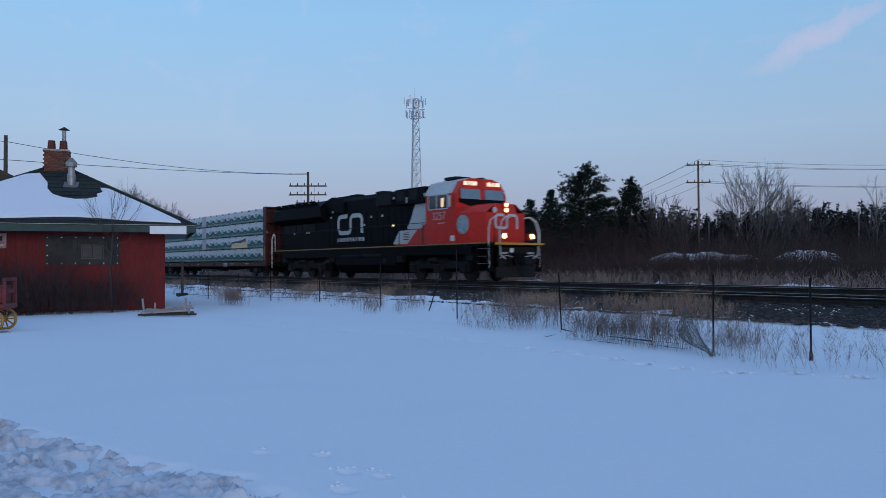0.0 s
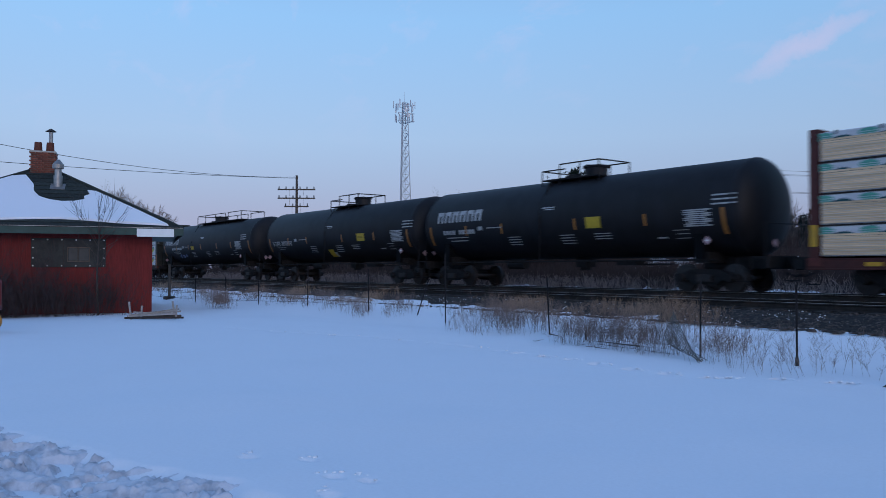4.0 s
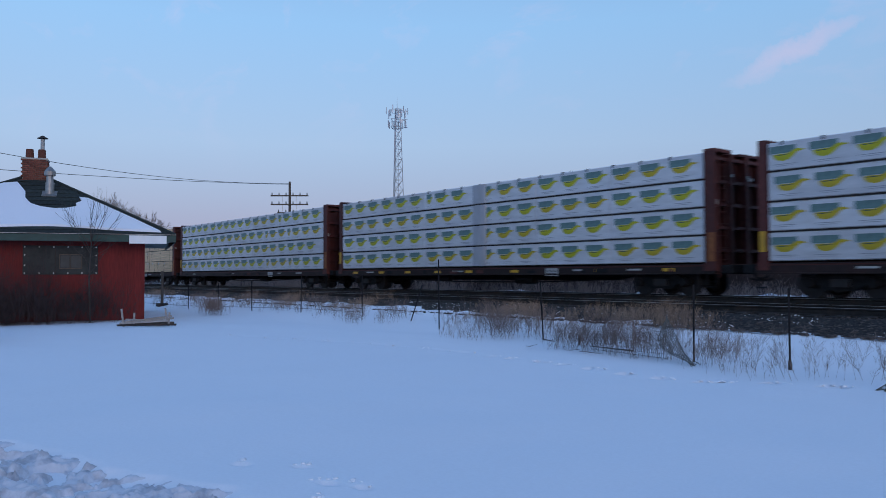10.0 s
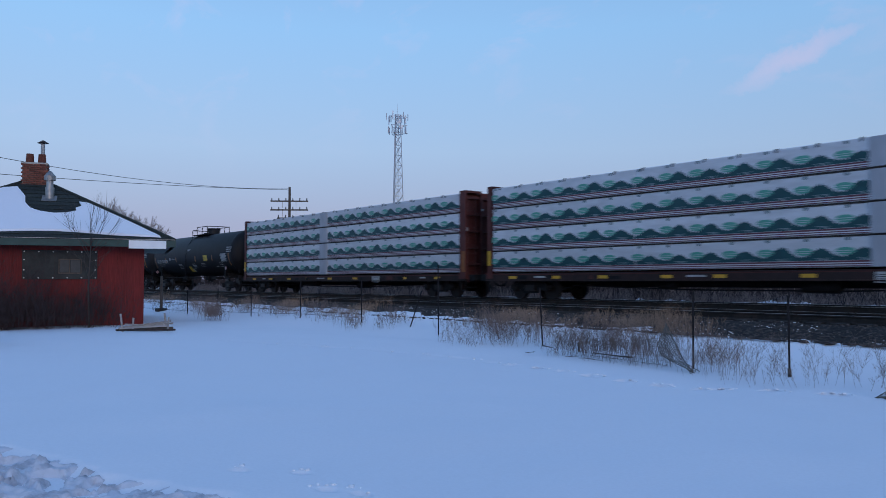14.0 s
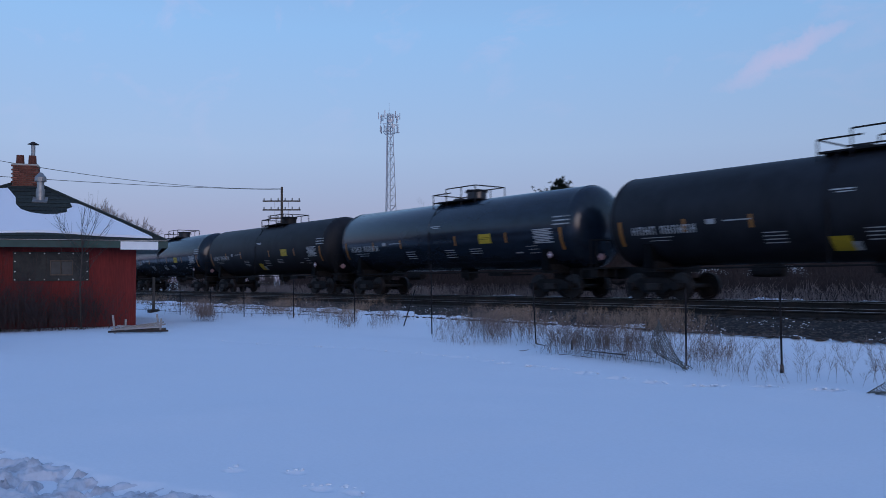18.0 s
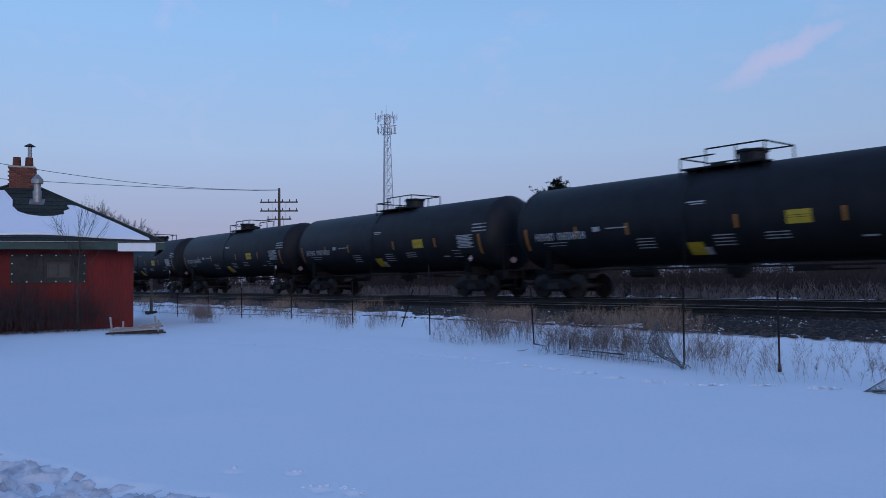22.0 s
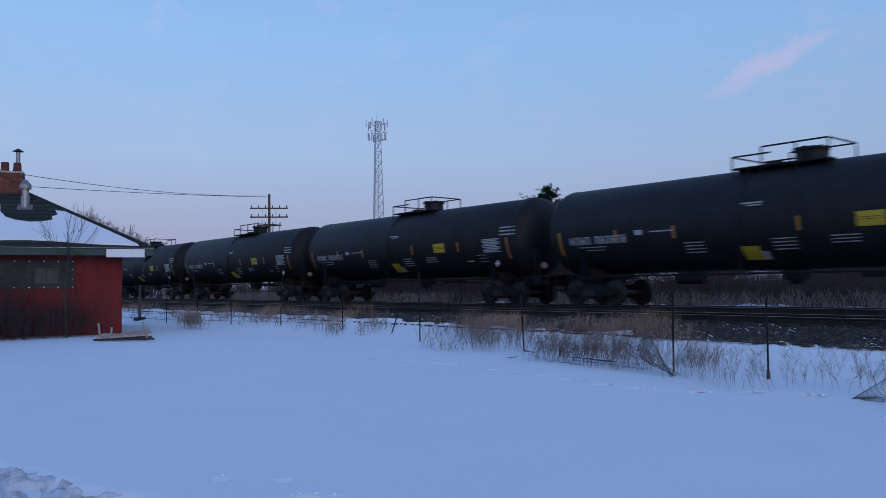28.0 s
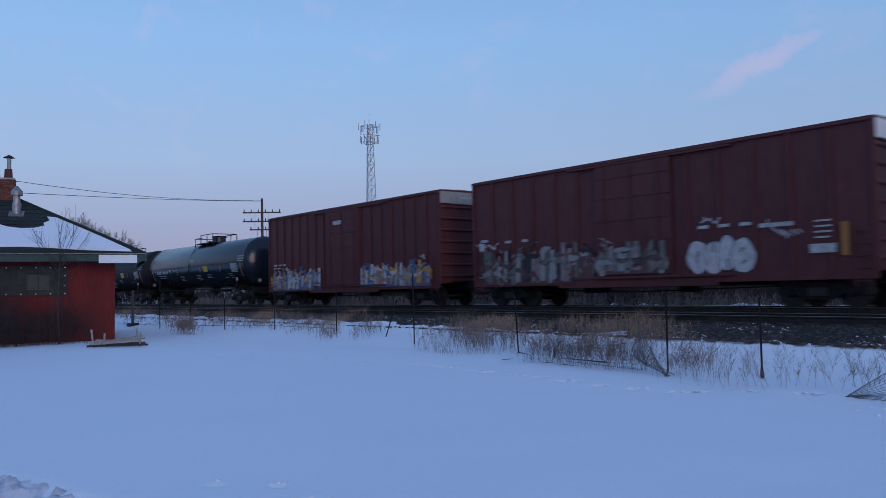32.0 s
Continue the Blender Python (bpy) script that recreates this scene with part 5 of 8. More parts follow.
def locomotive():
    """A six-axle diesel: frame, long hood with a wide radiator, cab, nose, trucks, rails and lamps."""
    car = thing("diesel_locomotive", None, None, "black, red and grey diesel locomotive with lit headlights", "locomotive")
    # frame and walkway
    part("walkway", box((0.0, 0, 1.60), (21.6, 2.96, 0.16)), BLACK_PAINT, car)
    for s in (-1, 1):
        part("side_stripe", box((0, s * 1.487, 1.66), (21.5, 0.012, 0.05)), STRIPE, car, "yellow reflective stripe along the sill")
        part("side_sill", box((0.2, s * 1.40, 1.36), (19.0, 0.10, 0.34)), BLACK_PAINT, car)
    part("frame", box((0, 0, 1.20), (20.6, 1.5, 0.6)), UNDER, car)
    # long hood
    hood = part("long_hood", prism(((-0.98, 1.68), (0.98, 1.68), (0.98, 4.30), (0.80, 4.52), (-0.80, 4.52), (-0.98, 4.30)), "x", -10.3, 6.3), BLACK_PAINT, car, "black long hood")
    for i in range(17):
        x = -4.3 + 0.58 * i
        if x < 5.6:
            part("hood_door", box((x, -0.99, 2.75), (0.52, 0.03, 1.75), bevel=0.008), BLACK_PAINT, hood)
            part("door_latch", box((x + 0.2, -1.01, 2.7), (0.03, 0.03, 0.12)), UNDER, hood)
    # radiator section, wider and overhanging
    rad = part("radiator_housing", prism(((-1.45, 3.55), (-1.0, 3.25), (1.0, 3.25), (1.45, 3.55), (1.45, 4.15), (0.95, 4.50), (-0.95, 4.50), (-1.45, 4.15)), "x", -10.7, -4.3), BLACK_PAINT, car, "overhanging black radiator housing")
    for i in range(6):
        part("radiator_screen", box((-10.15 + 0.95 * i, -1.235, 4.335), (0.82, 0.54, 0.02), rx=-35), UNDER, rad)
    for x in (-9.0, -6.6):
        part("pale_hatch", box((x, -1.12, 4.44), (1.2, 0.10, 0.02), rx=-35), LOCO_GREY, rad)
    for i in range(5):
        part("intake_grille", box((-9.6 + 0.85 * i, -1.0, 3.0), (0.75, 0.04, 0.42)), UNDER, hood)
    part("exhaust_box", boxes((((-3.0, 0, 4.56), (2.4, 1.3, 0.20)), ((-2.6, 0, 4.70), (0.9, 0.6, 0.10))), 0.04), BLACK_PAINT, hood)
    part("blower_housing", prism(((-4.3, 3.7), (-4.3, 4.45), (-3.5, 4.62), (-2.6, 4.50), (-2.2, 4.2), (-2.2, 3.7)), "y", -1.12, -0.9), BLACK_PAINT, hood)
    part("air_intake", boxes((((1.9, -1.02, 4.12), (1.5, 0.12, 0.62)), ((1.2, -0.6, 4.56), (0.8, 0.5, 0.12)))), UNDER, hood, "dark intake screen")
    part("dynamic_brake_box", box((4.6, 0, 4.10), (2.6, 2.5, 0.78), bevel=0.03), BLACK_PAINT, hood)
    for x in (3.8, 4.9):
        part("brake_grille", box((x, -1.26, 4.15), (0.7, 0.03, 0.5)), UNDER, hood)
    for x, z in ((-3.4, 3.75), (-3.6, 3.45), (0.6, 3.3), (1.7, 3.3), (3.2, 4.1), (4.35, 4.0), (4.35, 3.85), (5.9, 4.1), (-8.6, 2.7), (-6.9, 2.72), (-6.6, 2.72), (-0.1, 2.9)):
        part("label_plate", box((x, -1.27 if z > 3.7 and x > 3 else -1.02 - (0.12 if -4.4 < x < -2.2 and z > 3.3 else 0), z), (0.14, 0.012, 0.12)), LETTER, hood)
    part("step_lamp", box((2.75, -1.02, 2.75), (0.14, 0.02, 0.08)), LAMP, hood, "lit step lamp")
    # angled grey and red flash ahead of the cab
    y = -1.012
    part("red_panel", quads((((2.9, 1.72), (6.28, 1.72), (6.28, 4.0), (5.9, 4.0), (4.9, 2.55), (3.75, 2.4)),), y - 0.004), LOCO_RED, hood)
    part("grey_flash", quads((((4.75, 3.70), (6.28, 3.70), (6.28, 3.15), (5.25, 2.50), (4.0, 2.50), (4.35, 2.95)), ((2.75, 1.78), (4.05, 1.78), (4.9, 2.45), (3.3, 2.45))), y - 0.010), LOCO_GREY, hood, "pale grey diagonal flash")
    part("flash_louvres", boxes([((3.95, y - 0.018, 2.0 + 0.08 * i), (0.5, 0.012, 0.03)) for i in range(5)]), UNDER, hood)
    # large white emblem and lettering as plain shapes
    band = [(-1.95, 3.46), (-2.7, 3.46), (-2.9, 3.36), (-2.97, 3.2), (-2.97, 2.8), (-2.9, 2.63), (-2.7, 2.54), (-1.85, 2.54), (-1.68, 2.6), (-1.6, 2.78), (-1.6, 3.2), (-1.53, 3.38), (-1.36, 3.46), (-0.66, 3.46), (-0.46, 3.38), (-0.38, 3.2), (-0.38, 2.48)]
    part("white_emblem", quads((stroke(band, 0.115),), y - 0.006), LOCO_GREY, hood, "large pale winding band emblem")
    part("lettering_strip", quads([rect(-3.1 + 0.34 * i, 2.05, -2.84 + 0.34 * i, 2.26) for i in range(9)], y - 0.006), LETTER, hood, kind="stuff")
    # cab
    cab = part("cab", prism(((-1.47, 1.68), (1.47, 1.68), (1.47, 3.95), (1.12, 4.52), (0.6, 4.66), (-0.6, 4.66), (-1.12, 4.52), (-1.47, 3.95)), "x", 6.27, 8.62), LOCO_RED, car, "red wide cab")
    part("cab_roof", prism(((-1.49, 3.96), (-1.13, 4.55), (-0.6, 4.69), (0.6, 4.69), (1.13, 4.55), (1.49, 3.96), (1.40, 3.98), (1.10, 4.50), (0.58, 4.64), (-0.58, 4.64), (-1.10, 4.50), (-1.40, 3.98)), "x", 6.2, 8.3), LOCO_GREY, cab, "pale grey roof")
    part("side_window", box((7.25, -1.475, 3.62), (1.5, 0.02, 0.62)), GLASS, cab, "dark side window")
    part("window_frame", boxes([((6.52, -1.482, 3.62), (0.05, 0.03, 0.68)), ((7.15, -1.482, 3.62), (0.05, 0.03, 0.66)), ((8.0, -1.482, 3.62), (0.06, 0.03, 0.68)), ((7.25, -1.482, 3.95), (1.5, 0.03, 0.05)), ((7.25, -1.482, 3.29), (1.5, 0.03, 0.05))]), LOCO_GREY, cab)
    part("lit_interior", box((7.62, -1.492, 3.58), (0.16, 0.01, 0.42)), WARM, cab, "warm light inside the cab")
    part("mirror", box((8.25, -1.56, 3.6), (0.12, 0.05, 0.5)), LOCO_GREY, cab)
    part("roof_unit", boxes((((7.2, -0.3, 4.76), (0.9, 0.9, 0.14)), ((7.9, 0.5, 4.74), (0.4, 0.3, 0.1))), 0.02), UNDER, cab)
    part("horn", boxes((((6.6, 0.2, 4.8), (0.5, 0.1, 0.12)), ((6.6, -0.1, 4.8), (0.4, 0.08, 0.1)))), UNDER, cab)
    # windscreen wall and number boards
    part("windscreen", box((8.68, -0.70, 3.93), (0.03, 1.12, 0.46), ry=-5), WINDSCREEN, cab, "sky-reflecting windscreen")
    part("windscreen", box((8.68, 0.70, 3.93), (0.03, 1.12, 0.46), ry=-5), WINDSCREEN, cab, "sky-reflecting windscreen")
    part("windscreen_frame", boxes((((8.65, 0, 3.86), (0.05, 0.25, 0.6)), ((8.65, 0, 4.16), (0.05, 2.7, 0.06)))), LOCO_RED, cab)
    part("black_panel", prism(((-1.32, 3.70), (1.32, 3.70), (1.32, 3.55), (0.2, 3.30), (-0.2, 3.30), (-1.32, 3.55)), "x", 8.62, 8.68), BLACK_PAINT, cab)
    for k in (-1, 1):
        nb = part("number_board", box((8.66, k * 0.68, 4.42), (0.06, 0.72, 0.17)), BOARD, cab, "lit number board")
        part("board_number", lettering("3257", 0.20, DARK_GAP), None, nb, "dark figures", at=pose(8.695, k * 0.68 - 0.25, 4.35, rx=90, rz=90))
    # cab side number, crest, doors
    part("road_number", lettering("3257", 0.52, LETTER), None, cab, "pale grey painted road number", at=pose(6.80, -1.478, 2.80, rx=90))
    part("small_bar", quads((rect(7.2, 2.62, 7.8, 2.66),), -1.476), LETTER, cab)
    crest = bmesh.new()
    bm_cyl(crest, (9.03, -1.425, 2.52), (9.03, -1.40, 2.52), 0.43, seg=24)
    part("equipment_louvre", boxes([((6.75 + 0.75 * j, -1.482, 2.12), (0.5, 0.02, 0.55)) for j in range(2)]), LOCO_RED, cab)
    part("white_label", quads((rect(8.2, 1.8, 8.5, 2.05),), -1.476), WHITE, cab)
    # nose
    nose = part("nose", prism(((8.62, 1.68), (8.62, 3.40), (9.2, 3.44), (10.18, 3.42), (10.30, 3.0), (10.34, 1.68)), "y", -0.62, 0.62), LOCO_RED, car, "red sloping nose")
    part("nose_flank", prism(((8.62, -1.42), (9.45, -1.40), (10.28, -1.12), (10.28, 1.12), (9.45, 1.40), (8.62, 1.42)), "z", 1.68, 3.02), LOCO_RED, nose)
    for k in (-1, 1):
        sh = bmesh.new()
        q = [sh.verts.new(p) for p in ((8.62, k * 1.42, 3.0), (9.45, k * 1.40, 3.0), (10.28, k * 1.12, 3.0), (10.30, k * 0.60, 3.38), (8.62, k * 0.60, 3.40), (8.62, k * 1.42, 3.30), (9.3, k * 1.32, 3.18))]
        for f in ((0, 1, 6, 5), (1, 2, 6), (2, 3, 6), (3, 4, 5, 6), (0, 5, 4), (0, 4, 3, 2, 1)):
            sh.faces.new([q[i] for i in f])
        part("nose_shoulder", sh, LOCO_RED, nose)
    part("crest", crest, CREST, nose, "round grey-blue crest")
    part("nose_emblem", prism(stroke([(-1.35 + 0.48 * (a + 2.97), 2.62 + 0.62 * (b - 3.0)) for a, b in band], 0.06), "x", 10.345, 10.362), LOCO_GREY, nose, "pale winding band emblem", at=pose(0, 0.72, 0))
    part("headlight_housing", box((10.28, 0, 3.22), (0.14, 0.30, 0.50), bevel=0.03), LOCO_RED, nose)
    for z in (3.36, 3.12):
        part("headlight", cyl((10.345, 0, z), (10.37, 0, z), 0.095, seg=16), LAMP, nose, "lit headlight")
    part("nose_door_plate", cyl((10.29, -0.62, 3.12), (10.31, -0.62, 3.12), 0.13, seg=14), LOCO_GREY, nose)
    # front platform, ditch lights, steps, pilot
    part("front_platform", box((10.75, 0, 1.60), (0.95, 2.9, 0.12)), BLACK_PAINT, car)
    part("front_stripe", box((11.235, 0, 1.62), (0.012, 2.8, 0.09)), YELLOW, car)
    for k in (-1, 1):
        d = part("ditch_light", box((11.0, k * 0.80, 1.93), (0.26, 0.30, 0.30), bevel=0.03), LOCO_RED, car)
        part("lens", cyl((11.13, k * 0.80, 1.95), (11.16, k * 0.80, 1.95), 0.115, seg=16), LAMP, d, "lit ditch light")
        part("front_handrail", pipe([(11.2, k * 0.8, 0.98), (11.2, k * 1.08, 1.15), (11.2, k * 1.12, 2.05), (11.15, k * 0.95, 2.6), (11.1, k * 0.7, 2.78), (11.05, k * 0.42, 2.74)], 0.027, 7), LOCO_GREY, car, "pale painted handrail")
        part("corner_handrail", pipe([(10.9, k * 1.47, 0.6), (10.9, k * 1.47, 2.2), (10.85, k * 1.34, 2.62), (10.8, k * 1.05, 2.8)], 0.027, 7), LOCO_GREY, car, "pale painted handrail")
        st = part("step_well", prism(((10.2, 0.4), (10.25, 0.4), (10.25, 1.55), (10.87, 1.55), (10.87, 0.4), (10.92, 0.4), (10.92, 1.6), (10.2, 1.6)), "y", k * 1.40 - 0.14, k * 1.40 + 0.14), BLACK_PAINT, car)
        for i in range(4):
            part("tread", box((10.56, k * 1.42, 0.45 + 0.32 * i), (0.60, 0.22, 0.05)), BLACK_PAINT, st)
            part("step_edge", box((10.56, k * 1.535, 0.45 + 0.32 * i), (0.58, 0.012, 0.018)), GALV, st)
        part("rear_handrail", pipe([(-10.95, k * 1.46, 0.6), (-10.95, k * 1.46, 2.4), (-10.75, k * 1.44, 2.75), (-10.55, k * 1.42, 2.6), (-10.5, k * 1.42, 1.7)], 0.034, 7), WHITE, car, "white painted handrail")
        part("rear_steps", boxes([((-10.7, k * 1.40, 0.45 + 0.32 * i), (0.55, 0.24, 0.05)) for i in range(4)]), BLACK_PAINT, car)
        # walkway handrail
        part("side_handrail", pipe([(-10.5, k * 1.45, 2.72), (6.2, k * 1.45, 2.72)], 0.018, 5), UNDER, car)
        for i in range(9):
            part("stanchion", cyl((-10.4 + 2.05 * i, k * 1.45, 1.68), (-10.4 + 2.05 * i, k * 1.45, 2.72), 0.02, seg=5), UNDER, car)
    part("pilot", prism(((-1.0, 0.5), (1.0, 0.5), (1.05, 1.5), (-1.05, 1.5)), "x", 10.92, 11.02), UNDER, car, "black pilot plate")
    part("plough", prism(((10.85, -1.12), (10.98, -1.12), (11.32, -0.15), (11.32, 0.15), (10.98, 1.12), (10.85, 1.12)), "z", 0.18, 0.62), UNDER, car, "black snow plough")
    part("coupler_pocket", box((11.1, 0, 0.98), (0.3, 0.6, 0.5), bevel=0.03), BLACK_PAINT, car)
    part("pilot_label", box((11.03, -0.30, 1.34), (0.012, 0.2, 0.18)), WHITE, car)
    for k in (-1, 1):
        part("uncoupling_lever", pipe([(11.12, k * 0.3, 1.05), (11.2, k * 0.75, 1.12), (11.2, k * 1.15, 1.0)], 0.02, 5), LETTER, car)
        part("hose_bracket", box((11.06, k * 0.75, 1.22), (0.1, 0.3, 0.08)), LETTER, car)
        part("glad_hand", pipe([(11.08, k * 0.62, 1.2), (11.2, k * 0.66, 0.95), (11.22, k * 0.5, 0.74)], 0.03, 6), BLACK_PAINT, car)
    part("hoses", pipe([(11.15, -0.6, 1.1), (11.35, -0.62, 0.85), (11.4, -0.6, 0.5)], 0.03, 6), UNDER, car)
    coupler(car, 11.25, 1)
    coupler(car, -11.3, -1)
    # fuel tank, air reservoirs, trucks
    part("fuel_tank", prism(((-1.42, 1.25), (-1.42, 0.75), (-1.1, 0.32), (1.1, 0.32), (1.42, 0.75), (1.42, 1.25)), "x", -2.6, 3.6), BLACK_PAINT, car, "black fuel tank")
    for x in (-1.9, 0.35):
        part("air_reservoir", cyl((x, -1.22, 1.25), (x + 1.95, -1.22, 1.25), 0.24, seg=16), UNDER, car, smooth=True)
    for c, sz in (((3.9, -1.3, 1.1), (0.5, 0.25, 0.5)), ((-3.1, -1.3, 1.15), (0.6, 0.25, 0.45)), ((2.6, -1.43, 0.95), (0.3, 0.05, 0.25))):
        part("equipment_box", box(c, sz, bevel=0.02), UNDER, car)
    for s in (-1, 1):
        x0 = s * 6.75 + 0.1
        tr = part("truck_frame", boxes([((x0, k * 1.12, 0.72), (4.9, 0.14, 0.34)) for k in (-1, 1)] + [((x0 + d, 0, 0.75), (0.4, 2.2, 0.3)) for d in (-0.95, 0.95)], 0.02), UNDER, car, "heavy six-wheel truck")
        for d in (-1.98, 0, 1.98):
            for k in (-1, 1):
                part("wheel", shared("loco_wheel", lambda: mesh_of("wheel", _loco_wheel(), WHEEL, True)), None, tr, at=pose(x0 + d, k * 0.76, 0.53, rz=0 if k < 0 else 180))
                part("journal_box", box((x0 + d, k * 1.22, 0.56), (0.42, 0.22, 0.40), bevel=0.03), UNDER, tr)
                part("coil_spring", cyl((x0 + d + 0.38, k * 1.2, 0.45), (x0 + d + 0.38, k * 1.2, 0.85), 0.09, seg=8), UNDER, tr)
            part("axle", cyl((x0 + d, -1.1, 0.53), (x0 + d, 1.1, 0.53), 0.1, seg=8), WHEEL, tr)
        part("brake_cylinder", cyl((x0 - 0.5, -1.28, 0.95), (x0 + 0.1, -1.28, 0.95), 0.13), UNDER, tr)
        part("sand_box", box((x0 + s * 2.6, -1.25, 1.15), (0.5, 0.3, 0.5), bevel=0.02), UNDER, tr)
    return car


def _loco_wheel():
    bm = bmesh.new()
    loops = []
    for w, q in ((-0.075, 0.16), (-0.075, 0.45), (-0.065, 0.53), (0.055, 0.525), (0.06, 0.55), (0.075, 0.55), (0.075, 0.45), (0.03, 0.42), (0.03, 0.16)):
        loops.append([bm.verts.new((q * math.cos(a), w, q * math.sin(a))) for a in [2 * math.pi * i / 24 for i in range(24)]])
    for u, v in zip(loops, loops[1:]):
        for i in range(24):
            bm.faces.new((u[i], u[(i + 1) % 24], v[(i + 1) % 24], v[i]))
    bm.faces.new(loops[0])
    bm.faces.new(loops[-1])
    return bm


# ---- the train: each car and its place along the track at the start ----
TRAIN = []


def couple(car, x):
    car.matrix_basis = pose(x, FAR_Y, RAIL_Z)
    TRAIN.append((car, x))


couple(locomotive(), -37.0)
L_TEAL = "oxide-red centerbeam flatcar with teal-printed white lumber packs"
L_YEL = "centerbeam flatcar with yellow-printed white lumber packs"
couple(lumber_car("teal", 1, OXIDE, L_TEAL + ", one torn", stripe=PRINT_STRIPE, lengths=(7.32, 3.75, 11.1), torn=True, splice=0.0, marks=False, sill=OXIDE), -60.5)
couple(lumber_car("teal", 2, OXIDE, L_TEAL + ", some half bare", stripe=PRINT_STRIPE, lengths=(6.1, 4.9, 11.2), bare_end=True, splice=-12.5, sill=OXIDE), -85.05)
couple(tank_car(TANK_BLACK, "black tank car with large pale block lettering", "branded", seed=1), -106.6)
couple(tank_car(TANK_BLACK, "black tank car with white stencils", "plain", seed=2), -123.6)
couple(tank_car(TANK_BLACK, "long black tank car with pale block lettering and a spray scrawl", "long", length=9.3), -142.8)
couple(lumber_car("yellow", 3, OXIDE, "dark green " + L_YEL, bulk=DARK_GREEN_BULK, splice=0.0), -165.05)
couple(lumber_car("yellow", 4, OXIDE, "oxide-red " + L_YEL), -189.35)
couple(lumber_car("yellow", 5, OXIDE, "oxide-red " + L_YEL, marks=False, splice=-0.1), -213.55)
couple(lumber_car("yellow", 6, OXIDE, "oxide-red " + L_YEL, splice=0.2), -237.8)
couple(lumber_car("yellow", 7, OXIDE, "oxide-red " + L_YEL, marks=False), -261.95)
couple(lumber_car("bare", 8, OXIDE, "oxide-red centerbeam flatcar loaded with bare sawn lumber", marks=False), -286.2)
couple(lumber_car("teal", 9, OXIDE, L_TEAL, stripe=PRINT_MAROON, splice=4.4, lengths=(7.32, 8.13, 6.65)), -310.5)
couple(lumber_car("teal", 10, OXIDE, L_TEAL, stripe=PRINT_MAROON, splice=-0.9, lengths=(3.66, 6.5, 11.94)), -334.75)
L_TANK = "black tank car with white stencils and a yellow placard"
plain = tank_car(TANK_BLACK, L_TANK, "plain", seed=3)
turned = tank_car(TANK_BLACK, L_TANK, "plain", seed=3, manway_ahead=False)
blue = tank_car(TANK_BLUE, "glossy blue-black tank car with white stencils and a yellow placard", "plain", seed=4)
TANK_X = [-373.85 - 17.85 * k for k in range(-1, 17)]
couple(plain, TANK_X[0])
couple(blue, TANK_X[3])
couple(turned, TANK_X[9])
for k, x in enumerate(TANK_X):
    if k not in (0, 3, 9):
        couple(copy_thing(blue if k == 5 else turned if k in (11, 12, 17) else plain, pose(0, 0, 0)), x)
couple(box_car(BOX_RED, "red high-cube boxcar with purple and turquoise graffiti", 1), -677.2)
couple(box_car(BOX_BROWN, "brown-red boxcar with pale and grey-green graffiti", 2), -694.9)
couple(box_car(BOX_BROWN, "brown ribbed boxcar with blue and amber graffiti", 3, ribs=19), -712.7)
couple(tank_car(TANK_BLUE, "grey-blue tank car with a dark band", "other", seed=9), -731.6)
couple(copy_thing(plain, pose(0, 0, 0)), -749.5)

# ---- growing things: thin stems and needles in plain triangles ----


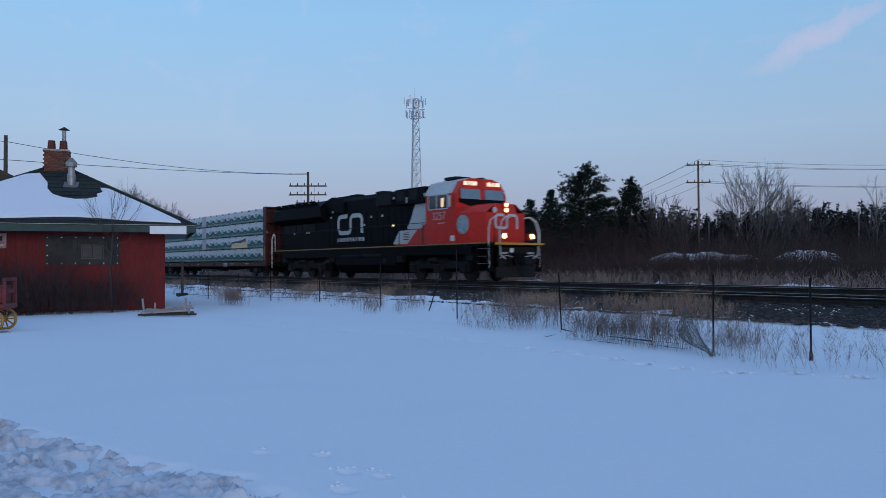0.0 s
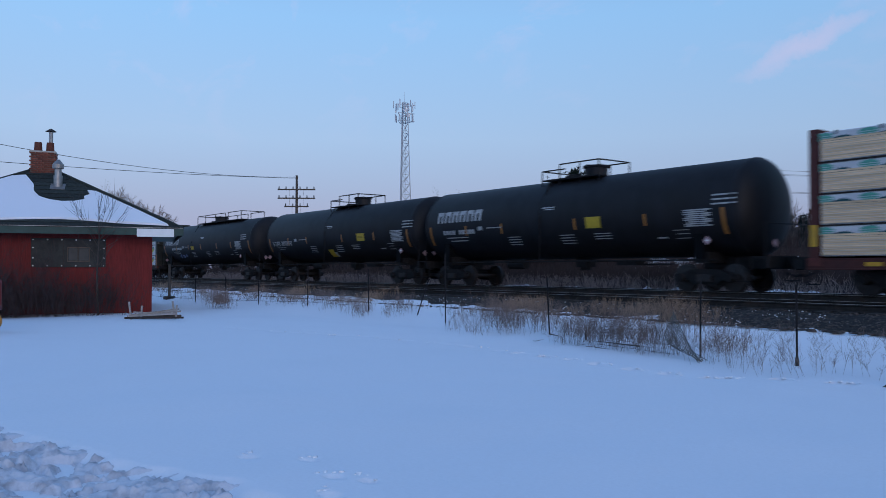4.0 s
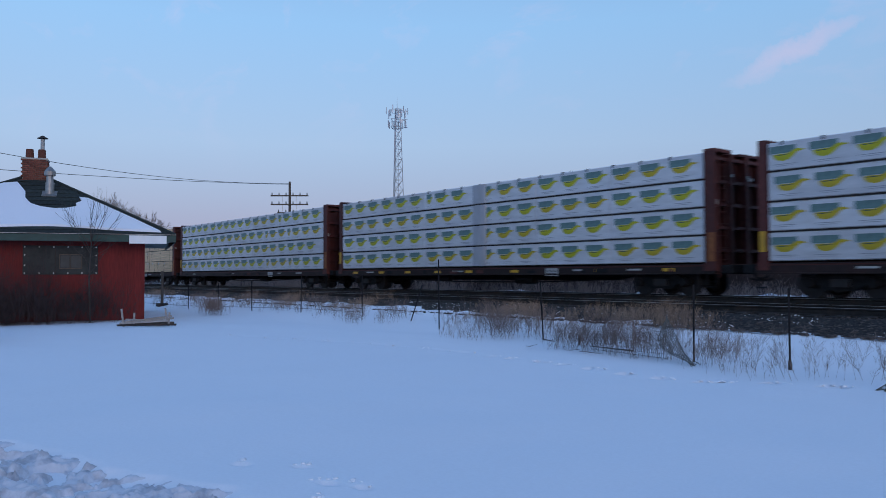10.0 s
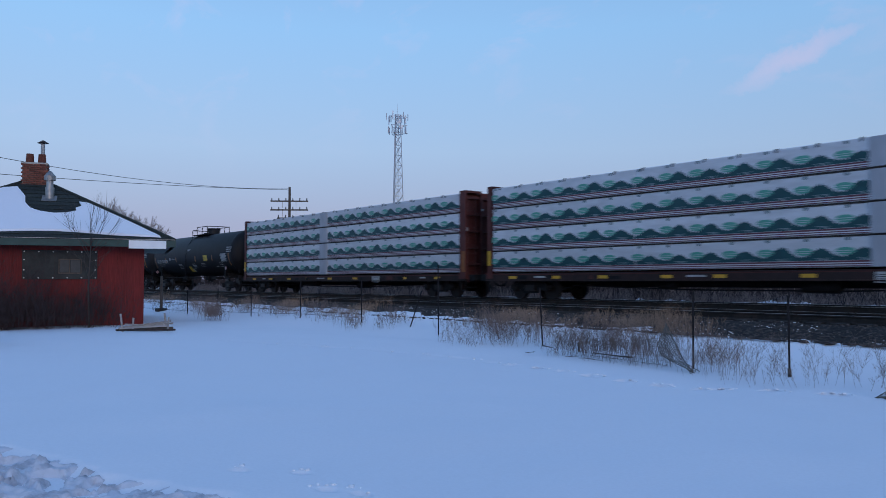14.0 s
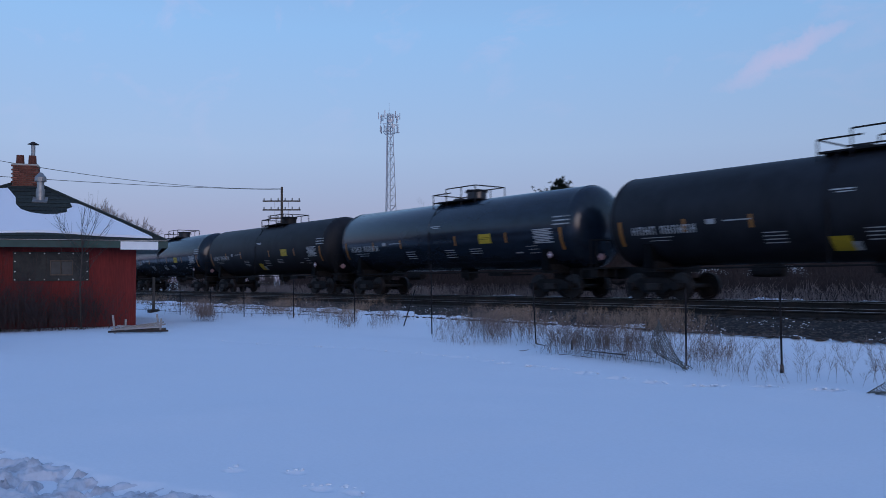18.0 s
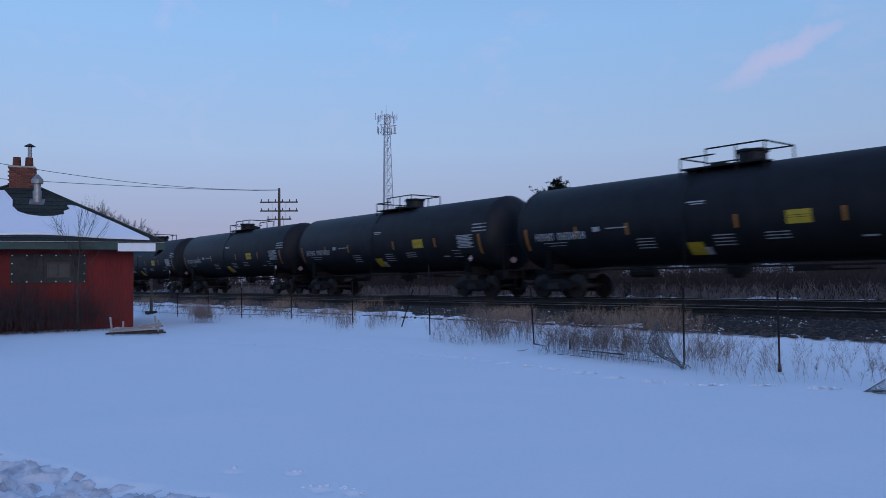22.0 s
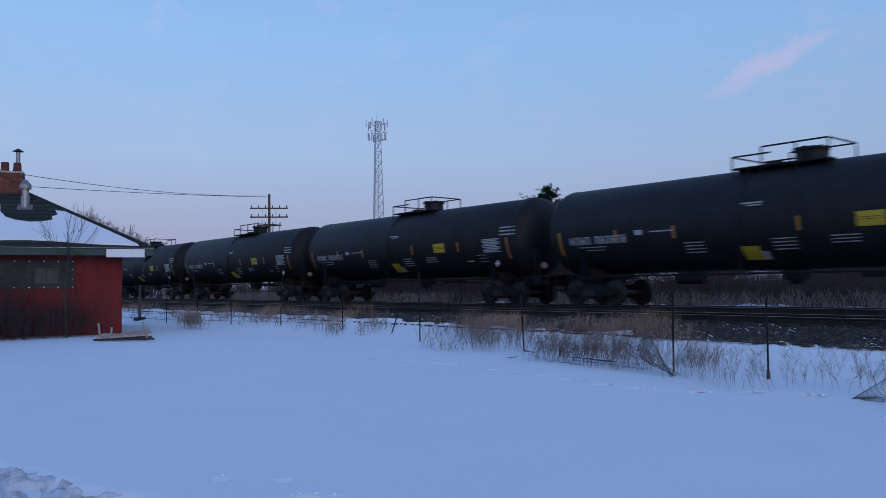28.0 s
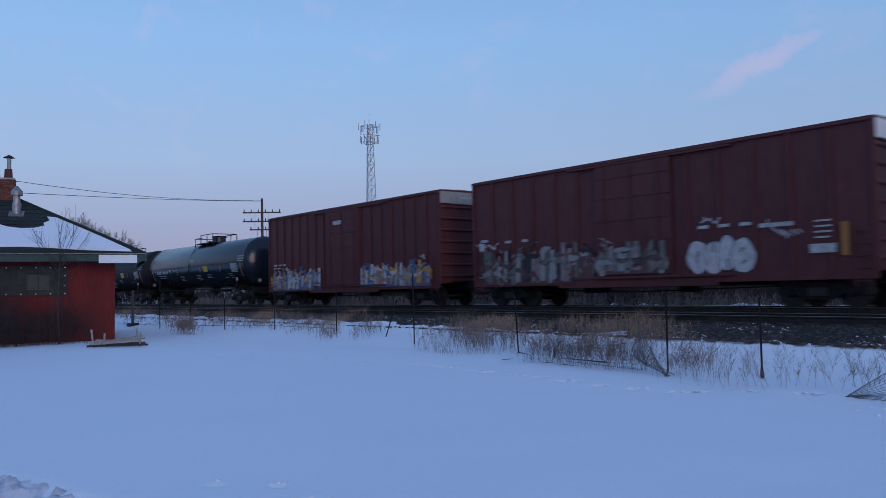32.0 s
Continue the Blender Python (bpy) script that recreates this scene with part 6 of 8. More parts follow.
class Growth:
    """Collects many thin stems into one mesh."""

    def __init__(self):
        self.v, self.f = [], []

    def stem(self, a, b, r0, r1):
        a, b = Vector(a), Vector(b)
        d = (b - a)
        u = d.orthogonal().normalized()
        w = d.cross(u).normalized()
        k = len(self.v)
        for p, r in ((a, r0), (b, r1)):
            for i in range(3):
                t = 2.0944 * i
                self.v.append(tuple(p + (u * math.cos(t) + w * math.sin(t)) * r))
        for i in range(3):
            j = (i + 1) % 3
            self.f.append((k + i, k + j, k + 3 + j, k + 3 + i))

    def leaf(self, p, d, n, length, wide):
        p, d = Vector(p), Vector(d)
        s = d.cross(n).normalized() * wide
        k = len(self.v)
        self.v += [tuple(p - s), tuple(p + s), tuple(p + d * length)]
        self.f.append((k, k + 1, k + 2))

    def weed(self, base, h, rng, r=0.004, lean=0.35, twigs=4):
        a = Vector(base)
        d = Vector((rng.uniform(-lean, lean), rng.uniform(-lean, lean), 1)).normalized()
        m = a + d * h * 0.55
        d2 = (d + Vector((rng.uniform(-0.3, 0.3), rng.uniform(-0.3, 0.3), rng.uniform(-0.25, 0.1)))).normalized()
        e = m + d2 * h * 0.45
        self.stem(a, m, r, r * 0.75)
        self.stem(m, e, r * 0.75, r * 0.3)
        for _ in range(twigs):
            t = rng.uniform(0.3, 0.95)
            p = a.lerp(m, t / 0.55) if t < 0.55 else m.lerp(e, (t - 0.55) / 0.45)
            q = (d * 0.9 + Vector((rng.uniform(-1, 1), rng.uniform(-1, 1), rng.uniform(-0.2, 0.5)))).normalized()
            e2 = p + q * h * rng.uniform(0.14, 0.38)
            self.stem(p, e2, r * 0.75, r * 0.4)
            if twigs > 6:
                q2 = (q + Vector((rng.uniform(-1, 1), rng.uniform(-1, 1), rng.uniform(-0.2, 0.8)))).normalized()
                self.stem(p.lerp(e2, 0.6), p.lerp(e2, 0.6) + q2 * h * rng.uniform(0.06, 0.14), r * 0.45, r * 0.25)

    def branch(self, a, d, length, r, depth, rng, spread=0.6, up=0.15):
        a, d = Vector(a), Vector(d).normalized()
        n = 3
        for i in range(n):
            d = (d + Vector((rng.uniform(-1, 1), rng.uniform(-1, 1), rng.uniform(-1, 1))) * 0.16 + Vector((0, 0, up * 0.3))).normalized()
            b = a + d * length / n
            self.stem(a, b, r * (1 - 0.22 * i), r * (1 - 0.22 * (i + 1)))
            if depth and (i or depth > 2):
                for _ in range(2 if depth > 1 else 3):
                    q = (d + Vector((rng.uniform(-1, 1), rng.uniform(-1, 1), rng.uniform(-0.4, 1))) * spread).normalized()
                    self.branch(b, q, length * rng.uniform(0.45, 0.7), r * 0.45, depth - 1, rng, spread, up)
            a = b

    def mesh(self, name, mat):
        me = bpy.data.meshes.new(name)
        me.from_pydata(self.v, [], self.f)
        me.materials.append(mat)
        return me


def bearing(az, dist, z=0.0):
    a = radians(az)
    return Vector((-math.sin(a) * dist, math.cos(a) * dist, z))


def bare_tree(at, h, seed, label, depth=4, r=None, trunks=1, mat=None, group="bare trees", spread=0.6, lean=0.1):
    rng = random.Random(seed)
    g, crown = Growth(), Growth()
    r = r or h * 0.016
    for k in range(trunks):
        base = Vector((rng.uniform(-0.25, 0.25), rng.uniform(-0.25, 0.25), -0.1)) * (trunks > 1)
        d = Vector((rng.uniform(-lean, lean) * (1 + (trunks > 1) * 2), rng.uniform(-lean, lean), 1)).normalized()
        top = base + d * h * 0.32
        g.stem(base, top, r, r * 0.8)
        q, p, rr = d.copy(), top, r * 0.8
        for i in range(6):
            q = (q + Vector((rng.uniform(-1, 1), rng.uniform(-1, 1), 0.3)) * 0.13).normalized()
            e = p + q * h * 0.105
            g.stem(p, e, rr, rr * 0.8)
            for _ in range(2):
                out = (q * 0.5 + Vector((rng.uniform(-1, 1), rng.uniform(-1, 1), rng.uniform(0.1, 0.8))) * spread * 1.4).normalized()
                crown.branch(p, out, h * rng.uniform(0.18, 0.30) * (1 - 0.06 * i), rr * 0.5, depth - 2, rng, spread)
            p, rr = e, rr * 0.8
        crown.branch(p, q, h * 0.16, rr, 2, rng, spread)
    tree = thing("bare_tree", None, None, label, "tree", group, at=Matrix.Translation(at))
    part("trunk", g.mesh("trunk", mat or BARK), None, tree)
    part("crown", crown.mesh("crown", mat or BARK), None, tree, "bare branching crown")
    return tree


def pine(at, h, seed, label, wide=0.22, first=0.2, blunt=2.6):
    """A ragged pine: tapered trunk, whorls of limbs, tufts of needles with gaps between them."""
    rng = random.Random(seed)
    g, limbs, tufts = Growth(), Growth(), Growth()
    steps = 8
    for i in range(steps):
        g.stem((0.05 * math.sin(i), 0, h * i / steps), (0.05 * math.sin(i + 1), 0, h * (i + 1) / steps), h * 0.02 * (1 - i / steps) + 0.02, h * 0.02 * (1 - (i + 1) / steps) + 0.015)
    z = h * first
    while z < h * 0.985:
        t = (z / h - first) / (1 - first)
        reach = h * wide * (0.6 + 0.5 * min(1, t * 3)) * (1 - t ** blunt) + 0.15
        for k in range(rng.randint(9, 12)):
            a = rng.uniform(0, 6.283)
            length = reach * rng.uniform(0.55, 1.12)
            tip = Vector((math.cos(a) * length, math.sin(a) * length, z + length * rng.uniform(-0.1, 0.4)))
            limbs.stem((0, 0, z), tip, 0.03, 0.01)
            for s in range(max(3, int(length * 5.5))):
                u = rng.uniform(0.25, 1.03)
                c = Vector((0, 0, z)).lerp(tip, u) + Vector((rng.gauss(0, 0.15), rng.gauss(0, 0.15), rng.gauss(0.08, 0.13)))
                for _ in range(22):
                    d = Vector((rng.uniform(-1, 1), rng.uniform(-1, 1), rng.uniform(-0.3, 1.3))).normalized()
                    n = Vector((rng.uniform(-1, 1), rng.uniform(-1, 1), rng.uniform(-1, 1)))
                    tufts.leaf(c + d * rng.uniform(0, 0.12), d, n, rng.uniform(0.12, 0.28), 0.024)
        z += h * rng.uniform(0.026, 0.042)
    tree = thing("pine_tree", None, None, label, "tree", "pines behind the railway", at=Matrix.Translation(at))
    part("trunk", g.mesh("trunk", BARK), None, tree)
    part("limb", limbs.mesh("limb", BARK), None, tree, kind="stuff")
    part("needles", tufts.mesh("needles", NEEDLE), None, tree, "dark green needle tufts")
    return tree


# ---- the red shed beside the track ----
HOUSE = Matrix.Translation((-29.27 - 0.284 * 3.9, 9.05 - 0.959 * 3.9, 0)) @ pose(0, 0, 0, rz=73.5)


def shed():
    rng = random.Random(5)
    h = thing("wooden_shed", None, None, "red board shed with a snow-covered hip roof and boarded window", "shed", at=HOUSE)
    w, d, e, a, o = 3.9, 7.8, 2.85, 5.55, 1.0
    for name, c, s in (("front_wall", (0, 0.1, e / 2), (w * 2 - 0.02, 0.16, e)), ("back_wall", (0, d - 0.1, e / 2), (w * 2, 0.2, e)), ("side_wall", (-w + 0.1, d / 2, e / 2), (0.2, d - 0.44, e)), ("side_wall", (w - 0.1, d / 2, e / 2), (0.2, d - 0.44, e))):
        part(name, box(c, s), RED_WALL, h)
    n = 26
    bw = 2 * w / n
    for i in range(n):
        x = -w + bw * (i + 0.5)
        part("board", box((x, 0.005 - rng.uniform(0, 0.012), e / 2 - 0.02), (bw - 0.012, 0.03, e - 0.1)), RED_WALL, h)
        if i:
            part("batten", box((x - bw / 2, -0.016, e / 2 - 0.02), (0.035, 0.03, e - 0.1)), RED_WALL, h)
    part("corner_board", box((w - 0.05, -0.02, e / 2), (0.12, 0.05, e)), RED_WALL, h)
    # roof
    z0 = e + 0.14
    bm = bmesh.new()
    base = [bm.verts.new(p) for p in ((-w - o, -o, z0), (w + o, -o, z0), (w + o, d + o, z0), (-w - o, d + o, z0))]
    top = bm.verts.new((0, d / 2, a))
    bm.faces.new(base[::-1])
    for i in range(4):
        bm.faces.new((base[i], base[(i + 1) % 4], top))
    roof = part("roof", bm, SHINGLE, h, "dark shingle hip roof")

    def on(x, v, lift=0.0):
        return (x, -o + (d / 2 + o) * v, z0 + (a - z0) * v + lift)
    for i in range(15):
        v = 0.02 + i * 0.065
        if v > 0.95:
            break
        half = (w + o) * (1 - v) - 0.05
        slope = math.degrees(math.atan2(a - z0, d / 2 + o))
        part("shingle_course", box(on(0, v, 0.015), (half * 2, 0.30, 0.02), rx=slope), SHINGLE, roof)
    for s in (-1, 1):
        part("hip_cap", pipe([on(s * (w + o), 0.0, 0.02), on(0, 1.0, 0.03)], 0.06, 6), SHINGLE, roof)
    # snow blanket with a melted patch below the chimney
    outline = [(-4.6, 0.045), (-3.6, 0.05), (-2.6, 0.046), (-1.6, 0.062), (-0.8, 0.075), (0.2, 0.095), (1.0, 0.10), (1.8, 0.085), (2.6, 0.06), (3.4, 0.045), (4.45, 0.03), (3.5, 0.235), (2.6, 0.42), (1.98, 0.545), (1.66, 0.56), (1.78, 0.49), (1.58, 0.45), (1.62, 0.40), (1.3, 0.365), (0.9, 0.355), (0.45, 0.38), (0.1, 0.43), (-0.12, 0.52), (-0.18, 0.63), (-0.55, 0.80), (-1.0, 0.775), (-1.6, 0.655), (-2.6, 0.45), (-3.7, 0.23)]
    sn = bmesh.new()
    low = [sn.verts.new(on(x, v, 0.02)) for x, v in outline]
    mid = Vector((sum(p[0] for p in outline) / len(outline), 0.2))
    high = [sn.verts.new(on(x * 0.985 + mid.x * 0.015, v * 0.985 + 0.003, 0.10)) for x, v in outline]
    sn.faces.new(high)
    for i in range(len(low)):
        j = (i + 1) % len(low)
        sn.faces.new((low[i], low[j], high[j], high[i]))
    part("roof_snow", sn, SNOW, roof, "thick snow on the roof with a melted patch", smooth=True)
    sl = bmesh.new()
    side = [(w + o - 0.2, -o + 0.35), (w + o - 0.2, d + o - 0.3), (0.6, d / 2 + 0.2), (0.6, d / 2 - 0.2)]
    hi = [sl.verts.new((x, y, z0 + (a - z0) * (1 - x / (w + o)) + 0.09)) for x, y in side]
    lo = [sl.verts.new((x, y, z0 + (a - z0) * (1 - x / (w + o)) + 0.02)) for x, y in side]
    sl.faces.new(hi)
    for i in range(4):
        sl.faces.new((lo[i], lo[(i + 1) % 4], hi[(i + 1) % 4], hi[i]))
    part("roof_snow", sl, SNOW, roof)
    # eaves
    part("soffit", box((0, d / 2, e + 0.02), (2 * (w + o) - 0.1, d + 2 * o - 0.1, 0.04)), GREEN_TRIM, h)
    part("fascia", boxes((((0, -o - 0.015, e + 0.02), (2 * (w + o), 0.03, 0.24)),)), GREEN_TRIM, h, "dark green fascia board")
    part("side_fascia", box((w + o + 0.015, d / 2, e + 0.02), (0.03, d + 2 * o, 0.24)), GREEN_TRIM, h)
    part("drip_edge", box((0, -o - 0.035, e + 0.158), (2 * (w + o) + 0.02, 0.045, 0.014)), GALV, h, "pale metal drip edge")
    part("white_board", box((4.0, -o - 0.05, e - 0.02), (1.22, 0.03, 0.28)), SIGN_PANEL, h, "blank white sign board")
    # boarded window
    win = part("window_panel", box((1.02, -0.055, 2.13), (2.36, 0.03, 1.0)), BOARDED, h, "dark weathered clear panel over a window", at=pose(0.17, 0, 0))
    part("sash", boxes([((1.31, -0.075, 2.08), (0.03, 0.02, 0.5)), ((1.68, -0.075, 2.08), (0.03, 0.02, 0.5)), ((0.98, -0.075, 2.08), (0.03, 0.02, 0.5)), ((1.33, -0.075, 2.32), (0.73, 0.02, 0.03)), ((1.33, -0.075, 1.84), (0.73, 0.02, 0.04))]), POLE_WOOD, win)
    part("panes", boxes([((1.15, -0.072, 2.08), (0.28, 0.01, 0.42)), ((1.50, -0.072, 2.08), (0.30, 0.01, 0.42))]), DULL_PANE, win)
    part("panel_seam", box((0.85, -0.072, 2.13), (0.02, 0.01, 1.04)), DARK_GAP, win)
    for i in range(6):
        for z in (1.68, 2.58):
            part("washer", shared("washer", lambda: mesh_of("washer", cyl((0, -0.075, 0), (0, -0.06, 0), 0.022, seg=8), SIGN_PANEL)), None, win, at=pose(-0.10 + 0.448 * i, 0, z))
    for z in (1.95, 2.3):
        for x in (-0.10, 2.14):
            part("washer", SHARED["washer"], None, win, at=pose(x, 0, z))
    sg = part("wall_sign", box((-2.05, -0.05, 2.48), (0.62, 0.03, 0.5)), PINK_SIGN, h, "faded pink notice", at=pose(0.56, -0.02, -0.03))
    part("sign_picture", box((-2.0, -0.068, 2.56), (0.28, 0.01, 0.16)), DARK_GAP, sg)
    part("sign_bars", boxes([((-2.02, -0.068, 2.36 - 0.05 * i), (0.4, 0.01, 0.02)) for i in range(2)]), SIGN_PANEL, sg)
    # chimney of single bricks
    cx, cy = -0.02, d / 2 - 0.25
    ch = part("chimney", box((cx, cy, 5.3), (0.84, 0.72, 1.5)), MORTAR, h, "old brick chimney")
    bk = shared("brick", lambda: mesh_of("brick", box((0, 0, 0), (0.205, 0.07, 0.062), bevel=0.006), BRICK))
    for r in range(19):
        z = 4.62 + 0.077 * r
        for i in range(4):
            x = cx - 0.36 + 0.217 * i + (0.08 if r % 2 else 0)
            if x < cx + 0.42:
                part("brick", bk, None, ch, at=pose(x, cy - 0.35 - rng.uniform(0, 0.015), z, rz=rng.uniform(-2, 2)))
        for i in range(3):
            part("brick", bk, None, ch, at=pose(cx + 0.415, cy - 0.22 + 0.22 * i + (0.1 if r % 2 else 0), z, rz=90))
    part("chimney_cap", box((cx, cy, 6.05), (0.94, 0.80, 0.09), bevel=0.03), CONCRETE, ch, "crumbling mortar cap")
    for x in (cx - 0.20, cx + 0.22):
        part("clay_pot", cyl((x, cy, 6.08), (x, cy, 6.46), 0.155, 0.13, seg=12), BRICK, ch, "dark clay pot")
    part("flue_pipe", cyl((cx + 0.24, cy, 6.44), (cx + 0.24, cy, 6.88), 0.075, seg=12), GALV, ch)
    part("flue_cap", cyl((cx + 0.24, cy, 6.90), (cx + 0.24, cy, 7.01), 0.21, 0.03, seg=14), DARK_METAL, ch)
    # round metal vent
    vx, vy = 0.62, 2.15
    vz = z0 + (a - z0) * (vy + o) / (d / 2 + o)
    vent = part("roof_vent", cyl((vx, vy, vz - 0.2), (vx, vy, vz + 0.40), 0.155, seg=18), GALV, h, "galvanised round roof vent", smooth=True)
    part("vent_flashing", box((vx, vy - 0.1, vz - 0.02), (0.5, 0.5, 0.03), rx=28), GALV, vent)
    part("vent_neck", cyl((vx, vy, vz + 0.40), (vx, vy, vz + 0.68), 0.12, seg=18), GALV, vent)
    part("vent_hood", cyl((vx, vy, vz + 0.66), (vx, vy, vz + 0.82), 0.20, seg=18), GALV, vent)
    part("vent_cone", cyl((vx, vy, vz + 0.82), (vx, vy, vz + 1.0), 0.20, 0.05, seg=18), GALV, vent)
    return h


shed()

# shrubs along the shed and a young bare tree by its window
rng = random.Random(21)
g = Growth()
for i in range(2300):
    x, y = rng.uniform(-5.5, 3.5), -rng.uniform(0.25, 1.7)
    if rng.random() < 0.25 + 0.2 * x and x > -0.5:
        continue
    p = HOUSE @ Vector((x, y, 0))
    hgt = rng.uniform(0.35, 1.5) * (1.1 if x < 1 else 0.95) * (1 + 0.55 * noise.noise((x * 1.3, 0, 0))) * (1.45 if rng.random() < 0.12 else 1.0)
    g.weed((p.x, p.y, -0.02), hgt, rng, 0.0044, 0.5, 12)
thing("shrub", g.mesh("shrub", SHRUB_TWIG), None, "dense bare red-brown shrubs against the shed", "shrub", kind="stuff")
p = HOUSE @ Vector((2.2, -1.25, 0))
g = Growth()
rng = random.Random(8)
for k, (dx, dz) in enumerate(((-0.75, 1.0), (-0.4, 1.45), (0.05, 1.75), (0.45, 1.3), (0.85, 0.85), (-0.15, 1.5), (0.25, 1.6), (-0.9, 0.75), (0.6, 1.1))):
    g.branch((0, 0, 2.3 + 0.06 * k), (dx * 1.3, rng.uniform(-0.4, 0.4), dz), 1.2, 0.012, 1, rng, 0.55, 0.4)
for k in range(7):
    g.branch((0, 0, 1.2 + 0.25 * k), (rng.uniform(-1, 1), rng.uniform(-1, 0.2), 0.5), 0.9, 0.009, 1, rng, 0.7, 0.3)
tr = Growth()
tr.stem((0, 0, -0.1), (-0.05, 0, 1.4), 0.04, 0.034)
tr.stem((-0.05, 0, 1.4), (0, 0, 2.5), 0.034, 0.024)
tr.stem((0, 0, 2.5), (0.02, 0, 3.0), 0.024, 0.014)
tree = thing("young_tree", None, None, "slim bare young tree before the shed window", "tree", at=Matrix.Translation((p.x, p.y, 0)) @ pose(0, 0, 0, rz=73.5))
part("trunk", tr.mesh("trunk", BARK), None, tree)
part("crown", g.mesh("crown", BARK), None, tree)

# old baggage cart
ct = thing("baggage_cart", None, None, "old dark red baggage cart with yellow spoked wheels", "cart", at=Matrix.Translation((-22.1, 2.40, 0)) @ pose(0, 0, 0, rz=66))
part("cart_bed", box((0, 0, 0.62), (1.5, 0.9, 0.12), bevel=0.02), CART_RED, ct)
for x in (-0.70, 0.70):
    part("end_rack", boxes((((x, 0, 1.26), (0.06, 0.9, 0.08)), ((x, -0.40, 0.94), (0.07, 0.07, 0.6)), ((x, 0.40, 0.94), (0.07, 0.07, 0.6)), ((x, 0, 0.98), (0.04, 0.8, 0.1)))), CART_RED, ct, "dark red end rack")
part("crate", box((0.1, 0.05, 0.90), (1.05, 0.7, 0.42), bevel=0.02), CART_RED, ct)
part("crate_trim", boxes([((0.35, -0.315, 0.94), (0.42, 0.02, 0.02)), ((0.35, -0.315, 0.80), (0.42, 0.02, 0.02)), ((0.15, -0.315, 0.87), (0.02, 0.02, 0.14)), ((0.55, -0.315, 0.87), (0.02, 0.02, 0.14))]), WHITE, ct)
part("cart_axle", boxes((((-0.45, 0, 0.42), (0.08, 0.9, 0.08)), ((0.45, 0, 0.42), (0.08, 0.9, 0.08)))), DARK_METAL, ct)


def spoked_wheel(r):
    bm = bmesh.new()
    n = 20
    for i in range(n):
        t0, t1 = 6.2832 * i / n, 6.2832 * (i + 1) / n
        bm_cyl(bm, (r * math.cos(t0), 0, r * math.sin(t0)), (r * math.cos(t1), 0, r * math.sin(t1)), 0.035, seg=6)
    for i in range(10):
        t = 6.2832 * i / 10
        bm_cyl(bm, (0, 0, 0), (r * math.cos(t), 0, r * math.sin(t)), 0.018, seg=5)
    bm_cyl(bm, (0, -0.07, 0), (0, 0.07, 0), 0.06, seg=10)
    return mesh_of("wheel", bm, CART_YELLOW)


wm = spoked_wheel(0.25)
for x in (-0.45, 0.45):
    for y in (-0.50, 0.50):
        part("wheel", wm, None, ct, "yellow spoked wheel", at=pose(x, y, 0.28))
part("base_plank", box((0.1, -0.5, 0.0), (1.9, 0.3, 0.05)), DARK_METAL, ct)

# low wooden frame lying in the snow
fr = thing("wooden_sled", None, None, "snow-dusted low wooden sled with upright stakes", "sled", at=Matrix.Translation((-25.1, 7.85, 0.03)) @ pose(0, 0, 0, rz=62) @ Matrix.Diagonal((0.82, 0.9, 0.95, 1)))
part("rail", box((0.1, -0.5, 0.06), (2.1, 0.07, 0.06), bevel=0.01), DARK_METAL, fr, "dark rusty bottom rail")
part("rail", box((-0.05, 0.45, 0.06), (1.9, 0.08, 0.09), bevel=0.01), POLE_WOOD, fr, "dark weathered bottom rail")
for c, size, turn, tilt in (((0.0, -0.44, 0.15), (1.7, 0.12, 0.05), 4, -2), ((0.1, -0.1, 0.19), (1.75, 0.11, 0.05), 14, -3), ((-0.1, 0.30, 0.17), (1.5, 0.12, 0.05), -9, 2), ((0.25, 0.05, 0.24), (1.3, 0.10, 0.05), 24, -5)):
    part("plank", box(c, size, rz=turn, ry=tilt), GREY_WOOD, fr, "snow-whitened plank")
for x, y, hh, tilt in ((-0.75, -0.5, 0.58, -8), (-0.5, 0.2, 0.42, 2), (0.62, 0.45, 0.56, -9), (0.85, -0.3, 0.45, 5)):
    part("stake", box((x, y, hh / 2), (0.06, 0.06, hh), ry=tilt), GREY_WOOD, fr)

# ---- fence of steel posts between the snow field and the railway ----
FENCE = ((-6.75, 12.19, 1.30, 0), (-8.48, 12.11, 1.36, 0.5), (-13.27, 13.17, 1.32, -2.5), (-17.28, 13.2, 1.90, -0.4), (-19.53, 13.82, 1.15, 19), (-22.41, 13.94, 1.37, 0), (-26.6, 13.9, 1.40, 0.6), (-30.27, 13.62, 1.21, -0.5), (-33.3, 13.45, 1.15, 0), (-36.32, 13.22, 1.10, 0), (-43.5, 13.0, 1.2, 0))
fence = thing("wire_fence", None, None, "broken wire fence on thin rusty steel posts", "fence")
for i, (x, y, hh, tilt) in enumerate(FENCE):
    z = ground_height(x, y) - 0.1
    post = shared(f"post{hh}", lambda: mesh_of("post", boxes((((0, 0, (hh + 0.1) / 2), (0.032, 0.010, hh + 0.1)), ((0, 0.016, (hh + 0.1) / 2), (0.010, 0.03, hh + 0.1)))), POST_METAL))
    part("post", post, None, fence, "leaning rusty post" if abs(tilt) > 5 else "", at=pose(x, y, z, ry=tilt, rz=30))
part("post_foot", cyl((-6.75, 12.19, -0.05), (-6.75, 12.19, 0.16), 0.03, seg=8), DARK_METAL, fence)
part("short_stake", box((-11.95, 12.95, 0.08), (0.035, 0.035, 0.32)), DARK_METAL, fence)
part("fallen_bar", pipe([(-13.2, 13.1, 0.07), (-12.4, 13.0, -0.0), (-11.6, 12.9, 0.02), (-10.3, 12.7, 0.04)], 0.018, 5), DARK_METAL, fence)
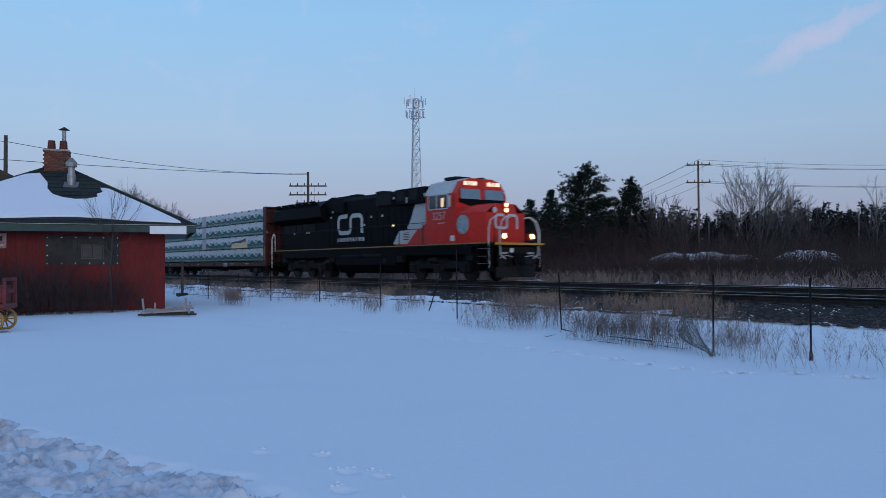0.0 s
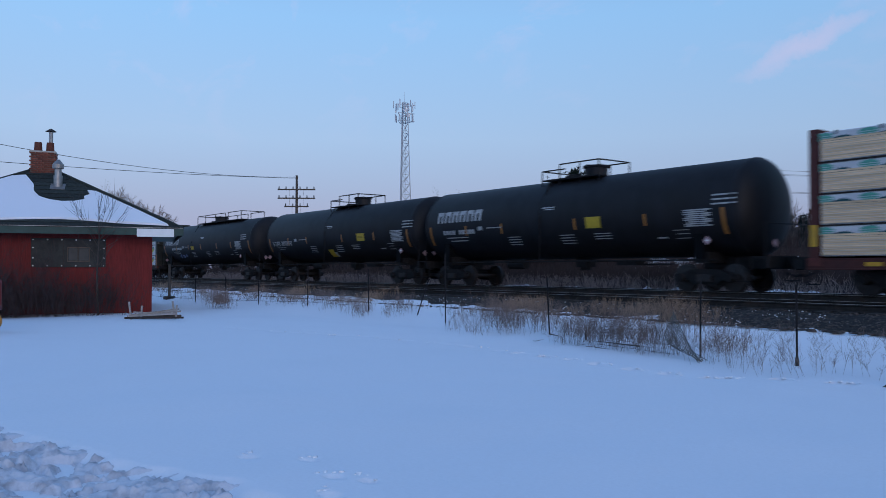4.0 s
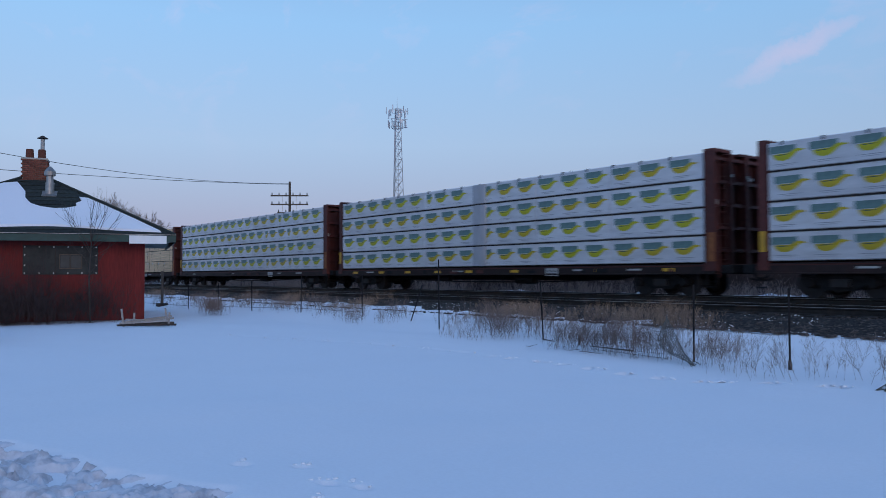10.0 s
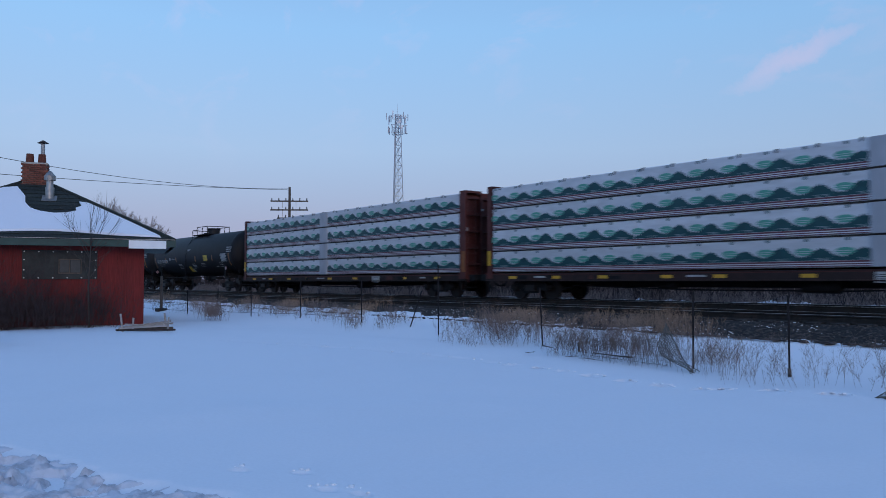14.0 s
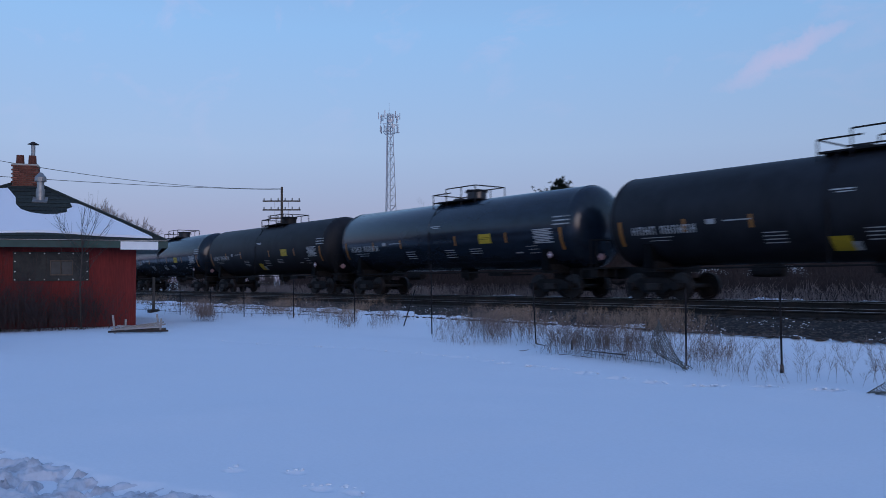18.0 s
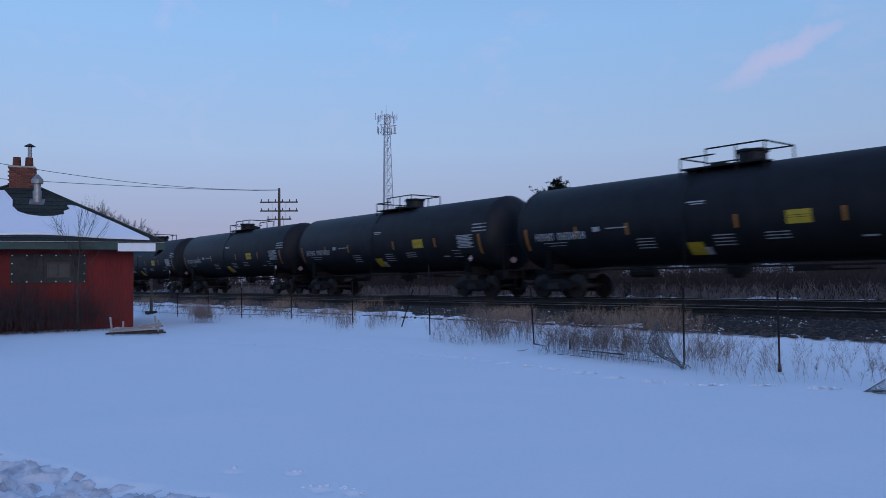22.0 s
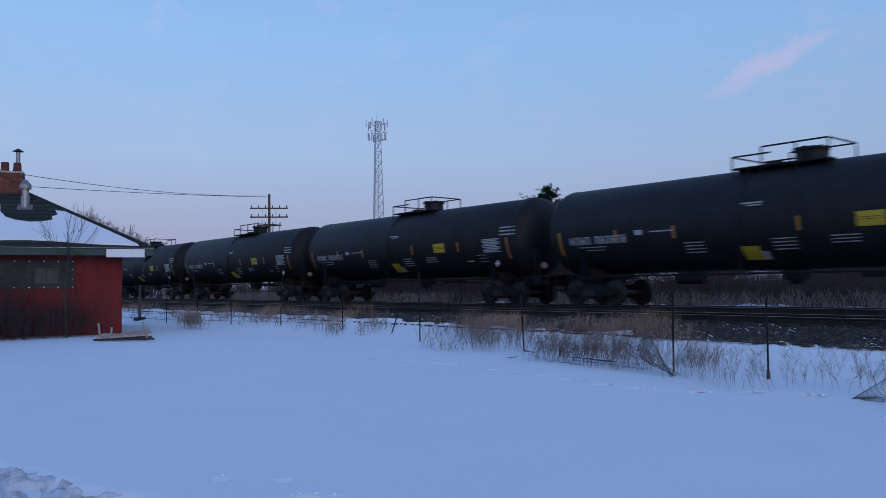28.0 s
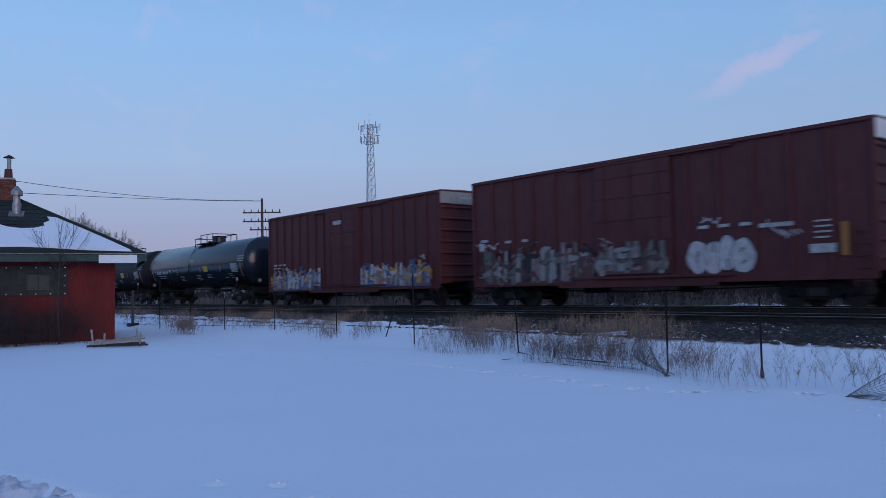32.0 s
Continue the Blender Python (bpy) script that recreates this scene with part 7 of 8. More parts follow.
for z in (0.15, 0.42):
    part("strand", pipe([(x, y, z + ground_height(x, y)) for x, y, hh, t in FENCE[5:]], 0.006, 4), DARK_METAL, fence)


def net(name, grid, label, r=0.0032):
    """Fallen wire netting: a bent sheet of crossing wires."""
    gg = Growth()
    rows, cols = len(grid), len(grid[0])
    for j in range(rows):
        for c in range(cols):
            edge = r * (1.3 if j in (0, rows - 1) else 1.0)
            if c + 1 < cols:
                gg.stem(grid[j][c], grid[j][c + 1], edge, edge)
            if j + 1 < rows:
                gg.stem(grid[j][c], grid[j + 1][c], r, r)
    part(name, gg.mesh(name, NET_WIRE), None, fence, label)


def patch(n, m, at):
    return [[Vector(at(i / n, j / m)) for i in range(n + 1)] for j in range(m + 1)]


# a low strip still standing, a twisted fold running down to the snow, a tented heap
net("wire_netting", patch(40, 6, lambda u, v: (-11.25 + 2.2 * u, 12.55 - 0.42 * u + 0.12 * v, 0.02 + v * (0.34 + 0.12 * u) + 0.03 * math.sin(u * 9) * v)), "sagging wire netting")
FOLD_A, FOLD_B = Vector((-9.0, 12.05, 0.78)), Vector((-8.1, 11.5, -0.01))
net("wire_netting", patch(26, 9, lambda u, v: FOLD_A.lerp(FOLD_B, u) + Vector((-0.55 * v * math.sin(math.pi * (0.12 + 0.88 * u)), 0.25 * v, -0.22 * v * math.sin(math.pi * min(1, u + 0.15)) + 0.05 * math.sin(7 * v)))), "twisted fold of fallen wire netting", 0.0055)
net("wire_netting", patch(34, 13, lambda u, v: (-4.8 + 2.1 * u - 0.12 * v + 0.05 * math.sin(6 * v), 10.95 - 0.5 * u + 0.5 * v * u, 0.01 + v * 0.62 * min(1, 2.2 * u) * (1 - 0.2 * u) + 0.02 * math.sin(9 * u + 5 * v))), "tented heap of fallen wire netting", 0.0034)
# signal post by the shed
sp = thing("wooden_post", None, None, "short weathered wooden post on a dark footing", "post", at=Matrix.Translation((-39.85, 13.19, 0)))
part("shaft", cyl((0, 0, 0), (0, 0, 1.82), 0.075, 0.065, seg=10), POLE_WOOD, sp)
part("footing", box((0, 0, 0.1), (0.55, 0.45, 0.26), bevel=0.03), DARK_METAL, sp)

# ---- dead weeds and straw along the fence and the ballast ----
rng = random.Random(31)
weeds, straw, shrubs = Growth(), Growth(), Growth()


def fence_y(x):
    for (xa, ya, _h, _t), (xb, yb, _h2, _t2) in zip(FENCE, FENCE[1:]):
        if xb <= x <= xa:
            return ya + (yb - ya) * (x - xa) / (xb - xa)
    return 12.1 if x > -8 else 13.0


for i in range(1250):
    x = -44 + 40.6 * rng.random() ** 0.8
    fy = fence_y(x)
    y = rng.uniform(fy - (1.2 if x > -17 else 0.9 if x > -22 else 0.5), 15.3)
    if noise.noise((x * 0.5, y * 0.8, 2.0)) < (0.02 if y < 14.3 else 0.16) or (x < -26 and y < fy):
        continue
    if x > -8.6 and rng.random() < 0.55:
        continue
    n = rng.randint(2, 6) if x < -8.6 else rng.randint(1, 3)
    hh = rng.uniform(0.2, 0.6) * (1.35 if x > -8.6 and rng.random() < 0.4 else 1.0)
    for k in range(n):
        q = (x + rng.gauss(0, 0.2), y + rng.gauss(0, 0.16))
        weeds.weed((q[0], q[1], ground_height(*q) - 0.03), hh * rng.uniform(0.55, 1.15), rng, 0.0016 if x < -8.6 else 0.0012, 0.36, 14)
for cx, cy, n, hh in ((-14.6, 12.9, 30, 0.8), (-13.9, 13.2, 40, 0.9), (-12.9, 13.1, 34, 0.9), (-11.9, 12.75, 34, 0.85), (-11.3, 12.4, 44, 0.9), (-10.6, 12.2, 52, 0.95), (-10.0, 12.0, 56, 1.0), (-9.5, 12.0, 44, 0.95), (-9.1, 12.1, 26, 0.8), (-15.2, 13.6, 30, 0.75), (-16.0, 13.9, 24, 0.7), (-7.9, 11.8, 26, 0.95), (-7.5, 11.6, 14, 0.9), (-8.1, 12.7, 14, 0.8), (-7.0, 11.4, 10, 0.95), (-6.2, 11.2, 10, 0.75), (-5.9, 11.6, 6, 0.9), (-5.2, 11.7, 8, 0.8), (-4.6, 11.5, 7, 0.8), (-4.2, 12.2, 5, 0.8), (-20.5, 14.0, 26, 0.7), (-21.3, 14.3, 20, 0.65), (-29.8, 11.9, 46, 1.0), (-30.6, 12.1, 60, 1.1), (-31.4, 12.4, 40, 1.0), (-33.0, 12.6, 12, 0.8), (-24.6, 14.3, 24, 0.65)):
    for k in range(n):
        q = (cx + rng.gauss(0, 0.27), cy + rng.gauss(0, 0.2))
        shrubs.weed((q[0], q[1], ground_height(*q) - 0.03), hh * rng.uniform(0.38, 0.86), rng, 0.0019, 0.38, 18)
for i in range(7):
    x = -12.4 + 0.35 * rng.uniform(-2, 5)
    shrubs.stem((x, 11.9, 0.03), (x + rng.uniform(0.3, 0.6), 11.65, rng.uniform(0.03, 0.14)), 0.006, 0.003)
for i in range(5200):
    x = rng.uniform(-60, -8.6)
    if x > -12.5 and rng.random() < (x + 12.5) / 4.5:
        continue
    y = rng.gauss(15.05, 0.42)
    thick = noise.noise((x * 0.35, y * 0.5, 4.0)) + 0.6 * noise.noise((x * 1.1, y, 9.0))
    if not 14.2 < y < 16.0 or thick < -0.06 or (x < -34 and rng.random() < 0.5):
        continue
    z = 0.36 if y < 15.0 else 0.42 + (y - 15) * 0.27
    for k in range(3):
        straw.weed((x + rng.gauss(0, 0.07), y + rng.gauss(0, 0.06), max(z, ground_height(x, y)) - 0.03), (0.16 + 0.34 * max(0.0, thick)) * rng.uniform(0.6, 1.5), rng, 0.0026, 0.6, 6)
thing("dead_weeds", weeds.mesh("dead_weeds", TWIG), None, "thin dead weeds standing in the snow", "weeds", kind="stuff")
thing("bare_shrubs", shrubs.mesh("bare_shrubs", TWIG), None, "bare twiggy shrubs along the fence", "shrub", kind="stuff")
thing("dry_straw", straw.mesh("dry_straw", STRAW), None, "matted dry straw on the railway bank", "grass", kind="stuff")

# ---- loose stones and snow patches on the bank ----
rng = random.Random(41)
sv, sf, nv, nf = [], [], [], []


def lump(vs, fs, c, r, flat, rg):
    k = len(vs)
    for dz, rr, n in ((-0.3, 0.8, 5), (0.35, 0.9, 5)):
        for i in range(n):
            t = 6.2832 * i / n + rg.uniform(-0.3, 0.3)
            vs.append((c[0] + r * rr * math.cos(t) * rg.uniform(0.7, 1.2), c[1] + r * rr * math.sin(t) * rg.uniform(0.7, 1.2), c[2] + r * dz * flat))
    vs.append((c[0] + r * rg.uniform(-0.3, 0.3), c[1], c[2] + r * 0.75 * flat))
    for i in range(5):
        j = (i + 1) % 5
        fs.append((k + i, k + j, k + 5 + j, k + 5 + i))
        fs.append((k + 5 + i, k + 5 + j, k + 10))


for i in range(9000):
    x = -4 - 46 * rng.random() ** 1.6
    y = rng.uniform(14.7, 16.0)
    z = 0.40 + max(0, y - 15.0) * 0.275
    lump(sv, sf, (x, y, z), rng.uniform(0.025, 0.065), rng.uniform(0.6, 1.0), rng)
for i in range(2200):
    x = -5 - 50 * rng.random() ** 1.5
    y = rng.choice((rng.uniform(16.0, 18.9), rng.uniform(18.9, 21.5), rng.uniform(21.4, 25.3)))
    lump(sv, sf, (x, y, 0.68), rng.uniform(0.025, 0.05), 0.8, rng)
for i in range(2600):
    x = -3 - 45 * rng.random() ** 1.5
    y = rng.uniform(14.6, 15.95)
    if noise.noise((x * 0.6, y * 1.5, 8.0)) < 0.0:
        continue
    lump(nv, nf, (x, y, 0.435 + max(0, y - 15.0) * 0.275), 0.006 + 0.022 * rng.random() ** 2.5, 0.6, rng)
for i in range(900):
    x, y = -2.5 - 32 * rng.random() ** 1.3, rng.gauss(14.96, 0.07)
    lump(nv, nf, (x, y, 0.34 + 0.5 * max(0, y - 14.92)), 0.02 + 0.06 * rng.random() ** 2, 0.5, rng)
for i in range(900):
    k = rng.randrange(len(TRAIL) - 1)
    a, b, u = TRAIL[k], TRAIL[k + 1], rng.random()
    x, y = a[0] + (b[0] - a[0]) * u, a[1] + (b[1] - a[1]) * u
    if math.sin(x * 9 + 3 * noise.noise((x * 0.9, 0.0, 0.0))) < 0.1:
        continue
    x, y = x + rng.gauss(0, 0.05), y + rng.gauss(0.06, 0.06)
    lump(nv, nf, (x, y, ground_height(x, y)), rng.uniform(0.015, 0.045), 0.5, rng)
for px, py, c, s_, deep, size in PRINTS[-7:]:
    for k in range(5):
        x, y = px + rng.gauss(-0.14, 0.06), py + rng.gauss(0.05, 0.04)
        lump(nv, nf, (x, y, ground_height(x, y)), rng.uniform(0.012, 0.035), 0.6, rng)
for i in range(40):
    x, y = rng.gauss(-3.9, 0.3), rng.gauss(10.4, 0.35)
    lump(nv, nf, (x, y, ground_height(x, y)), rng.uniform(0.015, 0.04), 0.6, rng)
cv, cf = [], []
NX, NY = 430, 150
for j in range(NY + 1):
    for i in range(NX + 1):
        x, y = -11.4 + 0.0212 * i, 0.35 + 0.0228 * j
        k = trampled(x, y)
        if 0 < i < NX and 0 < j < NY and k:
            hollow = noise.noise((x * 2.3, y * 2.3, 7.3))
            wob = 0.5 * noise.noise((x * 5.0, y * 5.0, 3.0))
            near, _p = noise.voronoi((x * 7.0 + wob, y * 7.0 - wob, 0.4))
            clod = min(1.0, (near[1] - near[0]) * 2.4) * (0.4 + 0.6 * noise.cell((x * 3.1, y * 3.1, 1.0)))
            near, _p = noise.voronoi((x * 12.0 - wob, y * 12.0 + wob, 2.4))
            crumb = min(1.0, (near[1] - near[0]) * 2.2)
            deep = 0.0
            for px, py, c, s, dp, size in PRINTS[:-7]:
                dx, dy = x - px, y - py
                if abs(dx) < 0.22 and abs(dy) < 0.22:
                    q = ((dx * c + dy * s) / (0.19 * size)) ** 2 + ((dy * c - dx * s) / (0.12 * size)) ** 2
                    if q < 1:
                        deep = max(deep, 0.9 * dp * (1 - q * q))
            z = k * (0.035 * hollow + (0.075 * clod + 0.030 * crumb) * (0.5 + 0.7 * max(0.0, hollow + 0.3)) - deep) - 0.035
        else:
            z = -0.12
        cv.append((x, y, z))
for j in range(NY):
    for i in range(NX):
        a = j * (NX + 1) + i
        cf.append((a, a + 1, a + NX + 2, a + NX + 1))
me = bpy.data.meshes.new("trampled_snow")
me.from_pydata(cv, [], cf)
me.materials.append(TRAMPLED)
for q in me.polygons:
    q.use_smooth = True
thing("trampled_snow", me, None, "trodden band of crumbled grey-white snow, pit shade in its blotches", "snow", kind="stuff")
me = bpy.data.meshes.new("ballast_stones")
me.from_pydata(sv, [], sf)
me.materials.append(STONE)
thing("ballast_stones", me, None, "loose grey ballast stones", "stones", kind="stuff")
me = bpy.data.meshes.new("snow_clumps")
me.from_pydata(nv, [], nf)
me.materials.append(SNOW)
for q in me.polygons:
    q.use_smooth = True
thing("snow_clumps", me, None, "small clumps and tracks of snow", "snow", kind="stuff")

# ---- behind the railway: brush, snow banks, trees ----
rng = random.Random(51)
brush = Growth()
for i in range(2100):
    az = rng.choice((rng.uniform(20, 50), rng.uniform(20, 50), rng.uniform(50, 84)))
    dist = 27.6 / math.cos(radians(az)) + 26 * rng.random() ** 1.3
    p = bearing(az, dist)
    if p.y < 27.4 or (p.x > -20 and p.y < 31 and rng.random() < 0.75):
        continue
    hh = rng.uniform(0.7, 1.5) + 0.028 * (dist - 30) * rng.random()
    z = ground_height(p.x, p.y)
    for k in range(9):
        brush.weed((p.x + rng.gauss(0, 0.45), p.y + rng.gauss(0, 0.45), z - 0.05), hh * rng.uniform(0.5, 1.15), rng, 0.011, 0.4, 4)
pale = Growth()
for i in range(3000):
    x = rng.uniform(-75, -6)
    y = rng.uniform(26.8, 29.5)
    if x > -24 and rng.random() < 0.3:
        continue
    for k in range(3):
        pale.weed((x + rng.gauss(0, 0.2), y + rng.gauss(0, 0.2), 0.36), rng.uniform(0.45, 1.0), rng, 0.0065, 0.4, 4)
thing("pale_weeds", pale.mesh("pale_weeds", PALE_WEED), None, "pale dead weeds along the far side of the tracks", "weeds", kind="stuff")
for i in range(270):
    p = bearing(rng.uniform(22, 42), rng.uniform(44, 57))
    for k in range(4):
        brush.branch((p.x + rng.gauss(0, 0.4), p.y + rng.gauss(0, 0.4), 0.4), (rng.uniform(-0.4, 0.4), rng.uniform(-0.4, 0.4), 1), rng.uniform(0.9, 1.85), 0.012, 1, rng, 0.7, 0.3)
thing("far_brush", brush.mesh("far_brush", BRUSH_TWIG), None, "dense brown winter brush behind the railway", "brush", kind="stuff")
grove = Growth()
for i in range(360):
    az = rng.uniform(20, 56)
    dist = rng.uniform(50, 74) if not 24 < az < 39 else rng.uniform(62, 80)
    p = bearing(az, dist)
    if p.y < 28:
        continue
    for k in range(5):
        d = Vector((rng.uniform(-0.4, 0.4), rng.uniform(-0.4, 0.4), 1))
        grove.branch((p.x + rng.gauss(0, 0.4), p.y + rng.gauss(0, 0.4), 0.4), d, rng.uniform(1.4, 3.2), 0.02, 1, rng, 0.5, 0.4)
thing("thicket", grove.mesh("thicket", RED_TWIG), None, "tall bare brown thicket", "thicket", kind="stuff")
ridge_v, ridge_f = [], []
for i in range(301):
    for j in range(11):
        x, y = -42 + 0.14 * i, 26.7 + 0.22 * j
        rough = noise.noise((x * 0.35, y * 0.4, 3.0)) + 0.8 * noise.noise((x * 2.6, y * 2.2, 5.0))
        ridge_v.append((x, y, 0.30 + (0.40 + 0.22 * rough) * math.sin(math.pi * j / 10)))
for i in range(300):
    for j in range(10):
        a = i * 11 + j
        ridge_f.append((a, a + 11, a + 12, a + 1))
me = bpy.data.meshes.new("snow_ridge")
me.from_pydata(ridge_v, [], ridge_f)
me.materials.append(SNOW)
for q in me.polygons:
    q.use_smooth = True
thing("snow_ridge", me, None, "low patchy snow ridge beyond the far track", "snow", kind="stuff")
for az0, az1, top in ((39.4, 31.9, 2.5), (31.6, 26.9, 2.42), (26.0, 24.8, 1.4)):
    bv, bf = [], []
    n = 60
    for i in range(n + 1):
        u = i / n
        az = az0 + (az1 - az0) * u
        ends = math.sin(math.pi * u) ** 0.16
        for j in range(9):
            w = j / 8
            p = bearing(az, 60.5 + 3.5 * w)
            z = 0.4 + (top - 0.4) * ends * math.sin(math.pi * w) ** 0.6 * (1 + 0.13 * noise.noise((p.x * 0.5, p.y * 0.5, 2.0)) + 0.08 * noise.noise((p.x * 1.9, p.y * 1.9, 5.0)))
            bv.append((p.x, p.y, z))
    for i in range(n):
        for j in range(8):
            a = i * 9 + j
            bf.append((a, a + 9, a + 10, a + 1))
    me = bpy.data.meshes.new("snow_bank")
    me.from_pydata(bv, [], bf)
    me.materials.append(SNOW)
    for q in me.polygons:
        q.use_smooth = True
    thing("snow_bank", me, None, "long low ploughed snow bank beyond the brush", "snow bank", "snow banks")

pine(bearing(43.5, 76), 11.0, 61, "tall dark ragged pine behind the railway", 0.27, 0.08, 4.0)
pine(bearing(40.4, 77), 9.6, 62, "smaller dark ragged pine behind the railway", 0.25, 0.08, 2.2)
pine(bearing(45.9, 95), 10.2, 63, "small dark pine at the edge of the wood", 0.2, 0.1)
pine(bearing(47.4, 100), 9.6, 64, "small dark pine at the edge of the wood", 0.2, 0.1)
L_BARE = "bare winter tree behind the railway"
bare_tree(bearing(25.2, 120), 11.0, 90, L_BARE, 4, 0.14, 2)


def grow(g, rng, p, d, length, r, depth, wide=0.75):
    """A limb of four bent pieces with side twigs and a fork at its end."""
    p, d = Vector(p), Vector(d).normalized()
    for i in range(4):
        d = (d + Vector((rng.gauss(0, 0.13), rng.gauss(0, 0.13), rng.gauss(0.05, 0.09)))).normalized()
        q = p + d * length / 4
        g.stem(p, q, max(0.011, r * (1 - 0.15 * i)), max(0.010, r * (0.85 - 0.15 * i)))
        p = q
        if depth and i:
            out = (d + Vector((rng.uniform(-1, 1), rng.uniform(-1, 1), rng.uniform(-0.5, 0.6))) * wide).normalized()
            grow(g, rng, p, out, length * rng.uniform(0.42, 0.66), r * 0.5, depth - 1, wide)
    if depth:
        for k in range(2):
            out = (d + Vector((rng.uniform(-1, 1), rng.uniform(-1, 1), rng.uniform(-0.3, 0.5))) * wide * 0.7).normalized()
            grow(g, rng, p, out, length * rng.uniform(0.5, 0.7), r * 0.5, depth - 1, wide)


def round_tree(az, dist, hh, wide, seed, label, leaders=5, fork=0.28, depth=3, bark=TREE_GREY, limb=0.0068, wild=0.62):
    """A tree whose few leaders spread from a short trunk into a rounded crown of fine twigs."""
    rg = random.Random(seed)
    g, cr_ = Growth(), Growth()
    g.stem((0, 0, -0.1), (0, 0, hh * fork), hh * 0.016, hh * 0.013)
    for i in range(leaders):
        t = 6.2832 * (i + rg.uniform(-0.2, 0.2)) / leaders
        out = wide / hh * rg.uniform(0.5, 1.2)
        grow(cr_, rg, (0, 0, hh * fork * rg.uniform(0.75, 1.0)), (math.cos(t) * out, math.sin(t) * out, 1), hh * (0.92 - fork) * rg.uniform(0.55, 0.75), hh * limb, depth, wild)
    tree = thing("bare_tree", None, None, label, "tree", "bare trees", at=Matrix.Translation(bearing(az, dist)))
    part("trunk", g.mesh("trunk", bark), None, tree)
    part("crown", cr_.mesh("crown", bark), None, tree, "rounded bare crown")


for k, (az, hh, wide) in enumerate(((76.2, 7.7, 3.0), (75.2, 7.6, 3.0), (74.2, 7.2, 2.8), (73.2, 6.3, 2.6))):
    round_tree(az, 92, hh, wide, 100 + k, "rounded bare tree beyond the shed", 10, 0.25, 4, limb=0.0042, wild=0.85)
for az, dist, hh, wide, k, d in ((32.9, 105, 11.0, 4.0, 80, 3), (31.9, 104, 10.6, 3.6, 81, 3), (30.7, 108, 9.2, 3.0, 82, 3), (29.3, 106, 8.0, 1.5, 83, 3), (38.5, 76, 6.6, 2.6, 84, 3), (37.0, 78, 5.4, 2.0, 85, 3)):
    round_tree(az, dist, hh, wide, k, "bare spreading winter tree behind the railway", 7, 0.22, d, BARK)
for k, az in enumerate((53.0, 52.0, 50.6)):
    bare_tree(bearing(az, 110), 10.5 - 0.5 * k % 2, 120 + k, L_BARE, 4, 0.09, 2)

# the far wood: conifers and brown crowns in a long uneven line
rng = random.Random(131)
far, brown = Growth(), Growth()
for i in range(2600):
    # the ring behind the camera is unseen, added to dim low sky light
    az = rng.uniform(8, 62) if i < 1300 else rng.uniform(62, 368)
    dist = rng.uniform(165, 235)
    p = bearing(az, dist)
    hh = rng.uniform(9.6, 13.6) + 1.6 * noise.noise((az * 0.3, 0, 0)) + (dist - 165) * 0.02
    if 57 < az < 100:
        hh *= 0.5
    far.stem((p.x, p.y, 0), (p.x, p.y, hh), 0.18, 0.05)
    n, blunt = (190 if i < 1300 else 40), rng.uniform(0.5, 1.0)
    for s in range(n):
        t = rng.random() ** 1.15
        reach = hh * 0.20 * (1 - t) ** blunt + 0.2
        a = rng.uniform(0, 6.283)
        out = reach * rng.uniform(0.1, 0.85)
        d = Vector((math.cos(a), math.sin(a), rng.uniform(-0.2, 0.9)))
        far.leaf((p.x + math.cos(a) * out, p.y + math.sin(a) * out, hh * (0.04 + 0.94 * t)), d, (rng.uniform(-1, 1), rng.uniform(-1, 1), rng.uniform(-1, 1)), rng.uniform(0.3, 0.8), rng.uniform(0.12, 0.26) if i < 1300 else 0.5)
for i in range(210):
    az = rng.uniform(10, 92)
    p = bearing(az, rng.uniform(140, 165))
    for k in range(3):
        brown.branch((p.x + rng.uniform(-1, 1), p.y, 0.3), (rng.uniform(-0.3, 0.3), rng.uniform(-0.3, 0.3), 1), rng.uniform(2.6, 4.2), 0.06, 2, rng, 0.6, 0.3)
thing("far_conifers", far.mesh("far_conifers", FAR_NEEDLE), None, "dark uneven line of far conifers, with an added unseen ring behind the camera", "woods", kind="stuff")
thing("far_bare_wood", brown.mesh("far_bare_wood", BARK), None, "far brown bare woods", "woods", kind="stuff")

# ---- poles, wires and the mast ----


def pole(at, h, arms, label, turn, r=0.14, lamp=False):
    p = thing("utility_pole", None, None, label, "utility pole", "utility poles", at=Matrix.Translation(at) @ pose(0, 0, 0, rz=turn))
    part("shaft", cyl((0, 0, -0.3), (0, 0, h), r, r * 0.72, seg=10), POLE_WOOD, p)
    for z, wide in arms:
        arm = part("crossarm", box((0, -0.14, z), (wide, 0.09, 0.12)), POLE_WOOD, p)
        part("brace", boxes((((wide * 0.18, -0.16, z - 0.28), (0.03, 0.03, 0.7)), ((-wide * 0.18, -0.16, z - 0.28), (0.03, 0.03, 0.7)))), GALV, arm)
        n = 6 if wide > 2.5 else 4
        for i in range(n):
            x = -wide / 2 + 0.12 + (wide - 0.24) * i / (n - 1)
            part("insulator", shared("insul", lambda: mesh_of("insulator", cyl((0, 0, 0), (0, 0, 0.22), 0.055, 0.04, seg=8), INSULATOR)), None, arm, at=pose(x, -0.14, z + 0.06))
    if lamp:
        part("lamp_arm", pipe([(0, 0, h - 0.7), (0.9, 0, h - 0.2), (1.7, 0, h - 0.15)], 0.04, 6), GALV, p)
        part("lamp_head", box((1.9, 0, h - 0.18), (0.6, 0.2, 0.12)), GALV, p)
    return p


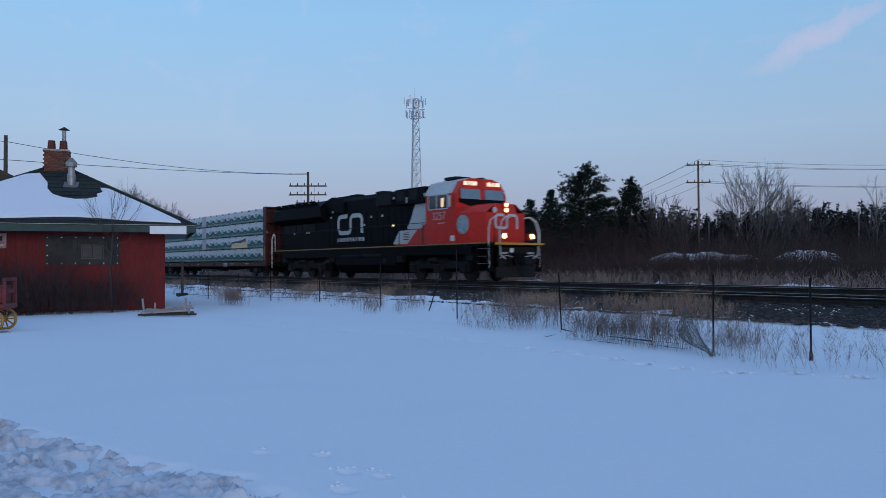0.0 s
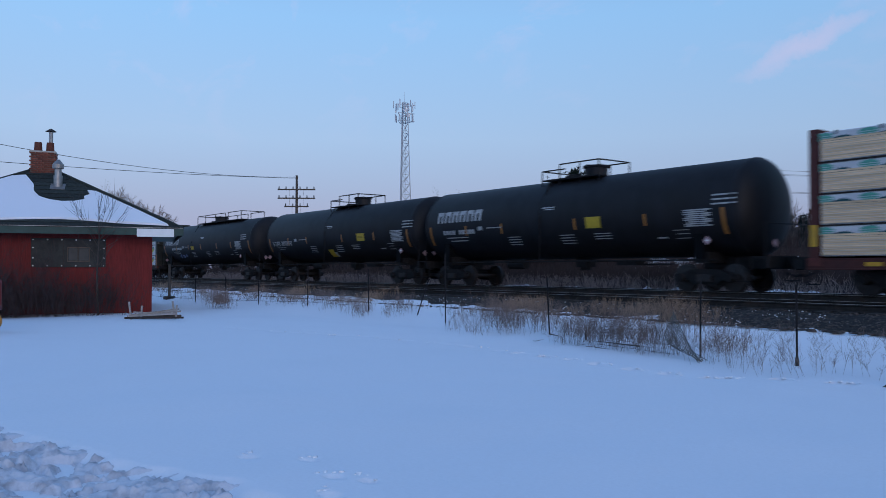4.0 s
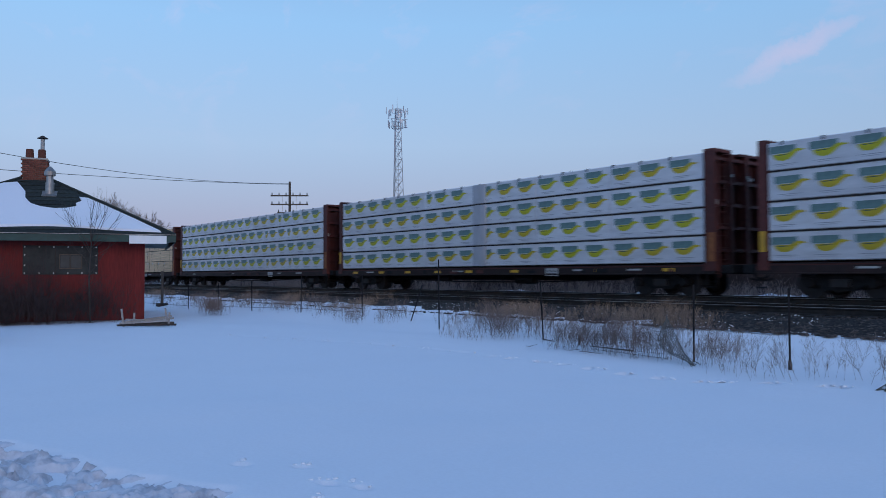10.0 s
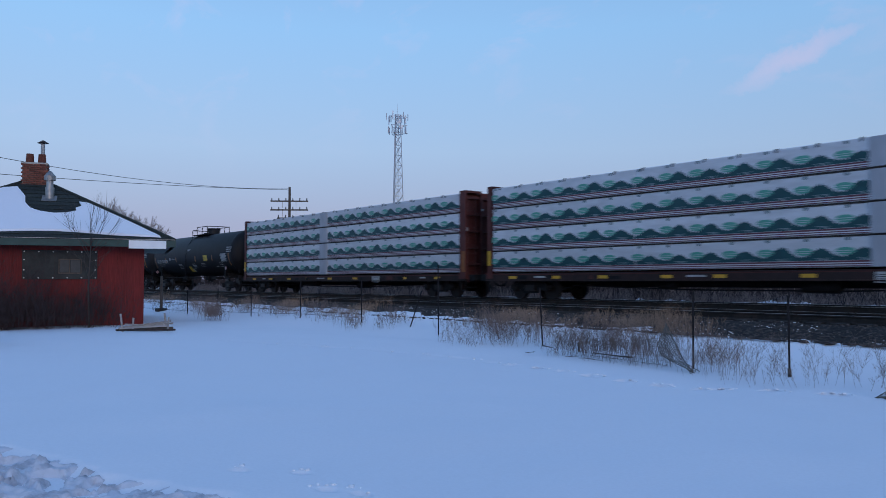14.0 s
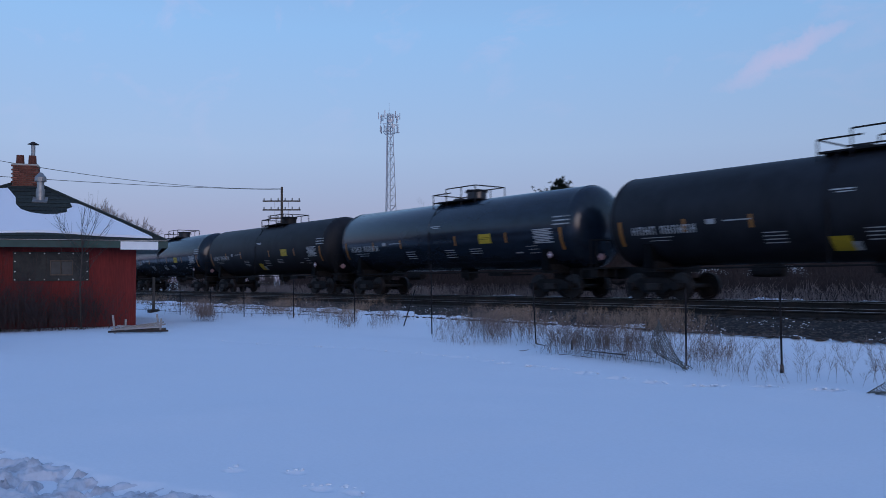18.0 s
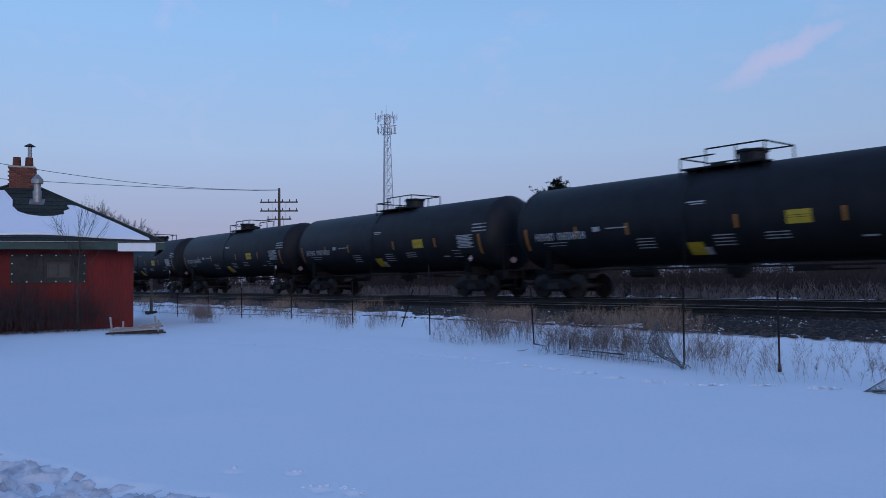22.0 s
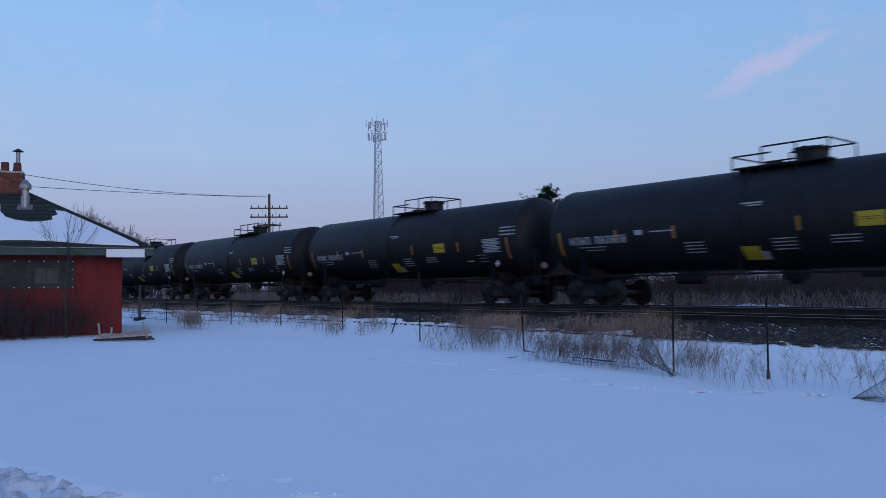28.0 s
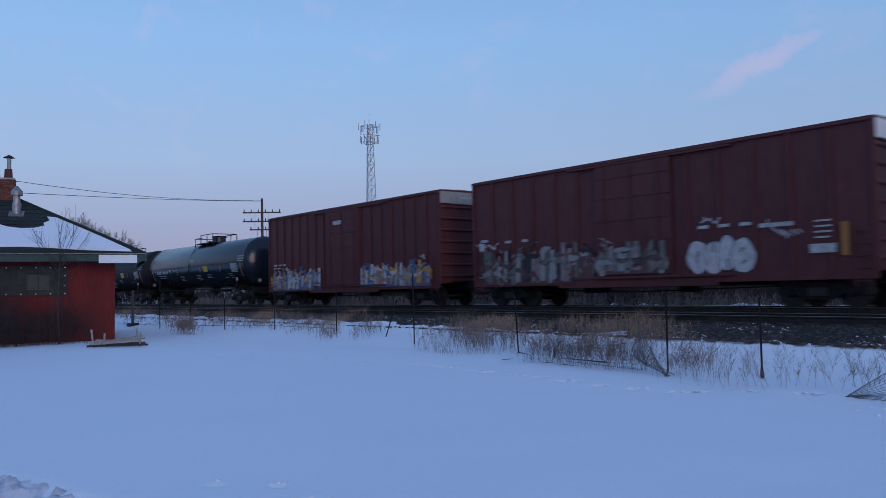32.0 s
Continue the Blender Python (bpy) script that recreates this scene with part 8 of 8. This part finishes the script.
def wire(a, b, sag, r=0.018):
    """One sagging tube of five sides."""
    a, b = Vector(a), Vector(b)
    u = (b - a).orthogonal().normalized()
    w = (b - a).cross(u).normalized()
    bm, rings = bmesh.new(), []
    for i in range(17):
        t = i / 16
        p = a.lerp(b, t) - Vector((0, 0, sag * 4 * t * (1 - t)))
        rings.append([bm.verts.new(p + (u * math.cos(1.2566 * k) + w * math.sin(1.2566 * k)) * r) for k in range(5)])
    for c, d in zip(rings, rings[1:]):
        for k in range(5):
            bm.faces.new((c[k], c[(k + 1) % 5], d[(k + 1) % 5], d[k]))
    thing("overhead_wire", bm, INSULATOR, "thin dark overhead wire", "wire", "overhead wires")


P_L = bearing(63.2, 74)
pole(P_L, 10.15, ((8.85, 3.4), (8.05, 3.4), (7.3, 2.2)), "old telegraph pole with three crossarms of insulators", 55, 0.15)
P_F = bearing(82.35, 52)
pole(P_F, 9.1, (), "bare wooden pole behind the houses", 60, 0.14)
P_R = bearing(35.85, 86)
pole(P_R, 12.2, ((11.75, 2.4), (9.95, 2.4)), "wooden utility pole with two crossarms", 40, 0.13)
pole(bearing(26.1, 122), 8.7, (), "distant pole with a street lamp arm", -60, 0.13, True)
pole(bearing(35.2, 130), 8.2, (), "distant short wooden pole", 20, 0.12)
pole(bearing(31.9, 120), 5.2, (), "distant short wooden pole", 20, 0.12)
wire(P_L + Vector((0, 0, 10.0)), P_F + Vector((0, 0, 8.75)), 0.55)
wire(P_L + Vector((0, 0, 9.9)), P_F + Vector((0, 0, 7.7)), 0.15)
wire(P_F + Vector((0, 0, 8.75)), bearing(100, 60, 10.5), 0.3)
wire(P_F + Vector((0, 0, 7.7)), bearing(100, 60, 8.6), 0.3)
R2, R3 = bearing(12.0, 110), bearing(46.0, 170)
for z, k in ((11.85, -1.1), (11.85, 1.1), (10.05, 1.1), (10.05, -1.1), (12.3, 0)):
    wire(P_R + Vector((k * 0.7, k * 0.7, z)), R2 + Vector((k * 0.7, k * 0.7, z + 0.6)), 0.9)
    wire(P_R + Vector((k * 0.7, k * 0.7, z)), R3 + Vector((k * 0.7, k * 0.7, z - 1.0)), 0.9)
pole(R2, 12.6, ((12.0, 2.4), (10.3, 2.4)), "wooden utility pole with two crossarms", 40, 0.13)
pole(R3, 11.4, ((10.8, 2.4), (9.0, 2.4)), "wooden utility pole with two crossarms", 40, 0.13)


def mast(at, h):
    """A three-legged lattice mast with antennas round its head."""
    m = thing("lattice_mast", None, None, "grey steel lattice mast crowned with panel antennas", "radio mast", at=Matrix.Translation(at) @ pose(0, 0, 0, rz=20))

    def leg(k, z):
        r = 0.75 + 1.35 * (1 - z / h)
        t = 2.0944 * k + 0.5
        return Vector((r * math.cos(t), r * math.sin(t), z))
    for k in range(3):
        part("leg", cyl(leg(k, 0), leg(k, h), 0.085, seg=6), MAST_STEEL, m)
    n = 17
    for i in range(n):
        z0, z1 = h * i / n, h * (i + 1) / n
        bm = bmesh.new()
        for k in range(3):
            j = (k + 1) % 3
            bm_cyl(bm, leg(k, z0), leg(j, z1), 0.062, seg=5)
            bm_cyl(bm, leg(j, z0), leg(k, z1), 0.062, seg=5)
            bm_cyl(bm, leg(k, z1), leg(j, z1), 0.045, seg=5)
        part("lattice", bm, MAST_STEEL, m)
    for z in (h - 0.6, h - 2.6, h - 4.4):
        ring = [(2.4 * math.cos(2.0944 * k + 0.5), 2.4 * math.sin(2.0944 * k + 0.5), z) for k in range(4)]
        part("mount_ring", pipe(ring, 0.06, 5), MAST_STEEL, m)
    pan = shared("panel", lambda: mesh_of("antenna", box((0, 0, 0), (0.32, 0.18, 2.0), bevel=0.03), SIGN_PANEL))
    dark = shared("panel2", lambda: mesh_of("antenna", box((0, 0, 0), (0.20, 0.16, 1.6), bevel=0.03), MAST_STEEL))
    for i in range(12):
        t = 6.2832 * i / 12 + 0.2
        r = 2.5 if i % 2 else 2.15
        part("antenna", pan if i % 3 == 0 else dark, None, m, at=pose(r * math.cos(t), r * math.sin(t), h - (0.5 if i % 2 else 1.2), rz=math.degrees(t) + 90))
        part("antenna", dark, None, m, at=pose(r * 0.9 * math.cos(t + 0.3), r * 0.9 * math.sin(t + 0.3), h - 3.6, rz=math.degrees(t) + 90))
    for k, z in enumerate((h - 1.9, h - 3.0)):
        part("dish", cyl((0.9, -0.9 + k, z), (1.3, -1.3 + k, z), 0.5, seg=14), SIGN_PANEL, m)
    part("whip", cyl((0, 0, h - 1), (0, 0, h + 2.6), 0.07, 0.03, seg=6), MAST_STEEL, m)
    part("inner_ladder", cyl((0.3, 0, 0), (0.3, 0, h), 0.05, seg=6), MAST_STEEL, m)
    return m


mast(bearing(55.6, 185), 40.3)

# brick house beyond the shed
bh = thing("brick_house", None, None, "brown brick house with a dark snowless roof", "house", at=Matrix.Translation(bearing(86.4, 47)) @ pose(0, 0, 0, rz=80))
part("wall", box((0, 0, 2.7), (8.5, 7, 5.4)), BRICK, bh)
part("roof", prism(((-4.9, 5.35), (4.9, 5.35), (0, 7.7)), "y", -4.0, 4.0), HOUSE_ROOF, bh, "dark shingle roof")
part("fascia", prism(((-4.95, 5.15), (4.95, 5.15), (4.95, 5.35), (-4.95, 5.35)), "y", -4.05, 4.05), POLE_WOOD, bh)


def motions():
    """The train runs past at one speed."""
    for car, x in TRAIN:
        walk(car, [(t, pose(x + SPEED * t, FAR_Y, RAIL_Z)) for t in (0, 8, 16, 24, 32)])


motions()
